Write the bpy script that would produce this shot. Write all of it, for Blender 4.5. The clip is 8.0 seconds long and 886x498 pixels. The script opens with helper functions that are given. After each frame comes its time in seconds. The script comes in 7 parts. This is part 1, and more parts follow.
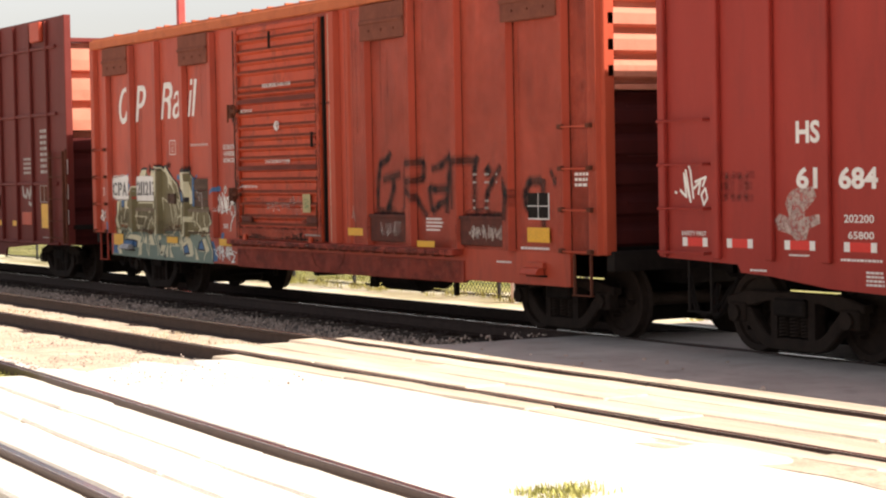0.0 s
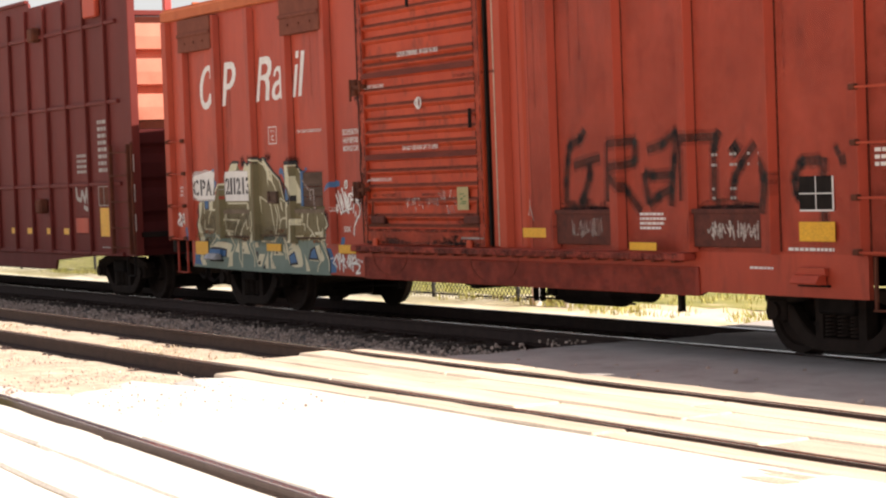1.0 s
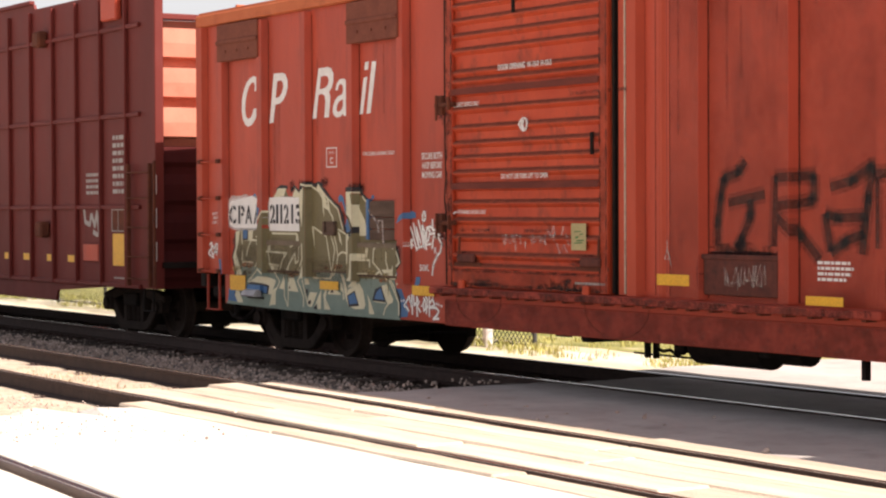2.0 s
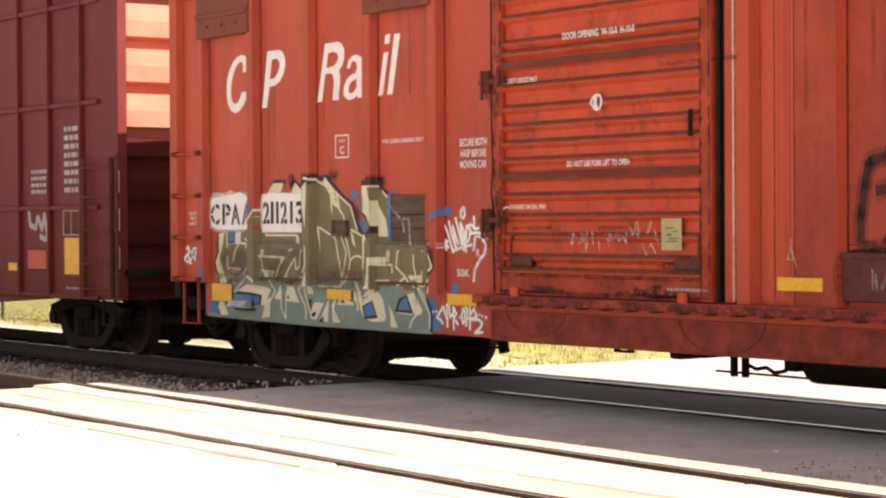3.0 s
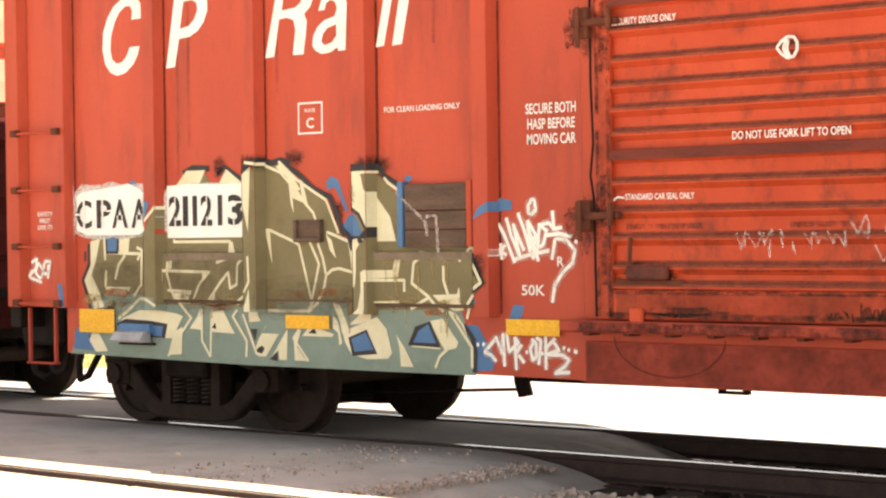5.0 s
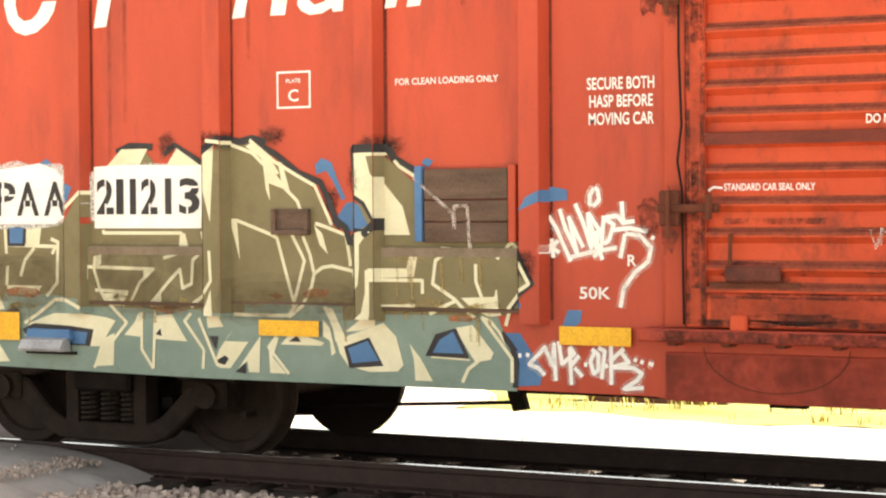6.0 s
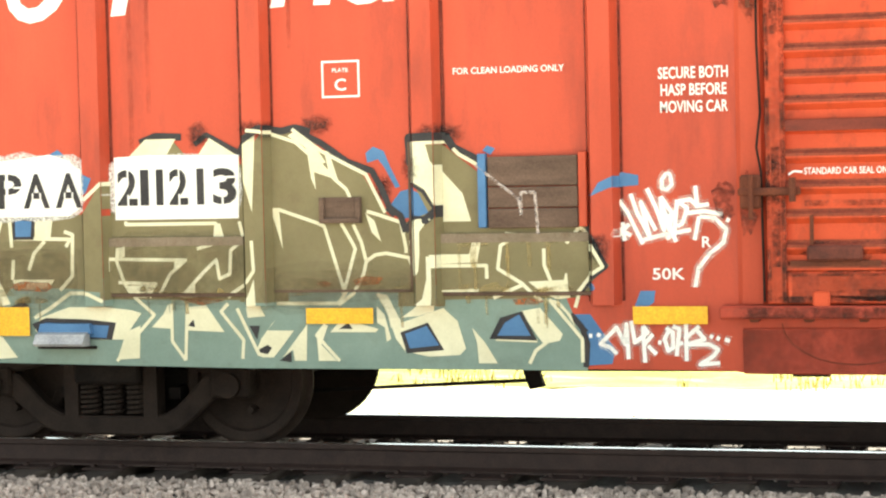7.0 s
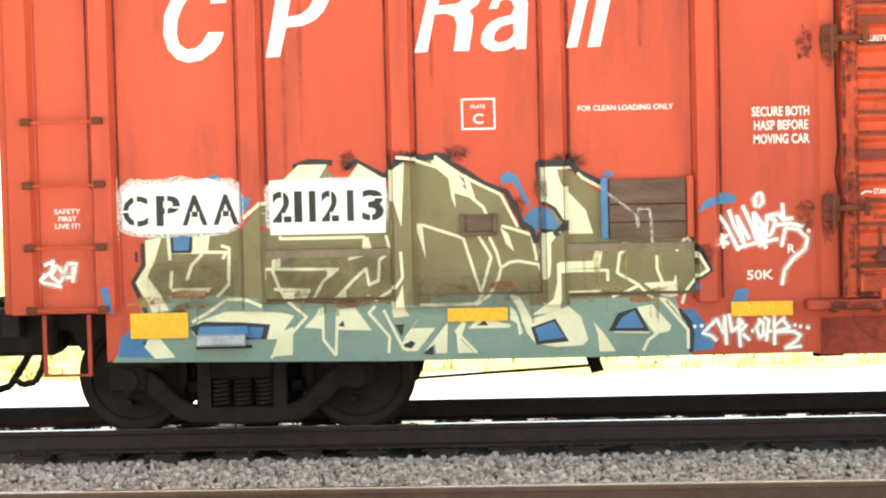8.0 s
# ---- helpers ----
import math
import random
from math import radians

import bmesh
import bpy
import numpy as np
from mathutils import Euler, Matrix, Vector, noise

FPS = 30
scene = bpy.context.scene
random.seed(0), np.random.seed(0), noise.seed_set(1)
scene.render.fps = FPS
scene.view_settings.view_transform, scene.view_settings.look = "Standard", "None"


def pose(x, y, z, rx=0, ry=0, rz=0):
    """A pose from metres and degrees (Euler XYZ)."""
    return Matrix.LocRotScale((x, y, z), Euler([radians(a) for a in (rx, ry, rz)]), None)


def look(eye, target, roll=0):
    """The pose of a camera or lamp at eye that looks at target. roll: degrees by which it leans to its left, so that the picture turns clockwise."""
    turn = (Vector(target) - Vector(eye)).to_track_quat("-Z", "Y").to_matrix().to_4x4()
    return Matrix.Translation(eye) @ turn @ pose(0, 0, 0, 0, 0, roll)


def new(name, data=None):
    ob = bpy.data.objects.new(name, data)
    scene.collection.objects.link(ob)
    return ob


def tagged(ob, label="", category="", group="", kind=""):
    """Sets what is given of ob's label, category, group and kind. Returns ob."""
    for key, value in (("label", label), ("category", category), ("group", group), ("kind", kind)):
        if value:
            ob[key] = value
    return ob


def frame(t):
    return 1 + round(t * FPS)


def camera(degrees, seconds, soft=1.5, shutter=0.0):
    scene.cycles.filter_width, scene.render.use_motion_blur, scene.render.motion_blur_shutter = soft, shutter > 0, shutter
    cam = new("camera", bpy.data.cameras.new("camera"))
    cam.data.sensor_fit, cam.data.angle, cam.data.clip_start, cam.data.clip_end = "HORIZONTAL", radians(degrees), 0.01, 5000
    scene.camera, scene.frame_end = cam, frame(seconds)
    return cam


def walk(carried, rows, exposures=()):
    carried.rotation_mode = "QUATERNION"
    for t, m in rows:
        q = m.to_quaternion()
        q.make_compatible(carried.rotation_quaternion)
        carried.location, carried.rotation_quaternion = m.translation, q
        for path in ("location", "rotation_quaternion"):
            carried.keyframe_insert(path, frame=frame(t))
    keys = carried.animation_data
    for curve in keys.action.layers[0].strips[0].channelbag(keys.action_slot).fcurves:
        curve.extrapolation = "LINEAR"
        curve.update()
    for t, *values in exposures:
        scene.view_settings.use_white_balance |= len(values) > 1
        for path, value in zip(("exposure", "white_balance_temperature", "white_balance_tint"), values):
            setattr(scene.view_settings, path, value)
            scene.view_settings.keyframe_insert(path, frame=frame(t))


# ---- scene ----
from mathutils.geometry import tessellate_polygon

# lens, path: eye, turn to the left, tilt, lean
cam = camera(23.926, 8.0, soft=2.2)


def view(x, y, z, turn, tilt, lean):
    a, b = radians(turn), radians(tilt)
    eye = Vector((x, y, z))
    return look(eye, eye + Vector((-math.sin(a) * math.cos(b), math.cos(a) * math.cos(b), math.sin(b))), lean)


walk(cam, [
    (0.0, view(1.655, -1.014, 1.929, 60.214, -2.134, -1.052)),
    (0.5, view(-0.121, -0.296, 1.851, 60.535, -2.453, -1.301)),
    (1.0, view(-0.800, -0.053, 1.803, 59.919, -2.072, -2.124)),
    (1.5, view(-0.829, 0.021, 1.809, 59.536, -1.365, -1.343)),
    (1.7, view(-0.864, 0.092, 1.810, 59.115, -1.213, -0.802)),
    (2.8, view(-0.750, 0.479, 1.655, 54.997, -0.796, -0.243)),
    (3.0, view(-0.716, 0.578, 1.625, 54.514, -0.735, -0.344)),
    (3.5, view(-0.560, 0.745, 1.545, 50.779, -0.569, -0.151)),
    (4.0, view(-0.411, 1.043, 1.502, 48.066, -0.263, -0.269)),
    (4.5, view(-0.270, 0.945, 1.521, 44.105, -0.169, -0.717)),
    (5.0, view(-0.135, 1.071, 1.571, 41.074, -0.551, -0.800)),
    (5.2, view(-0.090, 0.990, 1.588, 38.751, -0.864, -0.863)),
    (6.3, view(0.200, 0.984, 1.731, 25.429, -1.483, -0.628)),
    (6.5, view(0.397, 0.768, 1.765, 22.957, -1.773, -0.990)),
    (7.0, view(0.993, -0.459, 1.877, 16.615, -2.483, -1.343)),
    (7.5, view(1.198, -1.945, 2.030, 10.154, -2.698, -1.801)),
    (8.0, view(0.727, -3.514, 2.231, 2.217, -3.105, -1.372)),
], exposures=[(0.0, 1.0, 7000, 15), (1.5, 0.94, 6900, 18), (3.0, 1.33, 7200, 20), (4.5, 1.86, 7600, 15), (6.3, 2.33, 7300, 4), (7.0, 2.58, 6800, -3), (8.0, 2.55, 6500, -5)])

# ---- daylight ----
SUN = Vector((0.83, 0.46, 1.0)).normalized()
world = bpy.data.worlds.new("daylight")
scene.world = world
world.use_nodes = True
wn = world.node_tree
sky = wn.nodes.new("ShaderNodeTexSky")
sky.sky_type, sky.sun_disc = "NISHITA", False
sky.sun_elevation, sky.sun_rotation = math.asin(SUN.z), math.atan2(SUN.x, SUN.y)
sky.dust_density = 2.0
haze = wn.nodes.new("ShaderNodeHueSaturation")
haze.inputs["Saturation"].default_value = 0.4
wn.links.new(sky.outputs[0], haze.inputs["Color"])
wn.links.new(haze.outputs[0], wn.nodes["Background"].inputs[0])
wn.nodes["Background"].inputs[1].default_value = 0.095
lamp = bpy.data.lights.new("sun", "SUN")
lamp.energy, lamp.angle, lamp.color = 5.0, radians(0.55), (1.0, 0.95, 0.88)
sun = new("sun", lamp)
sun.matrix_world = look(SUN * 60, (0, 0, 0))


# ---- materials ----
def mat(name, a, b, scale=3.0, rough=0.7, bump=0.15, metal=0.0, stretch=(1, 1, 1), fine=70.0, dirt=None, amount=0.5, spread=0.25, random_tint=0.0, grit=0.18, gloss=0.25):
    m = bpy.data.materials.new(name)
    m.use_nodes = True
    n, l = m.node_tree.nodes, m.node_tree.links
    p = n["Principled BSDF"]
    co = n.new("ShaderNodeTexCoord")
    mp = n.new("ShaderNodeMapping")
    mp.inputs["Scale"].default_value = stretch
    l.new(co.outputs["Object"], mp.inputs[0])
    big = n.new("ShaderNodeTexNoise")
    big.inputs["Scale"].default_value, big.inputs["Detail"].default_value, big.inputs["Roughness"].default_value = scale, 7, 0.62
    l.new(mp.outputs[0], big.inputs["Vector"])
    ramp = n.new("ShaderNodeValToRGB")
    ramp.color_ramp.elements[0].position, ramp.color_ramp.elements[1].position = 0.5 - spread, 0.5 + spread
    ramp.color_ramp.elements[0].color, ramp.color_ramp.elements[1].color = (*a, 1), (*b, 1)
    l.new(big.outputs[0], ramp.inputs[0])
    small = n.new("ShaderNodeTexNoise")
    small.inputs["Scale"].default_value, small.inputs["Detail"].default_value = fine, 4
    l.new(co.outputs["Object"], small.inputs["Vector"])
    grain = n.new("ShaderNodeMapRange")
    grain.inputs[1].default_value, grain.inputs[2].default_value, grain.inputs[3].default_value, grain.inputs[4].default_value = 0.3, 0.7, 1 - grit, 1 + 0.7 * grit
    l.new(small.outputs[0], grain.inputs[0])
    mul = n.new("ShaderNodeMix")
    mul.data_type, mul.blend_type = "RGBA", "MULTIPLY"
    mul.inputs[0].default_value = 1.0
    l.new(ramp.outputs[0], mul.inputs[6])
    l.new(grain.outputs[0], mul.inputs[7])
    out = mul.outputs[2]
    if dirt:
        d = n.new("ShaderNodeTexNoise")
        d.inputs["Scale"].default_value, d.inputs["Detail"].default_value, d.inputs["Roughness"].default_value = scale * 2.3, 9, 0.72
        off = n.new("ShaderNodeMapping")
        off.inputs["Location"].default_value = (7.3, 2.1, 4.4)
        off.inputs["Scale"].default_value = stretch
        l.new(co.outputs["Object"], off.inputs[0])
        l.new(off.outputs[0], d.inputs["Vector"])
        dr = n.new("ShaderNodeMapRange")
        dr.inputs[1].default_value, dr.inputs[2].default_value, dr.inputs[4].default_value = 0.52, 0.72, amount
        l.new(d.outputs[0], dr.inputs[0])
        mx = n.new("ShaderNodeMix")
        mx.data_type = "RGBA"
        l.new(dr.outputs[0], mx.inputs[0])
        l.new(out, mx.inputs[6])
        mx.inputs[7].default_value = (*dirt, 1)
        out = mx.outputs[2]
    if random_tint:
        info = n.new("ShaderNodeObjectInfo")
        isl = n.new("ShaderNodeNewGeometry")
        add = n.new("ShaderNodeMath")
        add.operation = "ADD"
        l.new(info.outputs["Random"], add.inputs[0])
        l.new(isl.outputs["Random Per Island"], add.inputs[1])
        fr = n.new("ShaderNodeMath")
        fr.operation = "FRACT"
        l.new(add.outputs[0], fr.inputs[0])
        tr = n.new("ShaderNodeMapRange")
        tr.inputs[3].default_value, tr.inputs[4].default_value = 1 - random_tint, 1 + random_tint
        l.new(fr.outputs[0], tr.inputs[0])
        tm = n.new("ShaderNodeMix")
        tm.data_type, tm.blend_type = "RGBA", "MULTIPLY"
        tm.inputs[0].default_value = 1.0
        l.new(out, tm.inputs[6])
        l.new(tr.outputs[0], tm.inputs[7])
        out = tm.outputs[2]
    l.new(out, p.inputs["Base Color"])
    p.inputs["Roughness"].default_value, p.inputs["Metallic"].default_value, p.inputs["Specular IOR Level"].default_value = rough, metal, gloss
    if bump:
        bp = n.new("ShaderNodeBump")
        bp.inputs["Strength"].default_value, bp.inputs["Distance"].default_value = bump, 0.01
        l.new(small.outputs[0], bp.inputs["Height"])
        if grit < 0.1:
            dent = n.new("ShaderNodeBump")
            dent.inputs["Strength"].default_value, dent.inputs["Distance"].default_value = 0.35, 0.06
            soft = n.new("ShaderNodeTexNoise")
            soft.inputs["Scale"].default_value, soft.inputs["Detail"].default_value = 1.7, 1
            l.new(co.outputs["Object"], soft.inputs["Vector"])
            l.new(soft.outputs[0], dent.inputs["Height"])
            l.new(dent.outputs[0], bp.inputs["Normal"])
        l.new(bp.outputs[0], p.inputs["Normal"])
    return m


def glaze(name, colour, strength, scale=9.0, least=0.0):
    """Thin overspray: paint that lets the sheet below show through."""
    m = mat(name, colour, colour, scale, 0.65, 0)
    n, l = m.node_tree.nodes, m.node_tree.links
    co = n.new("ShaderNodeTexCoord")
    no = n.new("ShaderNodeTexNoise")
    no.inputs["Scale"].default_value, no.inputs["Detail"].default_value, no.inputs["Roughness"].default_value = scale, 8, 0.75
    l.new(co.outputs["Object"], no.inputs["Vector"])
    r = n.new("ShaderNodeMapRange")
    r.inputs[1].default_value, r.inputs[2].default_value, r.inputs[3].default_value, r.inputs[4].default_value = 0.36, 0.66, least, strength
    l.new(no.outputs[0], r.inputs[0])
    l.new(r.outputs[0], n["Principled BSDF"].inputs["Alpha"])
    return m


MISTW = glaze("white_overspray", (0.78, 0.75, 0.7), 0.36, 90.0)
HALO = glaze("white_spray_halo", (0.84, 0.81, 0.77), 0.62, 60.0, 0.12)
MISTK = glaze("black_overspray", (0.03, 0.022, 0.02), 0.36, 60.0, 0.03)
GRUNGE = glaze("dark_grime_film", (0.06, 0.022, 0.014), 0.22, 4.0)
FADED = glaze("faded_black_spray_paint", (0.035, 0.026, 0.022), 0.62, 22.0, 0.26)
SEAMLINE = mat("dark_red_lap_seam", (0.12, 0.02, 0.013), (0.2, 0.03, 0.02), 5, 0.8, 0.1)
DOORJOINT = mat("grimy_door_joint", (0.10, 0.022, 0.015), (0.2, 0.04, 0.025), 6, 0.8, 0.1, stretch=(0.3, 1, 1), dirt=(0.05, 0.018, 0.013), amount=0.7)
LEDGEDIRT = mat("grey_brown_rib_dust", (0.16, 0.034, 0.019), (0.30, 0.07, 0.038), 9, 0.9, 0.2, dirt=(0.04, 0.02, 0.015), amount=0.8)
DARKFILM = glaze("dark_red_film", (0.20, 0.032, 0.017), 0.17, 1.6, 0.05)
SEAM = glaze("seam_shade_grime", (0.11, 0.022, 0.013), 0.56, 7.0, 0.2)
BLOTCH = glaze("black_grease_spots", (0.05, 0.019, 0.013), 0.5, 8.0, -0.12)
CHALK = glaze("worn_chalk_scribble", (0.66, 0.58, 0.52), 0.95, 30.0, 0.15)
SCUFF = mat("scuffed_dark_board_paint", (0.07, 0.022, 0.016), (0.15, 0.042, 0.028), 7, 0.8, 0.2, dirt=(0.03, 0.018, 0.014), amount=0.7)
RUNS = glaze("rust_runs", (0.14, 0.035, 0.018), 0.15, 5.0)
BLEED = glaze("orange_rust_bleed", (0.36, 0.12, 0.035), 0.95, 14.0, 0.2)
WASH = glaze("brown_dirt_wash", (0.11, 0.075, 0.035), 0.19, 2.6, 0.0)
UP = (1, 1, 0.22)
RED = mat("weathered_orange_red_paint", (0.34, 0.046, 0.022), (0.52, 0.076, 0.036), 1.3, 0.5, 0.04, stretch=UP, dirt=(0.17, 0.032, 0.02), amount=0.6, grit=0.05)
RED_DOOR = mat("grimy_door_paint", (0.38, 0.042, 0.016), (0.56, 0.080, 0.028), 2.2, 0.6, 0.1, stretch=(1, 1, 0.6), dirt=(0.09, 0.024, 0.016), amount=0.75, grit=0.05)
RED_POST = mat("chalky_red_post_paint", (0.34, 0.047, 0.021), (0.49, 0.076, 0.034), 2.0, 0.6, 0.06, stretch=UP, dirt=(0.25, 0.04, 0.02), amount=0.4, grit=0.05)
RED_ROOF = mat("faded_orange_roof_paint", (0.42, 0.09, 0.03), (0.56, 0.16, 0.06), 1.2, 0.7, 0.1, dirt=(0.2, 0.05, 0.02))
MAROON = mat("dull_maroon_paint", (0.11, 0.0165, 0.012), (0.162, 0.022, 0.0165), 1.5, 0.65, 0.08, stretch=UP, dirt=(0.09, 0.015, 0.012), amount=0.5, grit=0.05)
SILLRED = mat("grimy_sill_paint", (0.26, 0.037, 0.021), (0.41, 0.058, 0.031), 2.4, 0.65, 0.1, dirt=(0.08, 0.022, 0.015), amount=0.65, grit=0.06)
# maroon darkened to hold the shade between the wagons
SHADED_MAROON = mat("shade_dark_maroon_paint", (0.045, 0.009, 0.009), (0.078, 0.013, 0.012), 2.0, 0.8, 0.08, stretch=UP, dirt=(0.06, 0.012, 0.01), amount=0.6, grit=0.05, gloss=0.08)
MUD = glaze("mustard_mud_splash", (0.40, 0.28, 0.10), 0.6, 9.0, 0.0)
BLOT = glaze("worn_pale_paint", (0.6, 0.5, 0.45), 0.85, 16.0, 0.1)
BRICK = mat("brick_red_paint", (0.27, 0.026, 0.018), (0.36, 0.038, 0.026), 1.4, 0.6, 0.06, stretch=UP, dirt=(0.14, 0.022, 0.017), amount=0.4, grit=0.05)
RUST = mat("dark_rust", (0.07, 0.022, 0.013), (0.16, 0.045, 0.022), 6, 0.85, 0.3)
GRIME = mat("oily_black_steel", (0.010, 0.008, 0.0075), (0.025, 0.019, 0.016), 7, 0.75, 0.3, gloss=0.08)
WHEEL = mat("brown_black_wheel_steel", (0.023, 0.016, 0.0135), (0.048, 0.033, 0.026), 5, 0.7, 0.15, gloss=0.08)
CAST = mat("brown_black_cast_steel", (0.019, 0.0135, 0.0115), (0.040, 0.028, 0.022), 6, 0.75, 0.3, gloss=0.08)
TREAD = mat("polished_rail_steel", (0.55, 0.54, 0.56), (0.75, 0.74, 0.75), 12, 0.2, 0.05, metal=1.0, stretch=(0.2, 1, 1), gloss=0.5)
RAIL = mat("rusty_brown_rail_steel", (0.033, 0.020, 0.017), (0.068, 0.040, 0.032), 9, 0.7, 0.25)
TIE = mat("weathered_sleeper_wood", (0.05, 0.038, 0.031), (0.13, 0.098, 0.08), 5, 0.9, 0.5, stretch=(1, 0.25, 1), random_tint=0.3)
NEARPLANK = mat("chalky_pale_crossing_timber", (0.56, 0.50, 0.42), (0.74, 0.69, 0.61), 4, 0.9, 0.4, stretch=(0.12, 1, 1), dirt=(0.3, 0.25, 0.19), amount=0.6, random_tint=0.06)
NEARRAIL = mat("worn_brown_rail_steel", (0.05, 0.024, 0.02), (0.11, 0.055, 0.046), 9, 0.4, 0.1, gloss=0.3)
LEDGE = mat("grey_olive_ledge_paint", (0.15, 0.115, 0.075), (0.24, 0.18, 0.13), 6, 0.8, 0.2, dirt=(0.12, 0.07, 0.04), amount=0.5)
PLANK = mat("sun_bleached_crossing_timber", (0.42, 0.33, 0.24), (0.62, 0.53, 0.42), 4, 0.9, 0.4, stretch=(0.12, 1, 1), dirt=(0.12, 0.08, 0.06), amount=0.6, random_tint=0.15)
OLDWOOD = mat("grey_brown_board_wood", (0.06, 0.036, 0.026), (0.17, 0.11, 0.08), 9, 0.9, 0.4, stretch=(0.2, 1, 1))
VENTWOOD = mat("rust_brown_plate_steel", (0.14, 0.040, 0.025), (0.22, 0.068, 0.04), 7, 0.85, 0.3)
ASPHALT = mat("dusty_worn_asphalt", (0.33, 0.295, 0.27), (0.49, 0.445, 0.41), 1.1, 0.9, 0.4, fine=120, dirt=(0.2, 0.175, 0.155), amount=0.5)
DUST = mat("pale_dusty_hardstanding", (0.48, 0.445, 0.39), (0.66, 0.63, 0.575), 0.7, 0.95, 0.4, fine=90, dirt=(0.34, 0.30, 0.25), amount=0.35)
EARTH = mat("pale_gravel_earth", (0.44, 0.38, 0.29), (0.64, 0.58, 0.48), 0.5, 0.95, 0.6, fine=40, dirt=(0.28, 0.25, 0.12), amount=0.5)
VERGE = mat("pale_gravel_with_dry_turf", (0.30, 0.27, 0.13), (0.62, 0.57, 0.46), 0.55, 0.95, 0.6, fine=30, dirt=(0.26, 0.23, 0.07), amount=0.5, spread=0.2, stretch=(0.45, 1, 1))
TURF = mat("dry_yellow_green_turf", (0.11, 0.12, 0.026), (0.32, 0.29, 0.10), 1.1, 0.95, 0.7, fine=30, dirt=(0.48, 0.42, 0.26), amount=0.7, spread=0.2, stretch=(0.4, 1, 1))
TAN = mat("straw_coloured_dirt", (0.34, 0.26, 0.19), (0.56, 0.46, 0.35), 3.0, 0.95, 0.8, fine=45, dirt=(0.14, 0.09, 0.06), amount=0.6)
TANGRAVEL = mat("sandy_gravel", (0.50, 0.455, 0.395), (0.70, 0.65, 0.59), 4.0, 0.95, 0.9, fine=38, dirt=(0.22, 0.16, 0.11), amount=0.6)
STRAW = mat("bleached_straw", (0.38, 0.30, 0.19), (0.58, 0.48, 0.34), 2.5, 0.85, 0, random_tint=0.35)
# salmon lightened to hold the sun on the upper end walls
LIT_SALMON = mat("sunlit_pale_salmon_paint", (0.50, 0.16, 0.105), (0.62, 0.23, 0.155), 1.5, 0.65, 0.08, dirt=(0.34, 0.09, 0.05), amount=0.4, grit=0.06)
BED = mat("ballast_fines", (0.10, 0.085, 0.075), (0.22, 0.19, 0.17), 6, 0.95, 0.9, fine=45)
STONE = mat("crushed_grey_ballast_stone", (0.21, 0.152, 0.12), (0.62, 0.50, 0.425), 9, 0.9, 0.3, random_tint=0.34)
GRASS = mat("dry_yellow_green_grass", (0.24, 0.25, 0.065), (0.42, 0.38, 0.13), 1.5, 0.8, 0, random_tint=0.35)
ZINC = mat("dull_galvanised_wire", (0.03, 0.03, 0.029), (0.06, 0.058, 0.055), 8, 0.6, 0)
MASTRED = mat("red_mast_paint", (0.42, 0.05, 0.05), (0.5, 0.07, 0.06), 3, 0.5, 0.05)
WHITE = mat("white_lettering_paint", (0.66, 0.62, 0.58), (0.82, 0.8, 0.77), 8, 0.6, 0.03, grit=0.05)
SPRAYW = mat("white_spray_paint", (0.74, 0.71, 0.66), (0.84, 0.82, 0.78), 6, 0.6, 0.03, grit=0.05)
YELLOW = mat("yellow_reflective_sheeting", (0.72, 0.36, 0.02), (0.80, 0.44, 0.03), 6, 0.4, 0.02, dirt=(0.4, 0.2, 0.04), amount=0.3)
REFRED = mat("red_reflective_sheeting", (0.62, 0.03, 0.02), (0.7, 0.04, 0.03), 6, 0.4, 0.02)
OLIVE = mat("olive_spray_paint", (0.15, 0.125, 0.06), (0.20, 0.165, 0.085), 3, 0.6, 0.04, dirt=(0.12, 0.075, 0.045), amount=0.35, grit=0.05)
CREAM = mat("cream_spray_paint", (0.58, 0.54, 0.36), (0.72, 0.68, 0.49), 5, 0.6, 0.03, grit=0.05)
TEAL = mat("grey_green_spray_paint", (0.155, 0.215, 0.178), (0.215, 0.28, 0.235), 3, 0.6, 0.04, dirt=(0.12, 0.14, 0.11), amount=0.4, grit=0.05)
BLUE = mat("blue_spray_paint", (0.05, 0.125, 0.26), (0.085, 0.19, 0.35), 4, 0.6, 0.03, grit=0.05)
INK = mat("near_black_spray_paint", (0.02, 0.018, 0.02), (0.045, 0.04, 0.04), 5, 0.6, 0.03)
GREYP = mat("pale_grey_spray_paint", (0.3, 0.27, 0.25), (0.42, 0.39, 0.36), 5, 0.6, 0.03)
SEAL = mat("cream_door_seal", (0.42, 0.33, 0.25), (0.6, 0.5, 0.4), 9, 0.7, 0.1, dirt=(0.12, 0.06, 0.04), amount=0.6)
GREEN = mat("green_print", (0.05, 0.15, 0.05), (0.07, 0.2, 0.07), 9, 0.5, 0)
STICK = mat("yellowed_paper_sticker", (0.36, 0.29, 0.13), (0.47, 0.39, 0.19), 9, 0.5, 0)
STEEL = mat("bare_grey_steel", (0.26, 0.255, 0.26), (0.46, 0.45, 0.45), 8, 0.45, 0.1, metal=0.3)

# ---- mesh helpers ----
MIDDLE = 13.35       # the train's centre line
SIDE = -1.538        # the near side sheet, from the centre line
SHIFT = {}


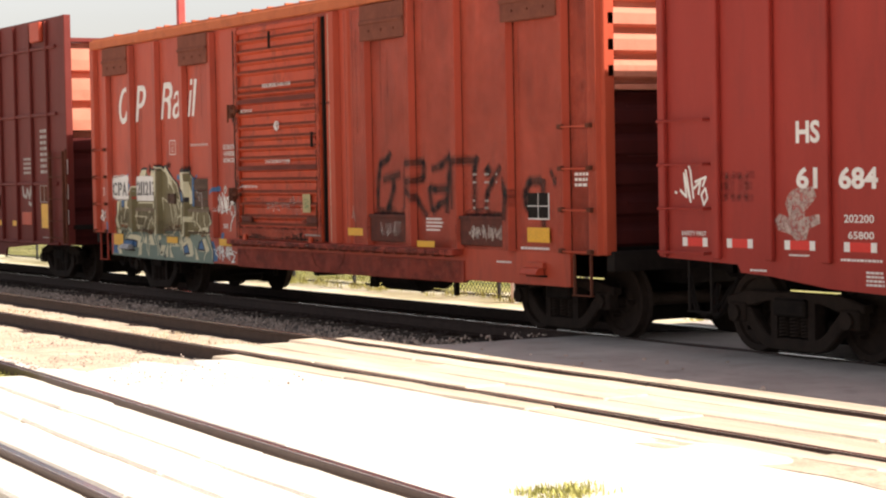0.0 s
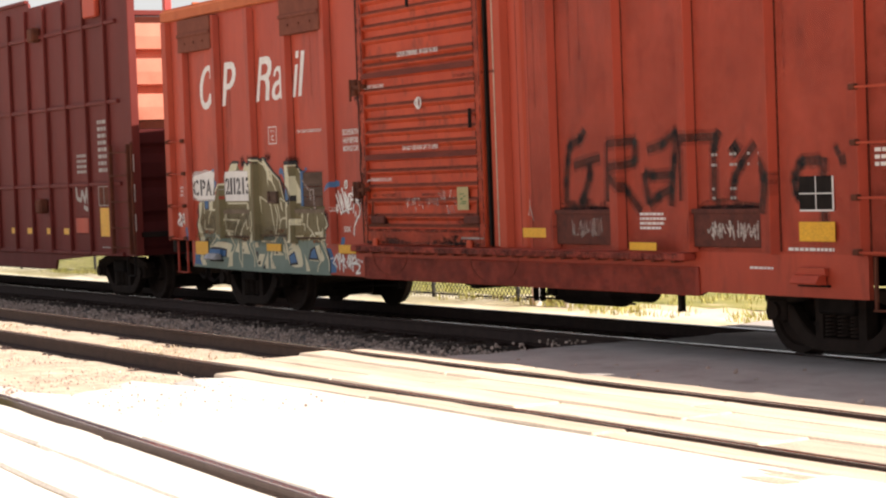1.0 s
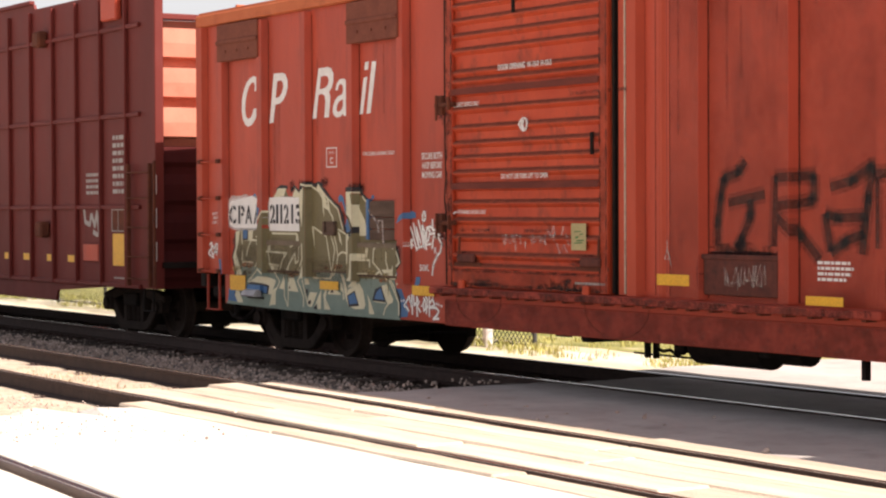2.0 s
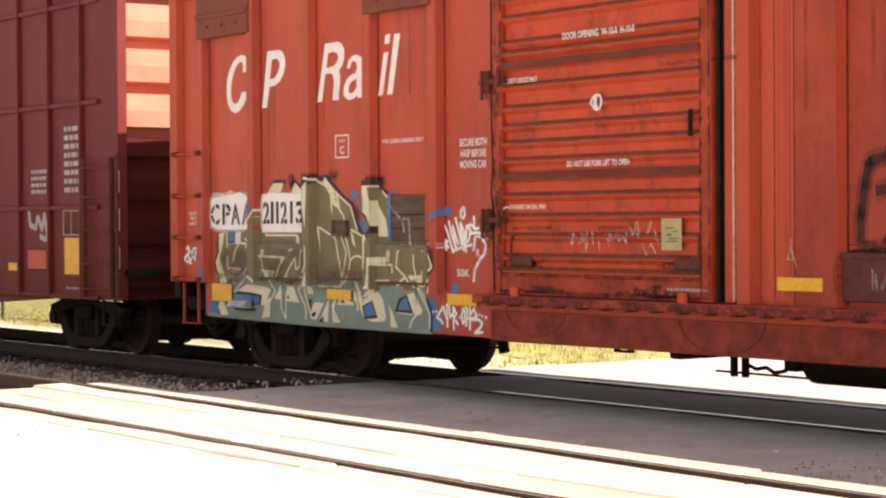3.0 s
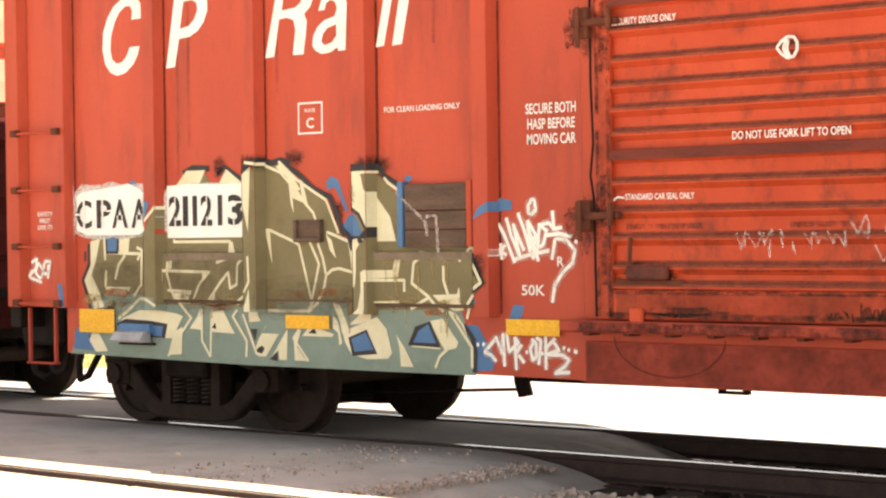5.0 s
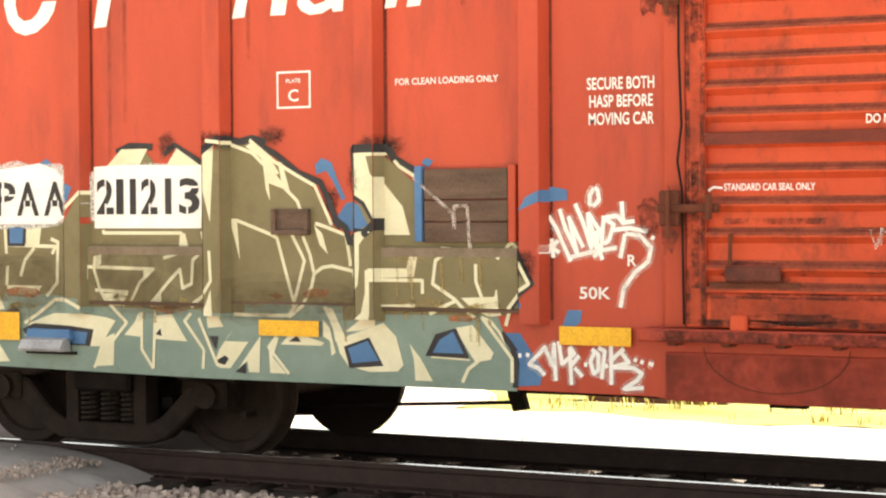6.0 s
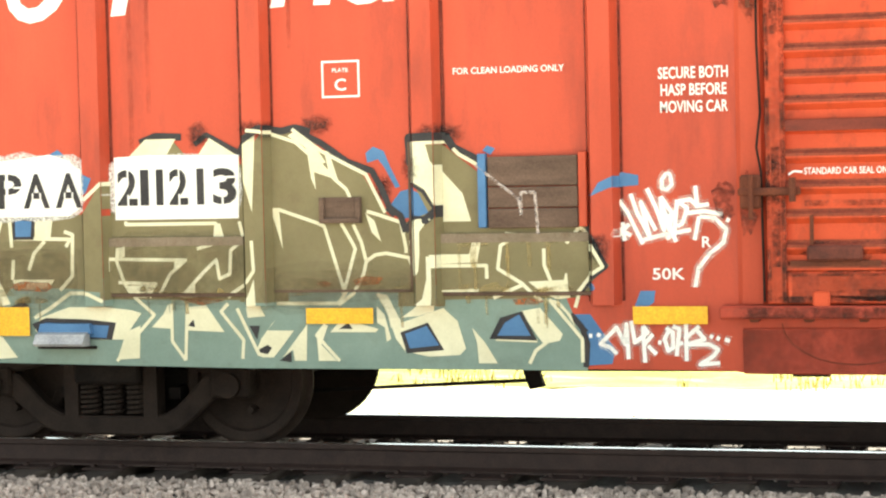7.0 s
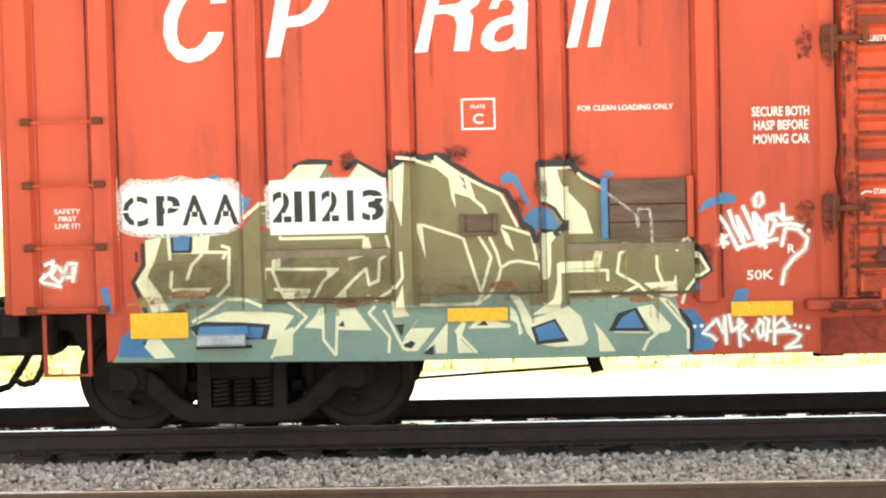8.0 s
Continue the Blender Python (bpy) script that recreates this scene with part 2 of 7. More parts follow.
def part(name, bm, material, parent, label="", kind=""):
    root = parent
    while root.parent:
        root = root.parent
    if SHIFT.get(root.name):
        bmesh.ops.translate(bm, verts=bm.verts, vec=(-SHIFT[root.name], 0, 0))
    me = bpy.data.meshes.new(name)
    bm.to_mesh(me)
    bm.free()
    me.materials.append(material)
    ob = new(name, me)
    ob.parent = parent
    return tagged(ob, label, kind=kind)


def solid(name, bm, material):
    me = bpy.data.meshes.new(name)
    bm.to_mesh(me)
    bm.free()
    me.materials.append(material)
    return new(name, me)


def box(bm, x0, x1, y0, y1, z0, z1, bevel=0.0):
    vs = [bm.verts.new(v) for v in ((x0, y0, z0), (x1, y0, z0), (x1, y1, z0), (x0, y1, z0), (x0, y0, z1), (x1, y0, z1), (x1, y1, z1), (x0, y1, z1))]
    fs = [bm.faces.new([vs[i] for i in f]) for f in ((3, 2, 1, 0), (4, 5, 6, 7), (0, 1, 5, 4), (1, 2, 6, 5), (2, 3, 7, 6), (3, 0, 4, 7))]
    if bevel:
        bmesh.ops.bevel(bm, geom=list({e for f in fs for e in f.edges}), offset=bevel, segments=1, affect="EDGES")
    return bm


def prism(bm, pts, y0, y1):
    """A plate: the outline pts in x and z, from y0 to y1."""
    a = [bm.verts.new((x, y0, z)) for x, z in pts]
    b = [bm.verts.new((x, y1, z)) for x, z in pts]
    bm.faces.new(a)
    bm.faces.new(b[::-1])
    for i in range(len(pts)):
        j = (i + 1) % len(pts)
        bm.faces.new((a[j], a[i], b[i], b[j]))
    bmesh.ops.recalc_face_normals(bm, faces=bm.faces)
    return bm


def rod(bm, a, b, r, sides=8):
    a, b = Vector(a), Vector(b)
    d = (b - a).normalized()
    u = d.orthogonal().normalized()
    v = d.cross(u)
    rings = [[bm.verts.new(p + r * (math.cos(k * 2 * math.pi / sides) * u + math.sin(k * 2 * math.pi / sides) * v)) for k in range(sides)] for p in (a, b)]
    for k in range(sides):
        j = (k + 1) % sides
        bm.faces.new((rings[0][k], rings[0][j], rings[1][j], rings[1][k]))
    bm.faces.new(rings[0][::-1])
    bm.faces.new(rings[1])
    return bm


def lathe(bm, profile, sides=32):
    """Turned about the y axis; profile: y and radius."""
    rings = [[bm.verts.new((r * math.cos(k * 2 * math.pi / sides), y, r * math.sin(k * 2 * math.pi / sides))) for k in range(sides)] for y, r in profile]
    for a, b in zip(rings, rings[1:]):
        for k in range(sides):
            j = (k + 1) % sides
            bm.faces.new((a[k], a[j], b[j], b[k]))
    bm.faces.new(rings[0])
    bm.faces.new(rings[-1][::-1])
    bmesh.ops.recalc_face_normals(bm, faces=bm.faces)
    return bm


def B():
    return bmesh.new()


def thing(name, x, label, category, group="", y=MIDDLE, z=0.0):
    ob = new(name)
    ob.empty_display_size = 0.3
    ob.location = (x, y, z)
    SHIFT[ob.name] = x if y == MIDDLE else 0.0
    return tagged(ob, label, category, group)


def islands(bm):
    """The separate pieces of a mesh, as lists of faces."""
    seen, out = set(), []
    for f in bm.faces:
        if f in seen:
            continue
        heap, piece = [f], []
        seen.add(f)
        while heap:
            g = heap.pop()
            piece.append(g)
            for e in g.edges:
                for h in e.link_faces:
                    if h not in seen:
                        seen.add(h)
                        heap.append(h)
        out.append(piece)
    return out


def lettering(words, x0, x1, z0, z1, material, parent, y=SIDE, lean=0.0, name="lettering", label="", apart=False, bold=0.016):
    """Words in the built-in font, stretched to the given rectangle of the side."""
    cu = bpy.data.curves.new("words", "FONT")
    cu.body, cu.align_x, cu.shear, cu.space_line = words, "CENTER", lean, 1.05
    cu.resolution_u, cu.offset = 3, bold
    ob = new("words", cu)
    me = bpy.data.meshes.new_from_object(ob.evaluated_get(bpy.context.evaluated_depsgraph_get()))
    bpy.data.objects.remove(ob)
    bm = bmesh.new()
    bm.from_mesh(me)
    bpy.data.meshes.remove(me)
    lo = [min(v.co[k] for v in bm.verts) for k in (0, 1)]
    hi = [max(v.co[k] for v in bm.verts) for k in (0, 1)]
    for v in bm.verts:
        v.co = (x0 + (v.co.x - lo[0]) / (hi[0] - lo[0]) * (x1 - x0), y - 0.004, z0 + (v.co.y - lo[1]) / (hi[1] - lo[1]) * (z1 - z0))
    if apart:
        bmesh.ops.remove_doubles(bm, verts=bm.verts, dist=1e-5)
        for piece in islands(bm):
            one, made = bmesh.new(), {}
            for f in piece:
                one.faces.new([made.setdefault(v, one.verts.new(v.co)) if v not in made else made[v] for v in f.verts])
            part("letter", one, material, parent, label)
        bm.free()
        return None
    return part(name, bm, material, parent, label)


def bars(x0, x1, z0, z1, rows, material, parent, y=SIDE, name="stencil_line", seed=1):
    """Writing too small to read: rows of plain bars."""
    rnd = random.Random(seed)
    h = (z1 - z0) / rows
    for r in range(rows):
        bm = B()
        x = x0
        end = x1 - rnd.random() * 0.2 * (x1 - x0)
        while x < end:
            w = rnd.uniform(0.5, 1.6) * h
            box(bm, x, min(x + w, end), y - 0.004, y - 0.002, z1 - (r + 0.8) * h, z1 - (r + 0.25) * h)
            x += w + 0.3 * h
        part(name, bm, material, parent)


# paint follows the relief of the side: zones of x, z and how far they stand proud
RELIEF = []
SLOPE = 0.03         # the slant of a side post's flanks
COATS = [0]


def coat(layer):
    """Each pass of paint lies a hair above the one before."""
    COATS[0] = (COATS[0] + 1) % 90
    return layer + COATS[0] * 0.009


def cut(poly, axis, at, keep):
    out = []
    for i, a in enumerate(poly):
        b = poly[(i + 1) % len(poly)]
        ia, ib = (a[axis] - at) * keep >= 0, (b[axis] - at) * keep >= 0
        if ia:
            out.append(a)
        if ia != ib:
            k = (at - a[axis]) / (b[axis] - a[axis])
            out.append((a[0] + k * (b[0] - a[0]), a[1] + k * (b[1] - a[1])))
    return out


def lay(bm, poly, layer):
    """One convex patch of paint, laid over the relief."""
    xs = sorted({v for r in RELIEF for v in r[:2]})
    xs = [min(p[0] for p in poly) - 1] + [x for x in xs if min(p[0] for p in poly) < x < max(p[0] for p in poly)] + [max(p[0] for p in poly) + 1]
    for x0, x1 in zip(xs, xs[1:]):
        strip = cut(cut(poly, 0, x0, 1), 0, x1, -1)
        if len(strip) < 3:
            continue
        lo, hi = min(p[1] for p in strip), max(p[1] for p in strip)
        mid = max(x0, min(p[0] for p in strip)) / 2 + min(x1, max(p[0] for p in strip)) / 2
        here = [r for r in RELIEF if r[0] <= mid <= r[1]]
        zs = [lo - 1] + [z for z in sorted({v for r in here for v in r[2:4]}) if lo < z < hi] + [hi + 1]
        for z0, z1 in zip(zs, zs[1:]):
            bit = cut(cut(strip, 1, z0, 1), 1, z1, -1)
            if len(bit) < 3:
                continue
            zm = (min(p[1] for p in bit) + max(p[1] for p in bit)) / 2
            proud = max([r[4] for r in here if r[2] <= zm <= r[3]], default=0.0)
            hair = 0.0015 + 0.0014 * layer
            bm.faces.new([bm.verts.new((x, SIDE - proud - hair, z)) for x, z in bit])
            for edge, out in ((x0, -1), (x1, 1)):
                rim = sorted(z for x, z in bit if abs(x - edge) < 1e-5)
                if proud > 0.04 and len(rim) > 1 and rim[-1] - rim[0] > 1e-4:
                    foot = edge + out * (SLOPE + hair)
                    bm.faces.new([bm.verts.new(v) for v in ((edge + out * hair, SIDE - proud - hair, rim[0]), (edge + out * hair, SIDE - proud - hair, rim[-1]), (foot, SIDE - hair, rim[-1]), (foot, SIDE - hair, rim[0]))])


def patch(bm, layer, pts):
    """A filled patch of paint of any outline: x, z, x, z ..."""
    co = [Vector((x, z, 0)) for x, z in zip(pts[::2], pts[1::2])]
    layer = coat(layer)
    for tri in tessellate_polygon([co]):
        lay(bm, [(co[i].x, co[i].y) for i in tri], layer)


def stroke(bm, layer, width, pts):
    """A sprayed line of round dabs and bands along x, z, x, z ..."""
    co = [Vector((x, z)) for x, z in zip(pts[::2], pts[1::2])]
    for a, b in zip(co, co[1:]):
        d = (b - a)
        if d.length < 1e-4:
            continue
        n = Vector((-d.y, d.x)).normalized() * width / 2
        lay(bm, [tuple(a + n), tuple(a - n), tuple(b - n), tuple(b + n)], coat(layer))
    for a in co[1:-1]:
        lay(bm, [(a.x + width / 2 * math.cos(k * 1.0472), a.y + width / 2 * math.sin(k * 1.0472)) for k in range(6)], coat(layer))


# ---- ground ----
def sheet(x0, x1, y0, y1, z, step, rough, seed):
    """An uneven sheet of ground."""
    nx, ny = max(1, round((x1 - x0) / step)), max(1, round((y1 - y0) / step))
    vs, fs = [], []
    for i in range(nx + 1):
        for j in range(ny + 1):
            x, y = x0 + (x1 - x0) * i / nx, y0 + (y1 - y0) * j / ny
            vs.append((x, y, z + rough * (noise.noise((x * 0.8 + seed, y * 0.8, 0)) + 0.5 * noise.noise((x * 3 + seed, y * 3, 3)))))
    for i in range(nx):
        for j in range(ny):
            a = i * (ny + 1) + j
            fs.append((a, a + ny + 1, a + ny + 2, a + 1))
    return vs, fs


def mesh_of(name, vs, fs, material, parent=None):
    me = bpy.data.meshes.new(name)
    me.from_pydata(vs, [], fs)
    me.materials.append(material)
    ob = new(name, me)
    ob.parent = parent
    return ob


bm = B()
box(bm, -900, 900, -400, 2500, -1.2, -0.34)
tagged(solid("ground", bm, EARTH), "pale sunlit gravel and bare earth round the railway tracks", "ground", kind="structure")

M_SLOPE, N_SLOPE = -0.0125, -0.0714


def m_line(x):
    return 7.945 + M_SLOPE * (x + 12)


def n_line(x):
    return 3.181 + N_SLOPE * (x + 12)


vs, fs = sheet(-75, 16, 9.95, 14.9, -0.25, 0.22, 0.05, 2)
tagged(mesh_of("ballast_bed", vs, fs, BED), "grey ballast bed of crushed stone under the track", "ballast", kind="structure")
vs, fs = sheet(-75, 16, 6.2, 9.95, -0.1, 0.22, 0.025, 8)
tagged(mesh_of("ballast_shoulder", vs, fs, TAN), "straw-coloured dirty ballast bed below the middle track", "ballast", kind="structure")
vs, fs = sheet(-75, 16, 14.9, 18.4, -0.28, 0.35, 0.06, 5)
tagged(mesh_of("ground_verge", vs, fs, VERGE), "bright gravel verge with dry grass behind the train", "ground", kind="structure")
vs, fs = sheet(-75, 16, 18.4, 60, -0.28, 0.6, 0.06, 5)
tagged(mesh_of("ground_turf", vs, fs, TURF), "dry yellow-green turf beyond the gravel verge", "ground", kind="structure")
vs, fs = sheet(-75, 16, -12, 6.2, -0.05, 0.3, 0.05, 9)
tagged(mesh_of("ground_yard", vs, fs, TANGRAVEL), "pale sandy gravel between the yard tracks", "ground", kind="structure")


def slab(bm, x0, x1, low, high, z, seed, rag=1.0):
    """A slab of road whose two ends are ragged."""
    n = 24
    ends = []
    for i in range(n + 1):
        k = i / n
        wob = lambda s: rag * 0.22 * noise.noise((k * 7 * 1.0 + s, seed, 0)) + rag * 0.08 * noise.noise((k * 31 + s, seed, 4))
        ends.append((x0 + wob(0), x1 + wob(9), k))
    cols = 44
    grid = []
    for a, b, k in ends:
        row = []
        for j in range(cols + 1):
            x = a + (b - a) * j / cols
            y = low(x) + (high(x) - low(x)) * k
            worn = max(0.0, 1 - min(x - a, b - x) / 1.1) ** 2
            row.append(bm.verts.new((x, y, z - 0.19 * worn + 0.012 * noise.noise((x * 0.9, y * 0.9, seed)))))
        grid.append(row)
    for r0, r1 in zip(grid, grid[1:]):
        for j in range(cols):
            bm.faces.new((r0[j], r0[j + 1], r1[j + 1], r1[j]))
    rim = [e for e in bm.edges if e.is_boundary]
    ex = bmesh.ops.extrude_edge_only(bm, edges=rim)
    bmesh.ops.translate(bm, verts=[g for g in ex["geom"] if isinstance(g, bmesh.types.BMVert)], vec=(0, 0, -0.28))


road = tagged(new("road"), "worn grey asphalt road crossing the tracks", "road", kind="structure")
for low, high, z, x0, x1, s in (
        (lambda x: m_line(x) + 1.92, lambda x: 12.52, -0.012, -19.6, -8.6, 1.0),
        (lambda x: 12.68, lambda x: 14.02, -0.014, -19.4, -8.9, 2.0),
        (lambda x: 14.18, lambda x: 19.2, -0.02, -20.5, -9.5, 3.0)):
    bm = B()
    slab(bm, x0, x1, low, high, z, s)
    part("asphalt_slab", bm, ASPHALT, road)
bm = B()
slab(bm, -18.7, -1.5, lambda x: n_line(x) + 1.66, lambda x: m_line(x) - 0.42, 0.062, 4.0, 4.0)
part("dusty_slab", bm, DUST, road, "sun-bleached dusty road surface between the tracks")
bm = B()
slab(bm, -10.8, 1.5, lambda x: m_line(x) - 0.80 - 0.12 * noise.noise((x * 1.3, 5, 1)), lambda x: m_line(x) - 0.40, 0.071, 6.0)
part("dirt_strip", bm, TAN, road, "ragged brown dirt along the crossing timbers")
bm = B()
slab(bm, -15.5, -1.0, lambda x: n_line(x) - 6.0, lambda x: n_line(x) - 0.5, 0.10, 5.0)
part("dusty_slab", bm, DUST, road, "sun-bleached dusty road surface between the tracks")


# ---- tracks ----
def rail_profile(w=0.07, h=0.172):
    return [(-0.07, -h), (0.07, -h), (0.07, -h + 0.012), (0.012, -h + 0.03), (0.010, -0.042), (w / 2, -0.034), (w / 2, -0.006), (w / 2 - 0.008, 0.0),
            (-w / 2 + 0.008, 0.0), (-w / 2, -0.006), (-w / 2, -0.034), (-0.010, -0.042), (-0.012, -h + 0.03), (-0.07, -h + 0.012)]


def rail_mesh(name, length, material):
    bm = B()
    prof = rail_profile()
    a = [bm.verts.new((-length / 2, y, z)) for y, z in prof]
    b = [bm.verts.new((length / 2, y, z)) for y, z in prof]
    for i in range(len(prof)):
        j = (i + 1) % len(prof)
        bm.faces.new((a[i], b[i], b[j], a[j]))
    bm.faces.new(a[::-1])
    bm.faces.new(b)
    bmesh.ops.recalc_face_normals(bm, faces=bm.faces)
    me = bpy.data.meshes.new(name)
    bm.to_mesh(me)
    bm.free()
    me.materials.append(material)
    return me


def running_band(length):
    bm = B()
    box(bm, -length / 2, length / 2, -0.026, 0.026, -0.004, 0.0025)
    me = bpy.data.meshes.new("running_band")
    bm.to_mesh(me)
    bm.free()
    me.materials.append(TREAD)
    return me


bm = B()
box(bm, -0.115, 0.115, -1.3, 1.3, -0.17, 0.0, 0.012)
TIE_MESH = bpy.data.meshes.new("sleeper")
bm.to_mesh(TIE_MESH)
bm.free()
TIE_MESH.materials.append(TIE)
bm = B()
box(bm, -0.15, 0.15, -0.19, 0.19, 0.0, 0.014, 0.004)
for sx in (-0.1, 0.1):
    for sy in (-0.1, 0.1):
        box(bm, sx - 0.012, sx + 0.012, sy - 0.02, sy + 0.02, 0.014, 0.034)
PLATE_MESH = bpy.data.meshes.new("tie_plate")
bm.to_mesh(PLATE_MESH)
bm.free()
PLATE_MESH.materials.append(RAIL)

RAIL_MESH, BAND_MESH = rail_mesh("rail", 120.0, RAIL), running_band(120.0)


def track(name, x, y, z, turn, label, spans, band, rail_data=None):
    """A track whose rails' tops lie at z; spans: where its sleepers show."""
    t = new(name)
    t.matrix_basis = pose(x, y, z, 0, 0, turn)
    tagged(t, label, "railway track", "railway tracks")
    for s in (-0.755, 0.755):
        r = new("rail", rail_data or RAIL_MESH)
        r.parent = t
        r.location = (0, s, 0)
        if band:
            b = new("running_band", BAND_MESH)
            b.parent = r
    rnd = random.Random(len(name) + int(y * 10))
    for x0, x1 in spans:
        n = round((x1 - x0) / 0.53)
        for i in range(n):
            k = new("sleeper", TIE_MESH)
            k.parent = t
            k.matrix_basis = pose(x0 + (i + 0.5) * (x1 - x0) / n + rnd.uniform(-0.03, 0.03) - x, rnd.uniform(-0.06, 0.06), -0.186 + rnd.uniform(-0.012, 0.004), 0, 0, rnd.uniform(-1.2, 1.2))
            for s in (-0.755, 0.755):
                q = new("tie_plate", PLATE_MESH)
                q.parent = k
                q.location = (0, s, 0.0)
    return t


track("main_track", -20, MIDDLE, 0.0, 0, "rusty railway track with shiny rail heads under the train", [(-52, -20.0), (-8.8, 10.0)], True)
mt = track("middle_track", -20, m_line(-20) + 0.755, 0.068, math.degrees(M_SLOPE), "rusty railway track running through the timber crossing", [(-52, -20.2), (-8.0, 8.0)], True)
nt = track("near_track", -12, n_line(-12) + 0.755, 0.223, math.degrees(N_SLOPE), "rusty yard track set in timber and dusty ground", [(-26, -17.5)], True, rail_mesh("worn_rail", 120.0, NEARRAIL))


def planks(parent, runs, x0, x1, z, seed, ox, step=3.3, material=PLANK):
    """Crossing timbers laid along a track, end to end with worn ends."""
    rnd = random.Random(seed)
    for y0, y1 in runs:
        x = x0 + rnd.uniform(-0.25, 0.25)
        while x < x1:
            ln = min(rnd.uniform(0.8, 1.15) * step, x1 - x + 0.3)
            bm = B()
            box(bm, -ln / 2 + 0.012, ln / 2 - 0.012, -(y1 - y0) / 2 + 0.008, (y1 - y0) / 2 - 0.008, -0.16, 0, 0.018)
            bmesh.ops.subdivide_edges(bm, edges=[e for e in bm.edges if abs(e.verts[0].co.x - e.verts[1].co.x) > ln / 2], cuts=7)
            for v in bm.verts:
                v.co += Vector((0, 0.012 * noise.noise((v.co.x * 1.7 + x, y0 * 5, 0)), 0.012 * noise.noise((v.co.x * 1.3 + x, y0 * 3 + v.co.y * 4, 7))))
            me = bpy.data.meshes.new("plank")
            bm.to_mesh(me)
            bm.free()
            me.materials.append(material)
            p = new("plank", me)
            p.parent = parent
            p.matrix_basis = pose(x + ln / 2 - ox, (y0 + y1) / 2, z + rnd.uniform(-0.008, 0.008), rnd.uniform(-0.5, 0.5), rnd.uniform(-0.15, 0.15), 0)
            x += ln


planks(mt, [(-1.12, -0.81)], -18.4, -8.3, -0.01, 9, -20)
planks(mt, [(-0.65, -0.21), (-0.20, 0.28), (0.29, 0.65), (0.81, 1.16)], -19.6, -8.3, -0.01, 4, -20)
planks(nt, [(-1.18, -0.83), (-0.66, -0.23), (-0.22, 0.20), (0.21, 0.66), (0.83, 1.16)], -16.2, -3.0, -0.02, 6, -12, material=NEARPLANK)


def stones(name, zones, label, seed, small=0.014, large=0.034):
    """Loose ballast, one mesh of small broken stones."""
    rng = np.random.default_rng(seed)
    t = (1 + 5 ** 0.5) / 2
    ico = np.array([(-1, t, 0), (1, t, 0), (-1, -t, 0), (1, -t, 0), (0, -1, t), (0, 1, t), (0, -1, -t), (0, 1, -t), (t, 0, -1), (t, 0, 1), (-t, 0, -1), (-t, 0, 1)]) / 1.9
    tri = np.array([(0, 11, 5), (0, 5, 1), (0, 1, 7), (0, 7, 10), (0, 10, 11), (1, 5, 9), (5, 11, 4), (11, 10, 2), (10, 7, 6), (7, 1, 8),
                    (3, 9, 4), (3, 4, 2), (3, 2, 6), (3, 6, 8), (3, 8, 9), (4, 9, 5), (2, 4, 11), (6, 2, 10), (8, 6, 7), (9, 8, 1)])
    pos = []
    for x0, x1, y0, y1, z, per in zones:
        n = int((x1 - x0) * (y1 - y0) * per)
        pos.append(np.stack([rng.uniform(x0, x1, n), rng.uniform(y0, y1, n), z + rng.uniform(-0.012, 0.022, n)], 1))
    pos = np.concatenate(pos)
    n = len(pos)
    size = rng.uniform(small, large, (n, 1, 1)) * rng.uniform(0.5, 1.4, (n, 1, 3))
    v = ico[None] * (1 + rng.uniform(-0.28, 0.28, (n, 12, 1))) * size
    a = rng.uniform(0, 2 * np.pi, n)
    c, s = np.cos(a)[:, None], np.sin(a)[:, None]
    v = np.stack([v[..., 0] * c - v[..., 1] * s, v[..., 0] * s + v[..., 1] * c, v[..., 2]], -1) + pos[:, None]
    f = tri[None] + (np.arange(n) * 12)[:, None, None]
    me = bpy.data.meshes.new(name)
    me.from_pydata(v.reshape(-1, 3).tolist(), [], f.reshape(-1, 3).tolist())
    me.materials.append(STONE)
    return tagged(new(name, me), label, "ballast", kind="stuff")


stones("ballast_stones", [(-9.2, 6.0, 10.0, 12.08, -0.2, 720), (-9.2, 6.0, 12.08, 12.5, -0.26, 400), (-9.2, 6.0, 9.6, 10.3, -0.15, 250), (-9, 6.0, 12.7, 14.0, -0.2, 120), (-9, 6, 14.2, 15.6, -0.2, 60), (-19, -9.5, 10.0, 12.4, -0.012, 0.8)], "grey crushed ballast stones lying round the sleepers", 3, 0.011, 0.028)
stones("gravel", [(-10.7, -9.6, 10.0, 12.3, -0.012, 150), (-9.9, -8.9, 10.0, 12.3, -0.07, 1500)], "fine grey gravel along the broken edge of the asphalt", 14, 0.006, 0.013)
stones("gravel", [(-40, -17.5, 5.2, 6.2, -0.03, 190), (-40, -17.5, 6.2, 7.8, -0.11, 190), (-19.0, -15.0, 5.0, 7.4, 0.066, 26)], "small pale gravel lying between the yard tracks", 6, 0.005, 0.013)
stones("ballast_stones", [(-44, -19.6, 9.8, 12.45, -0.22, 190), (-44, -19.6, 12.7, 14, -0.2, 40), (-19.7, -19.0, 10.0, 12.4, -0.03, 30)], "grey and tan ballast stones beside the road crossing", 4, 0.009, 0.022)


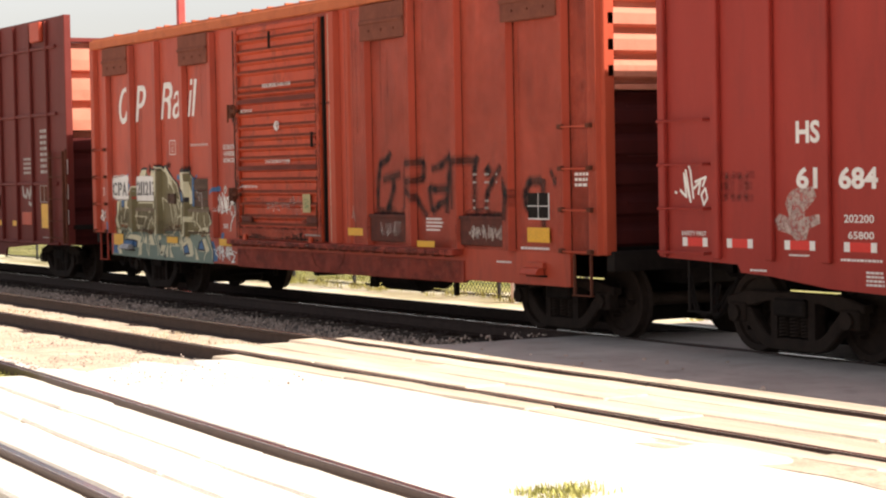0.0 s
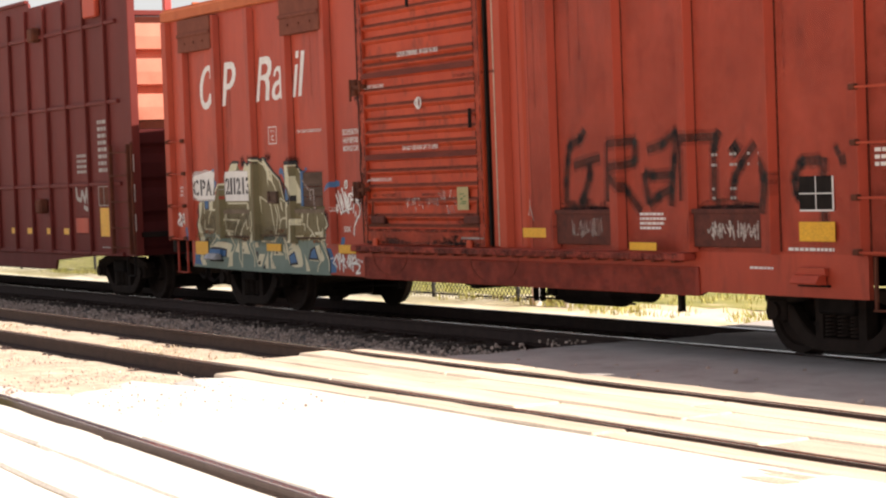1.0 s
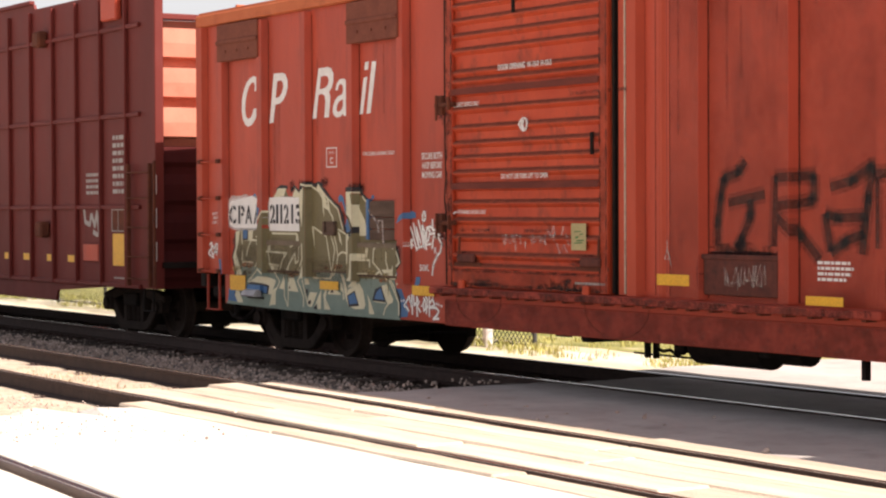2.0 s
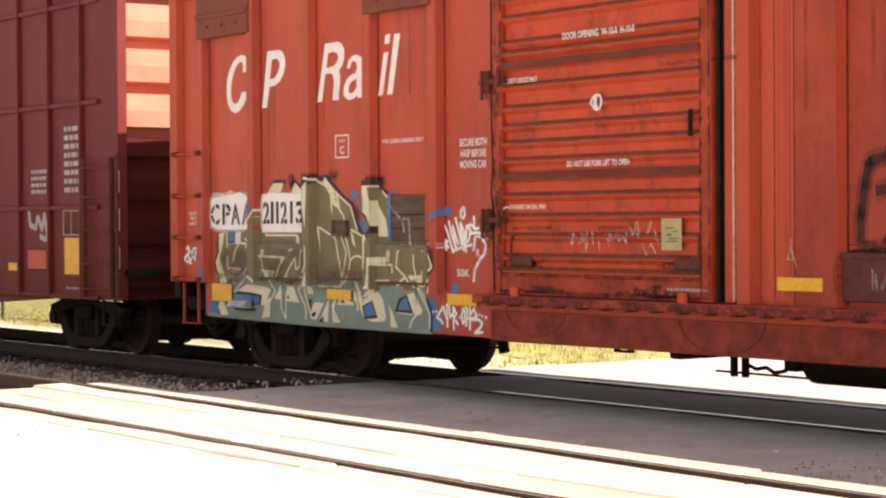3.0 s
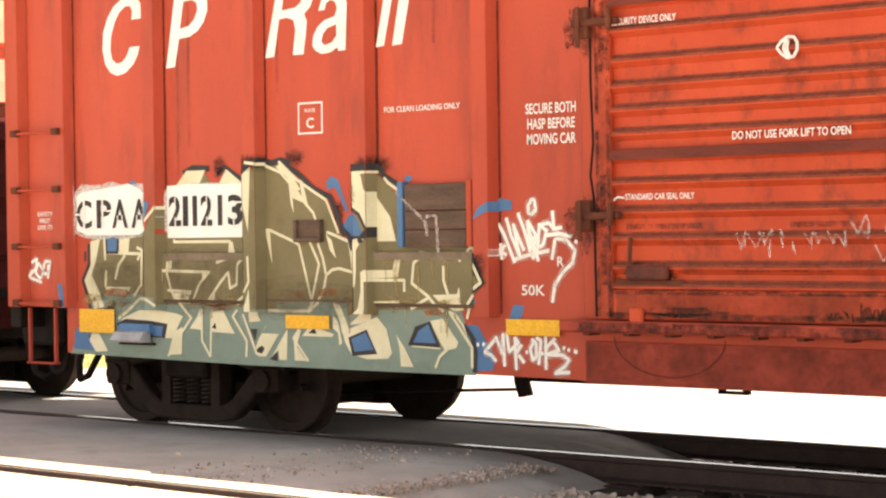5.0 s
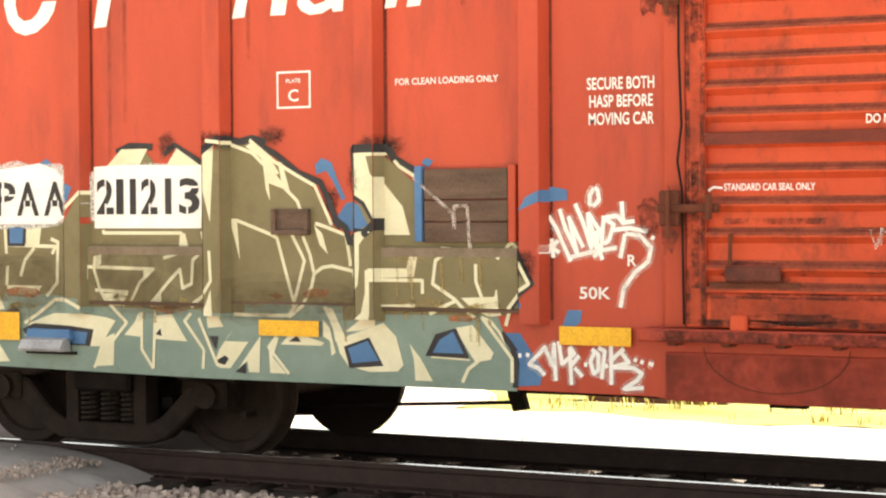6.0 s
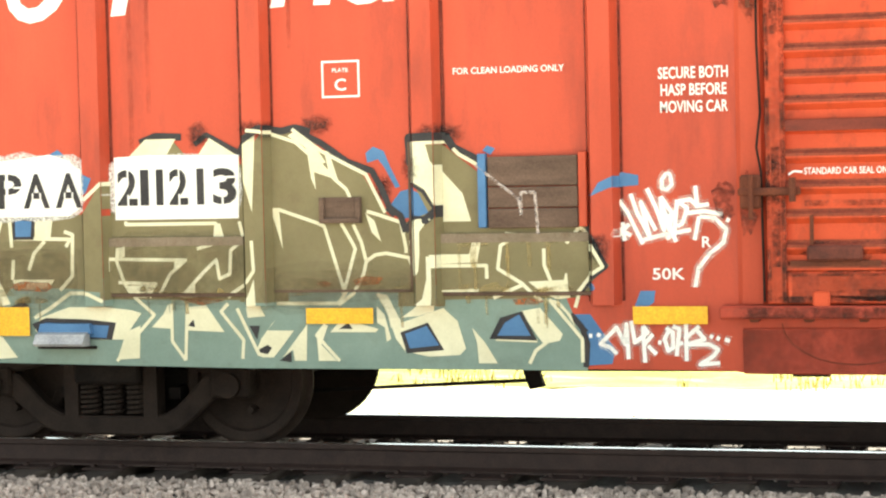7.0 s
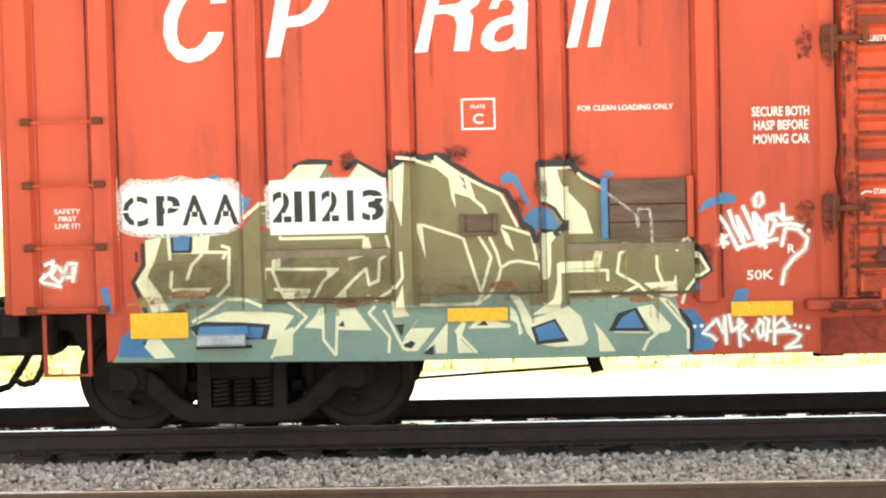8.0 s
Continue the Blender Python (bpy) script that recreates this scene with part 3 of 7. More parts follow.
def tufts(name, zones, label, seed, tall, material=GRASS):
    rng = np.random.default_rng(seed)
    vs, fs = [], []
    for x0, x1, y0, y1, z, n in zones:
        for i in range(n):
            x, y = rng.uniform(x0, x1), rng.uniform(y0, y1)
            if noise.noise((x * 0.5, y * 0.9, 2.0)) < rng.uniform(-0.35, 0.25):
                continue
            for k in range(7):
                a, h = rng.uniform(0, 6.28), tall * rng.uniform(0.35, 1.0)
                bx, by = x + rng.normal(0, 0.05), y + rng.normal(0, 0.05)
                w = 0.006
                lean = rng.uniform(0.1, 0.6) * h
                dx, dy = math.cos(a), math.sin(a)
                b = len(vs)
                vs += [(bx - w * dy, by + w * dx, z), (bx + w * dy, by - w * dx, z), (bx + 0.4 * lean * dx + w * dy, by + 0.4 * lean * dy - w * dx, z + 0.6 * h), (bx + lean * dx, by + lean * dy, z + h)]
                fs += [(b, b + 1, b + 2), (b, b + 2, b + 3)]
    me = bpy.data.meshes.new(name)
    me.from_pydata(vs, [], fs)
    me.materials.append(material)
    return tagged(new(name, me), label, "grass", kind="stuff")


tufts("dry_grass", [(-26, 8, 18.2, 21.5, -0.27, 1500), (-50, -26, 17.7, 20, -0.27, 700), (-50, -26, 16.9, 17.6, -0.25, 700), (-26, -18, 16.5, 17.6, -0.25, 420), (-48, 8, 22, 32, -0.26, 1500)], "dry yellow-green grass growing in the gravel verge", 5, 0.13)
tufts("green_grass", [(-17.6, -16.1, 4.4, 5.1, 0.07, 420)], "fresh yellow-green grass beside the yard rail", 21, 0.11)
tufts("straw", [(-42, -19.8, 8.15, 9.35, -0.12, 1300), (-36, -17, 5.4, 6.15, -0.05, 110), (-36, -17, 6.25, 7.7, -0.12, 150)], "bleached straw and weeds between the rails", 12, 0.06, STRAW)
tufts("weeds", [(-18.6, -16.6, 4.7, 5.4, -0.05, 260), (-8.6, -8.2, 5.28, 6.01, 0.06, 90)], "small green weeds beside the near rail", 6, 0.06)


def timber_balk(x0, x1, y, w, h, turn):
    bm = B()
    box(bm, -(x1 - x0) / 2, (x1 - x0) / 2, -w / 2, w / 2, 0, h, 0.015)
    ob = solid("timber_balk", bm, OLDWOOD)
    ob.matrix_basis = pose((x0 + x1) / 2, y, -0.3, 0, 0, turn)
    return tagged(ob, "weathered brown timber balk lying on the gravel", "timber", "timber balks")


timber_balk(-8.7, -7.3, 19.8, 0.3, 0.24, 8)
timber_balk(-12.4, -10.2, 19.6, 0.3, 0.2, 1)


def chain_link_fence(a, b, z, h):
    """Posts, rails and a woven mesh between two places."""
    f = new("chain_link_fence")
    d = Vector((b[0] - a[0], b[1] - a[1], 0))
    f.matrix_basis = Matrix.Translation((a[0], a[1], z)) @ Matrix.Rotation(math.atan2(d.y, d.x), 4, "Z")
    tagged(f, "grey chain-link fence on steel posts behind the tracks", "fence")
    ln = d.length
    n = round(ln / 2.8)
    for i in range(n + 1):
        part("post", rod(B(), (i * ln / n, 0, 0), (i * ln / n, 0, h + 0.08), 0.035), ZINC, f)
    for zz in (0.06, h):
        part("rail_pipe", rod(B(), (0, 0, zz), (ln, 0, zz), 0.018, 6), ZINC, f)
    vs, fs = [], []
    pitch, w = 0.11, 0.012
    k = int(-h / pitch)
    while k * pitch < ln:
        for s in (1, -1):
            x0, x1 = k * pitch, k * pitch + h
            z0, z1 = (0, h) if s > 0 else (h, 0)
            u0, u1 = max(0, -x0 / h), min(1, (ln - x0) / h)
            if u1 > u0:
                p = [(x0 + u * (x1 - x0), z0 + u * (z1 - z0)) for u in (u0, u1)]
                b0 = len(vs)
                vs += [(p[0][0] - w, 0.005 * s, p[0][1]), (p[0][0] + w, 0.005 * s, p[0][1]), (p[1][0] + w, 0.005 * s, p[1][1]), (p[1][0] - w, 0.005 * s, p[1][1])]
                fs.append((b0, b0 + 1, b0 + 2, b0 + 3))
        k += 1
    mesh_of("wire_mesh", vs, fs, ZINC, f)


chain_link_fence((-56.0, 17.7), (-26.1, 17.5), -0.28, 1.8)


def bollard(x, y):
    ob = solid("bollard", lathe(B(), [(-0.08, 0.0), (0.0, 0.075), (0.85, 0.075), (0.9, 0.05), (0.91, 0.01)], 14), WHITE)
    ob.matrix_basis = pose(x, y, -0.32, 90, 0, 0)
    return tagged(ob, "short white-painted post beside the chain-link fence", "post", "white posts")


bollard(-27.7, 17.15)
bollard(-26.9, 17.2)

mast = tagged(new("mast"), "tall red-painted steel mast standing beyond the train", "mast")
mast.location = (-72.2, 30.0, -0.4)
part("mast_pole", prism(B(), [(-0.17, 0), (0.17, 0), (0.12, 13.5), (-0.12, 13.5)], -0.12, 0.12), MASTRED, mast)
part("base_plate", box(B(), -0.4, 0.4, -0.4, 0.4, 0, 0.25, 0.03), RUST, mast)


# ---- running gear ----
SPIN = []


def truck(car, xc):
    """A two-axle truck: bolster and side frames, springs and turning wheelsets."""
    frames = []
    for y in (-1.06, 0.93):
        y1 = y + 0.13
        bm = B()
        frames.append(bm)
        prism(bm, [(-1.06, 0.50), (-0.66, 0.50), (-0.42, 0.56), (0.42, 0.56), (0.66, 0.50), (1.06, 0.50), (1.06, 0.58), (0.72, 0.66), (-0.72, 0.66), (-1.06, 0.58)], y, y1)
        low = [(0.98, 0.44), (0.84, 0.40), (0.72, 0.30), (0.60, 0.19), (0.50, 0.115), (0.40, 0.08), (0.2, 0.07)]
        high = [(0.96, 0.54), (0.80, 0.53), (0.68, 0.47), (0.57, 0.36), (0.47, 0.265), (0.38, 0.215), (0.2, 0.20)]
        chord = [(-x, z) for x, z in low] + low[::-1] + high + [(-x, z) for x, z in high][::-1]
        prism(bm, chord, y + 0.004, y1 - 0.004)
        bmesh.ops.bevel(bm, geom=[e for e in bm.edges if abs(e.verts[0].co.y - e.verts[1].co.y) < 1e-4], offset=0.014, segments=1, affect="EDGES")
        for s in (-1, 1):
            box(bm, s * 0.29 - 0.05, s * 0.29 + 0.05, y, y1, 0.19, 0.57)
            box(bm, s * 0.87 - 0.14, s * 0.87 + 0.14, y - 0.03, y1, 0.33, 0.53, 0.02)
            rod(bm, (s * 0.87, y - 0.07, 0.42), (s * 0.87, y, 0.42), 0.085, 12)
    bm = B()
    box(bm, -0.24, 0.24, -1.12, 1.12, 0.42, 0.60, 0.02)
    box(bm, -0.12, 0.12, -0.3, 0.3, 0.6, 0.74)
    box(bm, -0.42, 0.42, -0.66, 0.66, 0.13, 0.5, 0.03)
    for y in (-0.9, 0.9):
        box(bm, -0.32, 0.32, y - 0.02, y + 0.02, 0.17, 0.5)
    bmesh.ops.translate(bm, verts=bm.verts, vec=(xc, 0, 0))
    tr = part("truck", bm, GRIME, car, "grimy black cast-steel truck")
    for f in frames:
        bmesh.ops.translate(f, verts=f.verts, vec=(xc, 0, 0))
        part("side_frame", f, CAST, tr)
    for s in (-1, 1):
        part("brake_beam", box(B(), xc + s * 0.40 - 0.04, xc + s * 0.40 + 0.04, -0.9, 0.9, 0.30, 0.38), GRIME, tr)
    for y in (-1.0, 1.0):
        for k in (-0.17, 0.0, 0.17):
            bm, rings, turns = B(), [], 72
            for i in range(turns + 1):
                a = i * math.pi / 6
                z = 0.205 + i * 0.20 / turns
                rings.append([bm.verts.new((xc + k + (0.062 + 0.014 * math.cos(q)) * math.cos(a), y + (0.062 + 0.014 * math.cos(q)) * math.sin(a), z + 0.014 * math.sin(q))) for q in (0.8, 2.4, 3.9, 5.5)])
            for a, b in zip(rings, rings[1:]):
                for q in range(4):
                    bm.faces.new((a[q], a[(q + 1) % 4], b[(q + 1) % 4], b[q]))
            part("coil_spring", bm, CAST, tr)
    for s in (-1, 1):
        bm = B()
        for y in (-1, 1):
            prof = [(0.685, 0.1), (0.685, 0.40), (0.688, 0.45), (0.712, 0.452), (0.725, 0.43), (0.735, 0.42), (0.815, 0.413), (0.82, 0.40), (0.805, 0.345), (0.775, 0.33), (0.765, 0.15), (0.80, 0.11), (0.80, 0.02)]
            lathe(bm, [(y * a, r) for a, r in prof], 40)
        lathe(bm, [(-1.05, 0.065), (-0.8, 0.08), (0, 0.075), (0.8, 0.08), (1.05, 0.065)], 14)
        for y in (-0.83, 0.83):
            for q in range(3):
                a = q * 2.094
                box(bm, 0.2 * math.cos(a) - 0.02, 0.2 * math.cos(a) + 0.02, y - 0.05, y + 0.05, 0.2 * math.sin(a) - 0.02, 0.2 * math.sin(a) + 0.02)
        me = bpy.data.meshes.new("wheelset")
        bm.to_mesh(me)
        bm.free()
        me.materials.append(WHEEL)
        w = new("wheelset", me)
        w.parent = tr
        root = car
        SPIN.append((w, xc + s * 0.87 - SHIFT[root.name]))
    return tr


def coupler(car, x, s, material=GRIME):
    bm = B()
    box(bm, min(x, x + s * 0.55), max(x, x + s * 0.55), -0.09, 0.09, 0.76, 0.94, 0.02)
    box(bm, min(x + s * 0.45, x + s * 0.75), max(x + s * 0.45, x + s * 0.75), -0.16, 0.16, 0.70, 1.0, 0.05)
    part("coupler", bm, material, car, "rusty black knuckle coupler")
    bm = B()
    pts = [(x + s * 0.1, -0.45, 0.72), (x + s * 0.22, -0.5, 0.50), (x + s * 0.33, -0.52, 0.33), (x + s * 0.47, -0.5, 0.29), (x + s * 0.60, -0.4, 0.42), (x + s * 0.66, -0.3, 0.62)]
    for a, b in zip(pts, pts[1:]):
        rod(bm, a, b, 0.03, 8)
    part("air_hose", bm, GRIME, car, "black rubber air hose")


def corrugated_end(car, x, s, half, z0, z1, period, depth, material, label="corrugated steel end wall", flutes=((0.0, 0), (0.18, 0), (0.30, 1), (0.72, 1), (0.98, 0))):
    """An end wall pressed in horizontal ribs, facing s along x."""
    prof, z = [], z0
    while z < z1 - 0.02:
        for k, d in flutes:
            if z + k * period < z1:
                prof.append((x + s * depth * d, z + k * period))
        z += period
    prof.append((x, z1))
    bm = B()
    outer = [[bm.verts.new((px, y, pz)) for y in (-half, half)] for px, pz in prof]
    inner = [[bm.verts.new((x - s * 0.06, y, pz)) for y in (-half, half)] for px, pz in prof]
    for a, b in zip(outer, outer[1:]):
        bm.faces.new((a[0], a[1], b[1], b[0]))
    for a, b in zip(inner, inner[1:]):
        bm.faces.new((a[1], a[0], b[0], b[1]))
    for k in (0, 1):
        for (a, b, c, d) in zip(outer, outer[1:], inner[1:], inner):
            bm.faces.new((a[k], b[k], c[k], d[k]))
    bmesh.ops.recalc_face_normals(bm, faces=bm.faces)
    return part("end_wall", bm, material, car, label)


def ladder(car, x0, x1, rungs, y, material, stiles=None):
    for z in rungs:
        bm = B()
        rod(bm, (x0, y - 0.05, z), (x1, y - 0.05, z), 0.011, 6)
        for x in (x0, x1):
            rod(bm, (x, y - 0.06, z), (x, y + 0.05, z), 0.016, 6)
        part("rung", bm, material, car)
    if stiles:
        for x in (x0, x1):
            part("ladder_stile", box(B(), x - 0.02, x + 0.02, y - 0.05, y + 0.01, stiles[0], stiles[1], 0.004), material, car)


def sill_step(car, x0, x1, z0, z1, y, material):
    bm = B()
    w = 0.028
    box(bm, x0, x0 + w, y - 0.012, y + 0.012, z0, z1)
    box(bm, x1 - w, x1, y - 0.012, y + 0.012, z0, z1)
    box(bm, x0, x1, y - 0.03, y + 0.03, z0 - 0.014, z0)
    part("sill_step", bm, material, car)


def tag_plate(car, x0, x1, z0, z1, y, material, name="reflector", label=""):
    part(name, box(B(), x0, x1, y - 0.004, y - 0.001, z0, z1), material, car, label)


# ---- the boxcar with the sprayed wall ----
def posts_of(car, xs, w, proud, z0, z1, material):
    for x in xs:
        bm = B()
        a = [bm.verts.new(v) for v in ((x - w / 2 - SLOPE, SIDE, z0), (x + w / 2 + SLOPE, SIDE, z0), (x + w / 2, SIDE - proud, z0), (x - w / 2, SIDE - proud, z0))]
        b = [bm.verts.new((v.co.x, v.co.y, z1)) for v in a]
        for i in range(4):
            bm.faces.new((a[i], a[(i + 1) % 4], b[(i + 1) % 4], b[i]))
        bm.faces.new(a)
        bm.faces.new(b)
        bmesh.ops.recalc_face_normals(bm, faces=bm.faces)
        part("side_post", bm, material, car)
        RELIEF.append((x - w / 2, x + w / 2, z0, z1, proud))
        part("lap_seam", box(B(), x + w / 2 + SLOPE + 0.016, x + w / 2 + SLOPE + 0.022, SIDE - 0.002, SIDE - 0.0005, z0 + 0.05, z1 - 0.02), SEAMLINE, car)


X0, X1 = -3.02, 12.54
boxcar = thing("boxcar", 4.76, "weathered orange-red steel boxcar with sprayed graffiti and a ribbed sliding door", "railway wagon", "train")


def build_boxcar(car):
    # near side sheet, the far side, the floor
    part("side_sheet", prism(B(), [(X0, 0.98), (-2.36, 0.98), (-2.36, 0.615), (2.83, 0.583), (2.95, 0.565), (9.5, 0.565), (9.62, 0.605), (11.88, 0.605), (11.88, 0.98), (X1, 0.98), (X1, 4.12), (X0, 4.12)], SIDE, SIDE + 0.05), RED, car)
    part("far_side", box(B(), X0, X1, 1.49, 1.54, 0.62, 4.12), RED, car)
    part("underframe", box(B(), X0 + 0.1, X1 - 0.1, -0.35, 0.35, 0.62, 1.0), GRIME, car)
    part("floor", box(B(), X0, X1, -1.48, 1.48, 0.99, 1.07), GRIME, car)
    posts_of(car, (-2.343, -1.25, -0.14, 0.974, 2.08, 7.112, 8.287, 9.442, 10.632, 11.812), 0.13, 0.08, 0.98, 4.09, RED)
    posts_of(car, (X0 + 0.06, X1 - 0.085), 0.16, 0.07, 0.98, 4.12, RED_POST)
    posts_of(car, (2.965,), 0.12, 0.03, 0.98, 4.10, RED_POST)
    posts_of(car, (6.20,), 0.14, 0.075, 0.98, 4.10, RED_POST)
    posts_of(car, (6.56,), 0.05, 0.02, 0.98, 4.09, RED_POST)
    # eaves and roof
    part("eave", box(B(), X0 - 0.02, X1 + 0.02, SIDE - 0.075, SIDE + 0.05, 4.12, 4.27, 0.015), RED_ROOF, car, "sun-faded orange roof edge")
    part("far_eave", box(B(), X0 - 0.02, X1 + 0.02, 1.49, 1.6, 4.12, 4.27, 0.015), RED_ROOF, car)
    bm = B()
    n = 14
    for i in range(n):
        a, b = X0 + (X1 - X0) * i / n, X0 + (X1 - X0) * (i + 1) / n
        for s in (-1, 1):
            p = [(a, s * 1.57, 4.275), (b - 0.06, s * 1.57, 4.275), (b - 0.06, 0, 4.43), (a, 0, 4.43)]
            lo = [bm.verts.new(v) for v in p]
            hi = [bm.verts.new((v[0], v[1], v[2] + 0.03)) for v in p]
            bm.faces.new(lo)
            bm.faces.new(hi)
            for k in range(4):
                bm.faces.new((lo[k], lo[(k + 1) % 4], hi[(k + 1) % 4], hi[k]))
        box(bm, b - 0.06, b, -1.57, 1.57, 4.26, 4.33)
        prism(bm, [(b - 0.06, 4.33), (b, 4.33), (b, 4.47), (b - 0.06, 4.47)], -0.8, 0.8)
    bmesh.ops.recalc_face_normals(bm, faces=bm.faces)
    part("roof", bm, RED_ROOF, car)
    # sun and shade are in the colours: pale top and seam, dark lower wall
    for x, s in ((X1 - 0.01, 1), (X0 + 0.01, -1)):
        corrugated_end(car, x, s, 1.50, 2.84, 4.3, 0.285, 0.10, LIT_SALMON, "upper end wall painted pale as if sunlit")
        corrugated_end(car, x, s, 1.50, 1.0, 2.78, 0.33, 0.06, SHADED_MAROON, "lower end wall painted dark maroon for shade")
        part("end_seam", box(B(), min(x, x + s * 0.09), max(x, x + s * 0.09), -1.5, 1.5, 2.78, 2.84, 0.008), LIT_SALMON, car)
    for x, s in ((X1, 1), (X0, -1)):
        part("corner_post", box(B(), min(x, x + s * 0.09), max(x, x + s * 0.09), SIDE - 0.02, SIDE + 0.12, 0.98, 4.27, 0.01), RED_POST, car)
        part("end_sill", box(B(), min(x, x + s * 0.14), max(x, x + s * 0.14), -1.5, 1.5, 0.80, 1.02, 0.01), GRIME, car)
        # grab irons carry the same painted shade
        for z in (1.55, 2.05, 2.6):
            part("end_grab_iron", rod(B(), (x + s * 0.14, -1.3, z), (x + s * 0.14, -0.85, z), 0.012, 6), SHADED_MAROON, car)
        coupler(car, x, s)
    # louvred plates under the eave and the low plates
    for xa, xb in ((-2.27, -1.34), (1.05, 1.985), (7.19, 8.19), (10.71, 11.71)):
        v = part("eave_plate", box(B(), xa - 0.1, xb + 0.085, SIDE - 0.10, SIDE - 0.004, 3.64, 4.10, 0.008), VENTWOOD, car, "rust-brown bolted plate under the eave")
        part("plate_rib", box(B(), xa - 0.1, xb + 0.085, SIDE - 0.12, SIDE - 0.10, 3.85, 3.90, 0.006), VENTWOOD, v)
        for k in range(3):
            x = xa + (k + 0.5) * (xb - xa) / 3
            part("bolt", rod(B(), (x, SIDE - 0.115, 3.76), (x, SIDE - 0.095, 3.76), 0.018, 6), VENTWOOD, v)
    for xa, xb in ((-1.18, -0.235), (1.045, 1.985)):
        bm = B()
        prism(bm, [(xa, 1.06), (xb, 1.06), (xb, 1.36), (xa, 1.36)], SIDE - 0.03, SIDE - 0.004)
        part("low_plate", bm, OLIVE, car)
        RELIEF.append((xa, xb, 1.06, 1.36, 0.03))
        part("plate_ledge", prism(B(), [(xa, 1.36), (xb, 1.36), (xb, 1.415), (xa, 1.415)], SIDE - 0.034, SIDE - 0.004), LEDGE, car, "grey weathered ledge over the plate")
        part("plate_foot", box(B(), xa - 0.06, xb + 0.06, SIDE - 0.026, SIDE - 0.01, 1.035, 1.058, 0.004), OLDWOOD, car, "dirty brown lip below the plate")
    fr = B()
    for xa, xb, za, zb in ((-0.06, 0.87, 1.06, 1.075), (-0.06, -0.045, 1.06, 1.98), (0.855, 0.87, 1.06, 1.98)):
        box(fr, xa, xb, SIDE - 0.012, SIDE - 0.002, za, zb)
    part("panel_seam", fr, OLDWOOD, car)
    # wooden placard board with its brackets
    wb = part("placard_board", box(B(), 1.37, 1.93, SIDE - 0.05, SIDE - 0.02, 1.70, 1.88, 0.006), OLDWOOD, car, "weathered grey-brown wooden placard board")
    for za, zb in ((1.57, 1.694), (1.445, 1.564)):
        part("plank", box(B(), 1.37, 1.93, SIDE - 0.05, SIDE - 0.02, za, zb, 0.006), OLDWOOD, wb)
    part("bracket", box(B(), 1.31, 1.36, SIDE - 0.06, SIDE - 0.004, 1.45, 1.9, 0.005), BLUE, wb)
    part("bracket", box(B(), 1.935, 1.985, SIDE - 0.06, SIDE - 0.004, 1.45, 1.9, 0.005), RED_POST, wb)
    bm = B()
    line = [(1.30, 1.83), (1.565, 1.62), (1.577, 1.525), (1.577, 1.66), (1.665, 1.66), (1.68, 1.41)]
    for a, b in zip(line, line[1:]):
        rod(bm, (a[0], SIDE - 0.05, a[1]), (b[0], SIDE - 0.05, b[1]), 0.011, 6)
    part("sprayed_line", bm, BLOT, wb, "thin pale sprayed line")
    # small defect-card holder: a frame round a dark pocket
    bm = B()
    for xa, xb, za, zb in ((0.28, 0.55, 1.49, 1.52), (0.28, 0.31, 1.52, 1.65), (0.52, 0.55, 1.52, 1.65)):
        box(bm, xa, xb, SIDE - 0.05, SIDE - 0.004, za, zb, 0.004)
    ch = part("card_holder", bm, OLDWOOD, car)
    part("pocket", box(B(), 0.31, 0.52, SIDE - 0.02, SIDE - 0.004, 1.52, 1.65), OLDWOOD, ch)
    # roping staple
    for xa in (-1.66, 11.02):
        near = xa < 0
        rs = part("roping_bracket", prism(B(), [(xa - 0.02, 0.80), (xa + 0.36, 0.80), (xa + 0.35, 0.865), (xa, 0.865)], SIDE - 0.05, SIDE - 0.004), BLUE if near else RED, car, "blue-sprayed steel roping bracket" if near else "")
        bm = B()
        rim = [(SIDE - 0.03, 0.815), (SIDE - 0.10, 0.80), (SIDE - 0.14, 0.74), (SIDE - 0.13, 0.725), (SIDE - 0.02, 0.72)]
        a = [bm.verts.new((xa - 0.01, py, pz)) for py, pz in rim]
        b = [bm.verts.new((xa + 0.34, py, pz)) for py, pz in rim]
        for k in range(5):
            bm.faces.new((a[k], a[(k + 1) % 5], b[(k + 1) % 5], b[k]))
        bm.faces.new(a)
        bm.faces.new(b)
        bmesh.ops.recalc_face_normals(bm, faces=bm.faces)
        part("bracket_lip", bm, STEEL if near else RED, rs, "bent bright steel lip" if near else "")
        part("bracket_shade", box(B(), xa - 0.03, xa + 0.38, SIDE - 0.03, SIDE - 0.006, 0.70, 0.72), GRIME, rs)
    # ladders, steps
    for xa, xb in ((-2.87, -2.36), (11.86, 12.44)):
        ladder(car, xa, xb, (2.395, 1.93, 1.47, 1.01), SIDE - 0.05, RED_POST)
    for x in (-2.90, -2.37, 11.84, 12.41):
        for z in (2.395, 1.93, 1.47, 1.01):
            part("rung_bolt", box(B(), x - 0.03, x + 0.05, SIDE - 0.12, SIDE - 0.06, z - 0.022, z + 0.03, 0.008), RUST, car)
    sill_step(car, -2.83, -2.47, 0.53, 0.97, SIDE - 0.02, SILLRED)
    sill_step(car, 11.98, 12.34, 0.53, 0.97, SIDE - 0.02, RUST)
    # sill seam and door track ledge
    lg = part("door_track", box(B(), 2.78, 9.5, SIDE - 0.15, SIDE, 0.90, 0.975, 0.012), SILLRED, car, "grimy red door track ledge")
    for k in range(21):
        x = 2.95 + k * 0.315
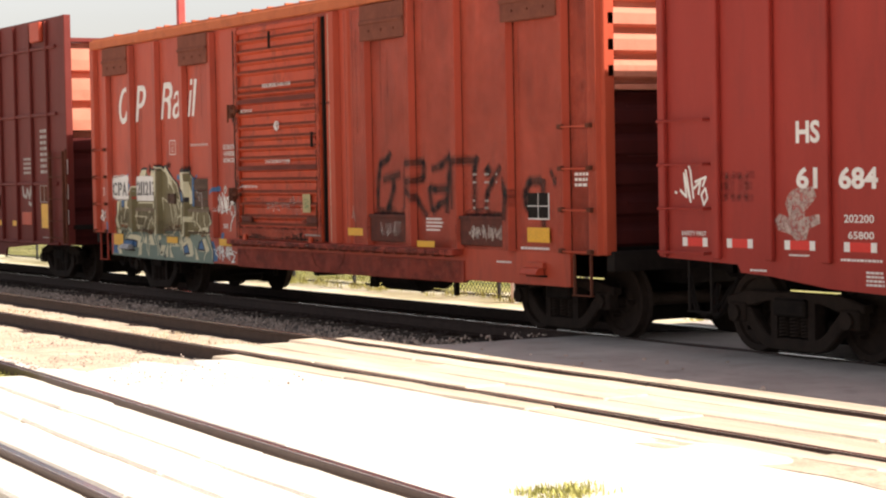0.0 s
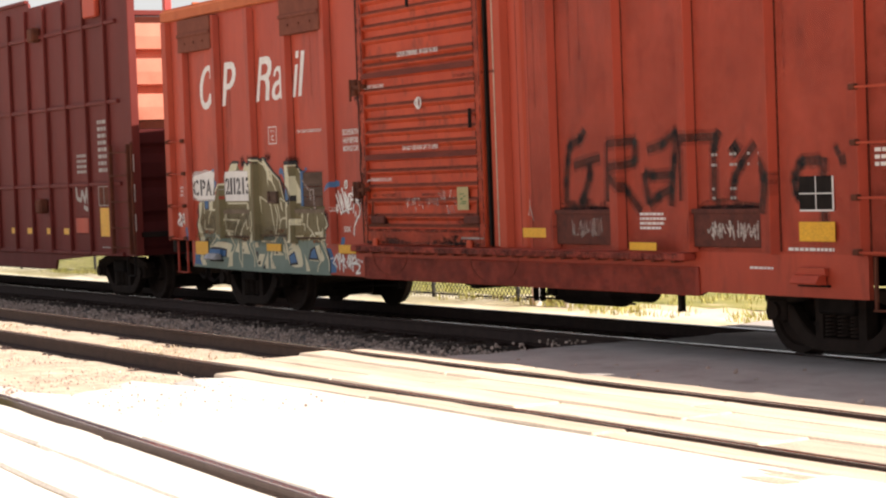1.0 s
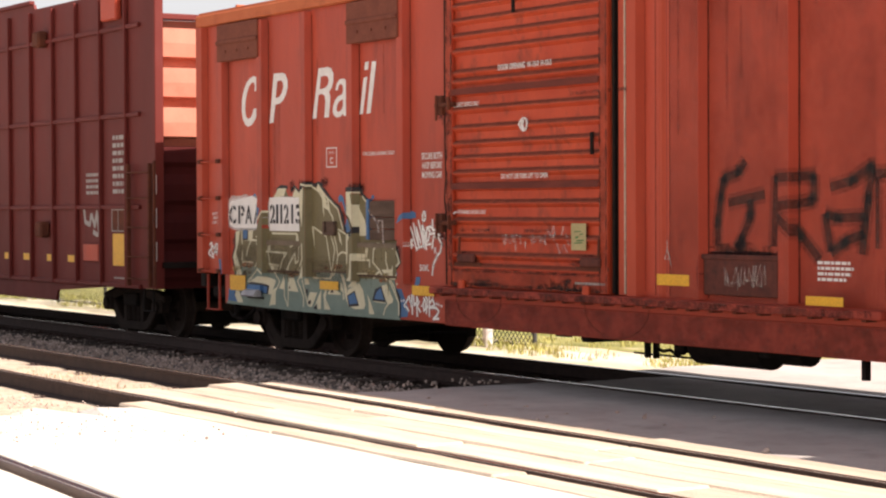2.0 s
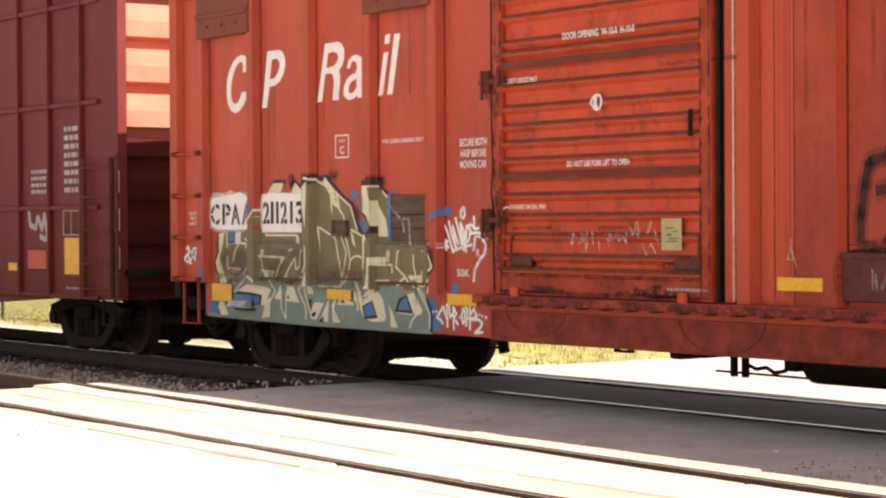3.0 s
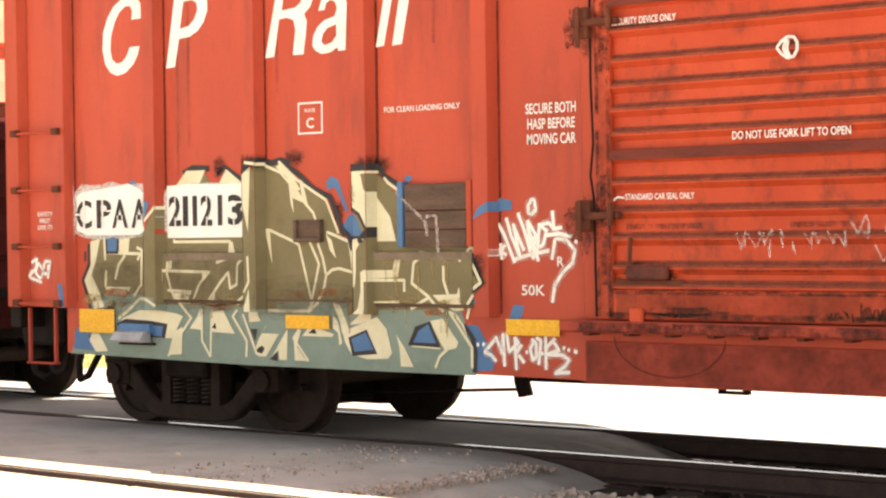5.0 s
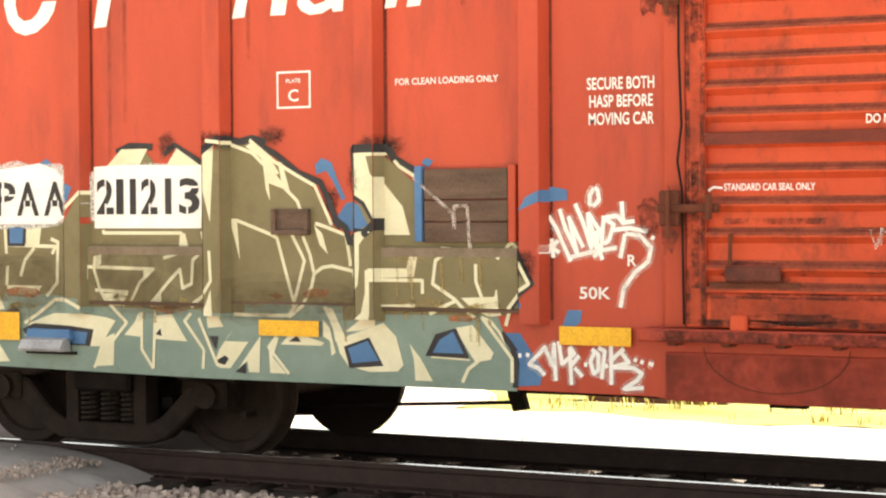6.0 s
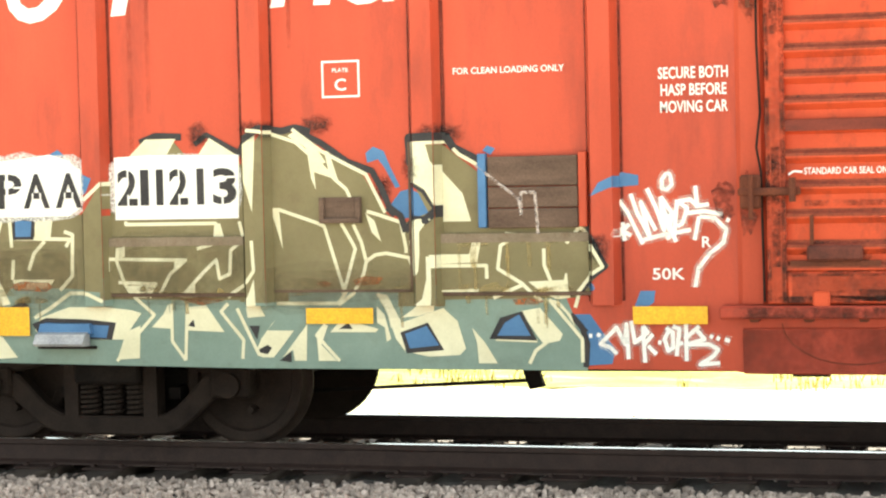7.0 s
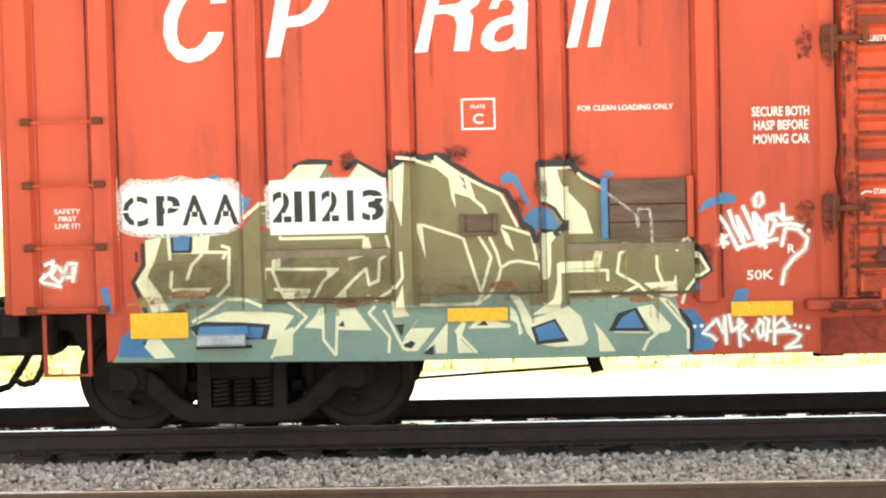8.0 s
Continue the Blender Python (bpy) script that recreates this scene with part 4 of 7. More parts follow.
        part("gusset", prism(B(), [(x, 0.9), (x + 0.06, 0.9), (x + 0.05, 0.88), (x + 0.01, 0.88)], SIDE - 0.12, SIDE), RUST, lg)
    part("side_sill", box(B(), 2.9, 9.55, SIDE - 0.02, SIDE - 0.001, 0.568, 0.84, 0.006), SILLRED, car)
    for x, r in ((3.55, 0.42), (5.9, 0.5)):
        bm = B()
        for k in range(12):
            a0, a1 = math.pi + k * math.pi / 12, math.pi + (k + 1) * math.pi / 12
            rod(bm, (x + r * math.cos(a0), SIDE - 0.024, 0.87 + 0.58 * r * math.sin(a0)), (x + r * math.cos(a1), SIDE - 0.024, 0.87 + 0.58 * r * math.sin(a1)), 0.003, 5)
        part("weld_seam", bm, RUST, car)


build_boxcar(boxcar)


def sliding_door(car):
    """The ribbed sliding door with its bars, hasps and pads."""
    y = SIDE - 0.05
    d = part("sliding_door", box(B(), 3.06, 5.86, y, SIDE - 0.002, 0.985, 4.06), RED_DOOR, car, "grimy red ribbed sliding door")
    for xa, xb in ((3.06, 3.17), (5.74, 5.86)):
        part("door_stile", box(B(), xa, xb, y - 0.045, y, 0.985, 4.06, 0.008), RED_DOOR, d)
    part("door_rail", box(B(), 3.17, 5.74, y - 0.04, y, 0.985, 1.17, 0.01), RED_DOOR, d)
    part("door_rail", box(B(), 3.17, 5.74, y - 0.04, y, 3.98, 4.06, 0.01), RED_DOOR, d)
    levels = [1.20, 1.32, 1.50, 1.67, 1.85, 2.02, 2.16, 2.31, 2.46, 2.62, 2.81, 2.99, 3.10, 3.19, 3.41] + [3.565 + 0.155 * k for k in range(3)]
    for i, z in enumerate(levels):
        heavy = i in (5, 11)
        bm = B()
        p = 0.05 if heavy else 0.036
        outline = [(y, z - 0.052), (y - p, z - 0.018), (y - p, z + 0.006), (y, z + 0.022)]
        a = [bm.verts.new((3.17, py, pz)) for py, pz in outline]
        b = [bm.verts.new((5.74, py, pz)) for py, pz in outline]
        for k in range(4):
            bm.faces.new((a[k], a[(k + 1) % 4], b[(k + 1) % 4], b[k]))
        bm.faces.new(a)
        bm.faces.new(b)
        bmesh.ops.recalc_face_normals(bm, faces=bm.faces)
        part("door_rib", bm, RED_DOOR, d)
        bm = B()
        lip = [(y - p - 0.002, z - 0.008), (y - p - 0.002, z + 0.007), (y - 0.002, z + 0.024), (y - 0.002, z + 0.036)]
        a = [bm.verts.new((3.17, py, pz)) for py, pz in lip]
        b = [bm.verts.new((5.74, py, pz)) for py, pz in lip]
        for k in range(3):
            bm.faces.new((a[k], a[k + 1], b[k + 1], b[k]))
        part("rib_dust", bm, LEDGEDIRT, d)
        if heavy:
            part("panel_joint", box(B(), 3.175, 5.735, y - p - 0.004, y - p - 0.001, z - 0.034, z + 0.03), DOORJOINT, d, "dark grimy joint between the door's panels")
    for x in (3.24, 5.40):
        pad = part("push_pad", box(B(), x + 0.05, x + 0.37, y - 0.075, y - 0.034, 1.235, 1.325, 0.014), SCUFF, d, "rusty dark push pad")
        part("pad_pin", rod(B(), (x + 0.08 + (0.26 if x > 4 else 0), y - 0.06, 1.33), (x + 0.08 + (0.26 if x > 4 else 0), y - 0.05, 1.5), 0.013, 6), RUST, pad)
        part("pad_frame", box(B(), x - 0.05, x + 0.47, y - 0.04, y - 0.03, 1.2, 1.235, 0.004), RUST, pad)
    part("door_handle", rod(B(), (5.66, y - 0.07, 2.29), (5.66, y - 0.07, 2.50), 0.02, 8), GRIME, d)
    part("door_handle", rod(B(), (4.35, y - 0.07, 3.72), (4.35, y - 0.07, 3.96), 0.02, 8), GRIME, d)
    for x in (3.32, 5.5):
        part("roller_housing", box(B(), x, x + 0.1, y - 0.08, y - 0.04, 0.93, 1.06, 0.012), RED_DOOR, d)
    for z in (1.64, 2.865):
        hp = part("hasp", box(B(), 2.90, 3.26, y - 0.10, y - 0.04, z - 0.024, z + 0.024, 0.01), RUST, d, "rusty door hasp")
        part("hasp_plate", box(B(), 2.91, 3.03, y - 0.09, y - 0.03, z - 0.10, z + 0.10, 0.012), RUST, hp)
        part("hasp_pin", rod(B(), (2.98, y - 0.12, z - 0.16), (2.98, y - 0.12, z + 0.1), 0.014, 8), RUST, hp)
        part("hasp_pin", rod(B(), (3.22, y - 0.12, z - 0.06), (3.22, y - 0.12, z + 0.08), 0.02, 8), RUST, hp)
    bm = B()
    pts = [(2.985, 4.05), (2.985, 2.5), (3.0, 2.1), (2.975, 1.9), (3.0, 1.75), (3.01, 1.0)]
    for a, b in zip(pts, pts[1:]):
        rod(bm, (a[0] + 0.03, SIDE - 0.085, a[1]), (b[0] + 0.03, SIDE - 0.085, b[1]), 0.008, 6)
    part("locking_rod", bm, GRIME, d)
    part("door_lip", box(B(), 5.955, 6.06, SIDE - 0.035, SIDE - 0.001, 0.985, 4.06, 0.006), RED_POST, car)
    part("door_gap", box(B(), 5.87, 5.945, SIDE - 0.02, SIDE - 0.001, 0.985, 4.06), GRIME, car)
    part("locking_rod", rod(B(), (5.91, SIDE - 0.05, 1.0), (5.91, SIDE - 0.05, 4.06), 0.018, 6), GRIME, car)
    part("door_seal", box(B(), 6.062, 6.08, SIDE - 0.05, SIDE - 0.004, 1.0, 4.08), SEAL, car, "pale worn door seal strip")
    # sticker and small marks
    tag_plate(d, 5.28, 5.52, 1.39, 1.645, y - 0.036, STICK, "sticker", "yellowed paper sticker with a green print")
    bm = B()
    for xa, xb, za, zb in ((5.33, 5.47, 1.452, 1.468), (5.36, 5.49, 1.475, 1.492), (5.345, 5.40, 1.50, 1.525), (5.41, 5.48, 1.535, 1.55), (5.33, 5.44, 1.56, 1.575)):
        prism(bm, [(xa, za), (xb, za + 0.006), (xb - 0.008, zb), (xa + 0.012, zb - 0.004)], y - 0.044, y - 0.0405)
    part("sticker_print", bm, GREEN, d)
    rnd = random.Random(33)
    for k in range(15):
        bm = B()
        x, z = 4.1 + 0.078 * k, 1.5 + rnd.uniform(-0.06, 0.09)
        for q in range(3):
            x2, z2 = x + rnd.uniform(-0.02, 0.06), z + rnd.uniform(0.04, 0.12) * (1 if q % 2 else -1)
            rod(bm, (x, y - 0.036, z), (x2, y - 0.036, z2), rnd.uniform(0.004, 0.008), 5)
            x, z = x2, z2
        part("chalk_scribble", bm, MISTW, d, "worn pale scribble")
    for k in range(10):
        bm = B()
        x, z = 4.72 + 0.055 * k, 1.05 + rnd.uniform(-0.01, 0.03)
        for q in range(3):
            x2, z2 = x + rnd.uniform(-0.01, 0.05), z + rnd.uniform(0.02, 0.06) * (1 if q % 2 else -1)
            rod(bm, (x, y - 0.041, z), (x2, y - 0.041, z2), 0.005, 5)
            x, z = x2, z2
        part("dark_scribble", bm, FADED, d, "faded dark scribble")
    dy = y - 0.036
    lettering("DOOR OPENING  W-10-0  H-10-5", 4.03, 4.96, 3.165, 3.225, WHITE, d, dy)
    lettering("SECURITY DEVICE ONLY", 3.19, 3.68, 2.835, 2.88, WHITE, d, dy)
    lettering("DO NOT USE FORK LIFT TO OPEN", 4.08, 4.89, 2.085, 2.135, WHITE, d, dy)
    lettering("STANDARD CAR SEAL ONLY", 3.28, 3.80, 1.735, 1.775, WHITE, d, dy)
    bm = B()
    pts = [(3.27, 1.75), (3.22, 1.755), (3.19, 1.735)]
    for a, b in zip(pts, pts[1:]):
        rod(bm, (a[0], dy - 0.004, a[1]), (b[0], dy - 0.004, b[1]), 0.007, 5)
    part("arrow_mark", bm, WHITE, d)
    bm = B()
    ring = [(4.40, 2.615), (4.43, 2.65), (4.475, 2.677), (4.52, 2.672), (4.54, 2.64), (4.54, 2.595), (4.515, 2.558), (4.475, 2.55), (4.43, 2.58)]
    inner = [(4.475, 2.66), (4.452, 2.635), (4.447, 2.605), (4.465, 2.57), (4.49, 2.56), (4.47, 2.60), (4.475, 2.64), (4.475, 2.66)]
    for a, b in list(zip(ring, ring[1:] + ring[:1])) + list(zip(inner, inner[1:])):
        rod(bm, (a[0], dy - 0.004, a[1]), (b[0], dy - 0.004, b[1]), 0.010, 5)
    part("door_emblem", bm, WHITE, d)
    bars(5.35, 5.85, 1.06, 1.10, 1, GREYP, d, y - 0.042, seed=4)


sliding_door(boxcar)
for xc in (-1.43, 10.95):
    truck(boxcar, xc)


def boxcar_below(car):
    """Brake gear hanging below the sill."""
    y = -0.2
    part("brake_rod", rod(B(), (-0.6, y, 0.27), (1.24, y, 0.37), 0.014, 6), GRIME, car)
    part("brake_lever", prism(B(), [(1.20, 0.66), (1.36, 0.66), (1.33, 0.42), (1.36, 0.33), (1.26, 0.31), (1.22, 0.42)], y - 0.03, y + 0.03), GRIME, car)
    part("brake_rod", rod(B(), (1.3, y, 0.447), (4.6, y, 0.462), 0.016, 6), GRIME, car)
    for x in (3.02, 3.22):
        part("hanger", box(B(), x, x + 0.04, y - 0.03, y + 0.03, 0.43, 0.64, 0.006), GRIME, car)
    part("hanger", box(B(), 3.02, 3.26, y - 0.03, y + 0.03, 0.41, 0.432, 0.004), GRIME, car)
    for x in (4.58, 4.72):
        part("hanger", box(B(), x, x + 0.05, y - 0.03, y + 0.03, 0.27, 0.64, 0.006), GRIME, car)
    part("hanger", box(B(), 4.5, 4.8, y - 0.04, y + 0.04, 0.55, 0.62, 0.006), GRIME, car)
    part("brake_rod", rod(B(), (4.38, y, 0.31), (6.6, y, 0.30), 0.012, 6), GRIME, car)
    part("hanger", box(B(), 8.9, 8.96, -1.33, -1.27, 0.38, 0.6, 0.006), GRIME, car)
    bm = B()
    rod(bm, (6.1, -0.7, 0.51), (7.1, -0.7, 0.51), 0.19, 18)
    rod(bm, (7.25, -0.7, 0.52), (7.6, -0.7, 0.52), 0.14, 16)
    box(bm, 5.9, 6.05, -0.9, -0.55, 0.42, 0.62, 0.02)
    part("air_reservoir", bm, GRIME, car)
    loop = [(4.86, 0.40), (4.98, 0.36), (5.1, 0.38), (5.2, 0.34), (5.32, 0.36), (5.4, 0.42), (5.55, 0.44)]
    bm = B()
    for a, b in zip(loop, loop[1:]):
        rod(bm, (a[0], y - 0.1, a[1]), (b[0], y - 0.1, b[1]), 0.018, 6)
    part("brake_pipe", bm, GRIME, car)
    part("cross_bearer", box(B(), 5.1, 5.25, -1.4, 1.4, 0.5, 0.95, 0.02), GRIME, car)
    part("cross_bearer", box(B(), 7.7, 7.85, -1.4, 1.4, 0.5, 0.95, 0.02), GRIME, car)
    bm = B()
    hose = [(-2.98, 0.80), (-2.93, 0.68), (-2.96, 0.53), (-3.02, 0.42), (-3.12, 0.40), (-3.2, 0.46)]
    for a, b in zip(hose, hose[1:]):
        rod(bm, (a[0], -1.05, a[1]), (b[0], -1.05, b[1]), 0.026, 8)
    part("air_hose", bm, GRIME, car, "black rubber air hose")
    part("end_bracket", box(B(), -3.34, -2.8, -1.25, -0.85, 0.64, 0.985, 0.03), GRIME, car)
    part("step_bracket", prism(B(), [(-2.86, 0.96), (-2.42, 0.96), (-2.42, 0.80), (-2.62, 0.66), (-2.70, 0.82), (-2.86, 0.84)], -1.2, -1.12), GRIME, car)
    part("uncoupling_lever", rod(B(), (-3.1, -1.35, 0.92), (-3.12, -0.2, 0.86), 0.014, 6), GRIME, car)


boxcar_below(boxcar)


def boxcar_marks(car):
    for xa, xb, za, zb in ((-2.175, -1.747, 0.785, 0.972), (0.172, 0.612, 0.864, 0.962), (2.246, 2.694, 0.862, 0.968), (6.52, 6.99, 1.095, 1.195), (8.65, 9.09, 0.995, 1.07), (11.03, 11.50, 1.095, 1.265)):
        tag_plate(car, xa, xb, za, zb, SIDE - (0.156 if 8 < xa < 9 else 0.024), YELLOW, "reflector", "yellow reflective strip")
    f = B()
    for xa, xb, za, zb in ((0.305, 0.553, 2.485, 2.497), (0.305, 0.553, 2.268, 2.28), (0.305, 0.317, 2.28, 2.485), (0.541, 0.553, 2.28, 2.485)):
        box(f, xa, xb, SIDE - 0.004, SIDE - 0.002, za, zb)
    part("stencil_frame", f, WHITE, car)
    lettering("PLATE", 0.375, 0.48, 2.425, 2.45, WHITE, car)
    lettering("C", 0.39, 0.465, 2.31, 2.385, WHITE, car)
    lettering("FOR CLEAN LOADING ONLY", 1.155, 1.85, 2.385, 2.425, WHITE, car)
    lettering("SECURE BOTH\nHASP BEFORE\nMOVING CAR", 2.42, 2.835, 2.115, 2.385, WHITE, car, SIDE - 0.003)
    lettering("50K", 2.365, 2.56, 1.125, 1.195, WHITE, car, apart=True)
    lettering("R", 2.665, 2.72, 1.315, 1.38, WHITE, car)
    lettering("SAFETY\nFIRST\nLIVE IT!", -2.72, -2.525, 1.61, 1.755, WHITE, car)
    # the stencilled mark, glyph by glyph, with its bridges
    for word, cells in (("CPAA", ((-2.21, -2.02), (-1.96, -1.78), (-1.77, -1.58), (-1.54, -1.35))), ("211213", ((-1.10, -0.96), (-0.94, -0.88), (-0.83, -0.78), (-0.74, -0.61), (-0.55, -0.50), (-0.44, -0.28)))):
        z0, z1 = (1.613, 1.838) if word == "CPAA" else (1.620, 1.849)
        for glyph, (xa, xb) in zip(word, cells):
            lettering(glyph, xa, xb, z0, z1, INK, car, SIDE - 0.0095, name="letter", label="black stencilled letter", bold=0.022 if word == "CPAA" else 0.027)
            xm, w, bits = (xa + xb) / 2, xb - xa, []
            if glyph == "C":
                bits = [(xm - 0.01, xm + 0.012, z0 - 0.01, z1 + 0.01), (xa - 0.01, xm, (z0 + z1) / 2 - 0.007, (z0 + z1) / 2 + 0.007)]
            elif glyph == "P":
                bits = [(xa + 0.36 * w, xa + 0.46 * w, z0, z1 + 0.01), (xm + 0.03, xb + 0.01, z0 + 0.13, z0 + 0.143)]
            elif glyph == "A":
                bits = [(xa + 0.33 * w, xa + 0.38 * w, z0 + 0.045, z0 + 0.10), (xa + 0.62 * w, xa + 0.67 * w, z0 + 0.045, z0 + 0.10)]
            elif glyph == "2":
                bits = [(xa + 0.5 * w, xa + 0.57 * w, z0 + 0.15, z1 + 0.01), (xa + 0.5 * w, xa + 0.58 * w, z0 - 0.01, z0 + 0.07)]
            elif glyph == "3":
                bits = [(xm - 0.02, xm - 0.008, z0 - 0.01, z0 + 0.09), (xm + 0.01, xb + 0.01, z0 + 0.165, z0 + 0.178)]
            for ba, bb, bc, bd in bits:
                part("stencil_bridge", box(B(), ba, bb, SIDE - 0.0165, SIDE - 0.0145, bc, bd), SPRAYW, car)
    # small stencilled data
    for k, (xa, xb) in enumerate(((9.78, 9.88), (10.05, 10.16), (10.31, 10.35), (10.46, 10.56))):
        bars(xa, xb, 1.86, 1.905, 1, GREYP, car, seed=10 + k)
        bars(xa, xb, 1.765, 1.81, 1, GREYP, car, seed=20 + k)
    for k, (xa, xb) in enumerate(((9.78, 9.83), (10.05, 10.15))):
        bars(xa, xb, 1.545, 1.59, 1, GREYP, car, seed=30 + k)
        bars(xa, xb, 1.46, 1.505, 1, GREYP, car, seed=40 + k)
    bars(8.62, 9.05, 1.18, 1.36, 4, WHITE, car, seed=17)
    bars(12.0, 12.28, 1.72, 1.9, 3, WHITE, car, seed=18)
    bars(10.85, 11.55, 1.0, 1.05, 1, WHITE, car, seed=19)
    bars(10.3, 10.7, 0.83, 0.87, 1, WHITE, car, seed=20)
    bm = B()
    for a, b in (((6.58, 1.27), (6.64, 1.42)), ((6.64, 1.42), (6.70, 1.27)), ((6.60, 1.33), (6.68, 1.33)), ((6.64, 1.42), (6.64, 1.5)), ((6.57, 1.25), (6.60, 1.25))):
        rod(bm, (a[0], SIDE - 0.003, a[1]), (b[0], SIDE - 0.003, b[1]), 0.005, 5)
    part("chalk_drawing", bm, CHALK, car, "faint chalk drawing")
    # dark scuffed card boards
    for xa, xb in ((7.20, 8.18), (9.53, 10.52)):
        bd = part("card_board", box(B(), xa, xb, SIDE - 0.045, SIDE - 0.003, 1.03, 1.38, 0.008), SCUFF, car, "dark scuffed routing board")
        part("board_rim", box(B(), xa - 0.02, xb + 0.02, SIDE - 0.055, SIDE - 0.046, 1.34, 1.385, 0.004), SCUFF, bd)
        rnd = random.Random(int(xa))
        for k in range(13 if xa > 9 else 11):
            bm = B()
            bold = xa > 9
            x, z = xa + (0.22 if bold else 0.3) + (0.055 if bold else 0.042) * k, 1.2 + rnd.uniform(-0.06, 0.06)
            for q in range(3):
                x2, z2 = x + rnd.uniform(-0.01, 0.06), 1.2 + rnd.uniform(0.03, 0.11) * (1 if q % 2 else -1)
                rod(bm, (x, SIDE - 0.046, z), (x2, SIDE - 0.046, z2), 0.0075 if bold else 0.005, 5)
                x, z = x2, z2
            part("chalk_scribble", bm, CHALK if bold else MISTW, bd, "worn pale scribble")
    # route card: dark square with pale corners
    part("consolidated_stencil", box(B(), 11.02, 11.47, SIDE - 0.006, SIDE - 0.001, 1.36, 1.66), GRIME, car)
    bm = B()
    for xa, xb, za, zb in ((11.235, 11.245, 1.36, 1.66), (11.02, 11.47, 1.505, 1.515), (11.455, 11.475, 1.36, 1.66), (11.02, 11.475, 1.355, 1.37)):
        box(bm, xa, xb, SIDE - 0.009, SIDE - 0.007, za, zb)
    part("stencil_frame", bm, WHITE, car)


boxcar_marks(boxcar)


def boxcar_wear(car):
    """Grime on door and sills, rust runs, darker films, painted shade beside the posts."""
    rnd = random.Random(21)
    y = SIDE - 0.09
    for xa, xb in ((3.06, 3.17), (5.74, 5.86)):
        part("grime_film", box(B(), xa, xb, SIDE - 0.0975, SIDE - 0.097, 1.0, 4.0), GRUNGE, car)
    part("grime_film", box(B(), 3.2, 5.72, SIDE - 0.0925, SIDE - 0.092, 1.0, 1.16), GRUNGE, car)
    part("grime_film", box(B(), 2.9, 9.5, SIDE - 0.0235, SIDE - 0.023, 0.575, 0.83), GRUNGE, car)
    posts = (-2.355, -1.262, -0.152, 0.962, 2.068, 6.56, 7.10, 8.275, 9.43, 10.62, 11.80, 12.455)
    # dark bands along the posts: crease shade painted in, with some grime
    for q in posts[:-1]:
        low = 1.9 if q < 2.0 else 1.0
        part("seam_shade_grime", box(B(), q + 0.11, q + 0.11 + rnd.uniform(0.01, 0.03), SIDE - 0.0018, SIDE - 0.0013, low, 4.05), SEAM, car)
        part("seam_shade_grime", box(B(), q - 0.085 - rnd.uniform(0.005, 0.02), q - 0.085, SIDE - 0.0018, SIDE - 0.0013, low, 4.05), SEAM, car)
    # thin dark red film over the panels and posts right of the door
    for q, r in zip(posts[5:], posts[6:]):
        part("dark_film", box(B(), q + 0.112, r - 0.088, SIDE - 0.0024, SIDE - 0.002, 0.985, 4.08), DARKFILM, car)
    for q in posts[6:-1]:
        part("dark_film", box(B(), q - 0.05, q + 0.074, SIDE - 0.0815, SIDE - 0.081, 0.985, 4.08), DARKFILM, car)
    part("dark_film", box(B(), 11.9, 12.36, SIDE - 0.0024, SIDE - 0.002, 0.985, 4.08), DARKFILM, car)
    part("dark_film", box(B(), 12.39, 12.53, SIDE - 0.0715, SIDE - 0.071, 0.985, 4.08), DARKFILM, car)
    part("dark_film", box(B(), 2.9, 9.4, SIDE - 0.1535, SIDE - 0.153, 0.905, 0.97), BLOTCH, car)
    # grease along the edges of the door
    for xa, xb, za, zb in ((3.055, 3.085, 1.0, 4.05), (3.145, 3.175, 1.0, 4.05), (3.09, 3.14, 2.55, 3.1), (3.09, 3.14, 1.2, 1.9), (5.735, 5.765, 1.0, 4.05), (5.84, 5.862, 1.0, 4.05), (3.1, 5.8, 0.99, 1.03), (3.17, 5.74, 1.145, 1.175)):
        part("grease_line", box(B(), xa, xb, SIDE - 0.1, SIDE - 0.0995, za, zb), BLOTCH, car)
    for k in range(9):
        x, z = rnd.uniform(3.2, 5.5), 1.18 + 0.131 * rnd.choice((0, 0, 1, 1, 2, 3, 5, 6, 9, 13, 14))
        part("grease_line", box(B(), x, x + rnd.uniform(0.2, 0.9), SIDE - 0.081, SIDE - 0.0805, z - 0.022, z + 0.012), BLOTCH, car)
    for xa, xb, za, zb, out in ((2.72, 2.88, 1.46, 1.74, 0.004), (2.73, 2.88, 2.7, 2.98, 0.004), (2.89, 3.02, 1.35, 1.8, 0.076), (2.89, 3.02, 2.6, 3.0, 0.076), (3.2, 3.75, 1.19, 1.36, 0.079), (5.2, 5.74, 1.19, 1.36, 0.079),
                                (7.15, 8.22, 1.34, 1.5, 0.003), (9.48, 10.56, 1.34, 1.48, 0.003), (4.9, 5.7, 0.99, 1.12, 0.0935), (3.3, 4.1, 1.0, 1.08, 0.0935)):
        ring = []
        for k in range(18):
            a, q = k * math.pi / 9, rnd.uniform(0.62, 1.05)
            ring.append(((xa + xb) / 2 + q * (xb - xa) / 2 * math.cos(a), (za + zb) / 2 + q * (zb - za) / 2 * math.sin(a)))
        part("grease_patch", prism(B(), ring, SIDE - out - 0.0005, SIDE - out), BLOTCH, car)
    for k in range(22):
        x = rnd.uniform(-2.2, 12.3)
        if 2.8 < x < 6.3 or any(abs(x - q) < 0.14 for q in (-2.355, -1.262, -0.152, 0.962, 2.068, 7.10, 8.275, 9.43, 10.62, 11.80, 6.56)):
            continue
        z = rnd.uniform(3.2, 4.05)
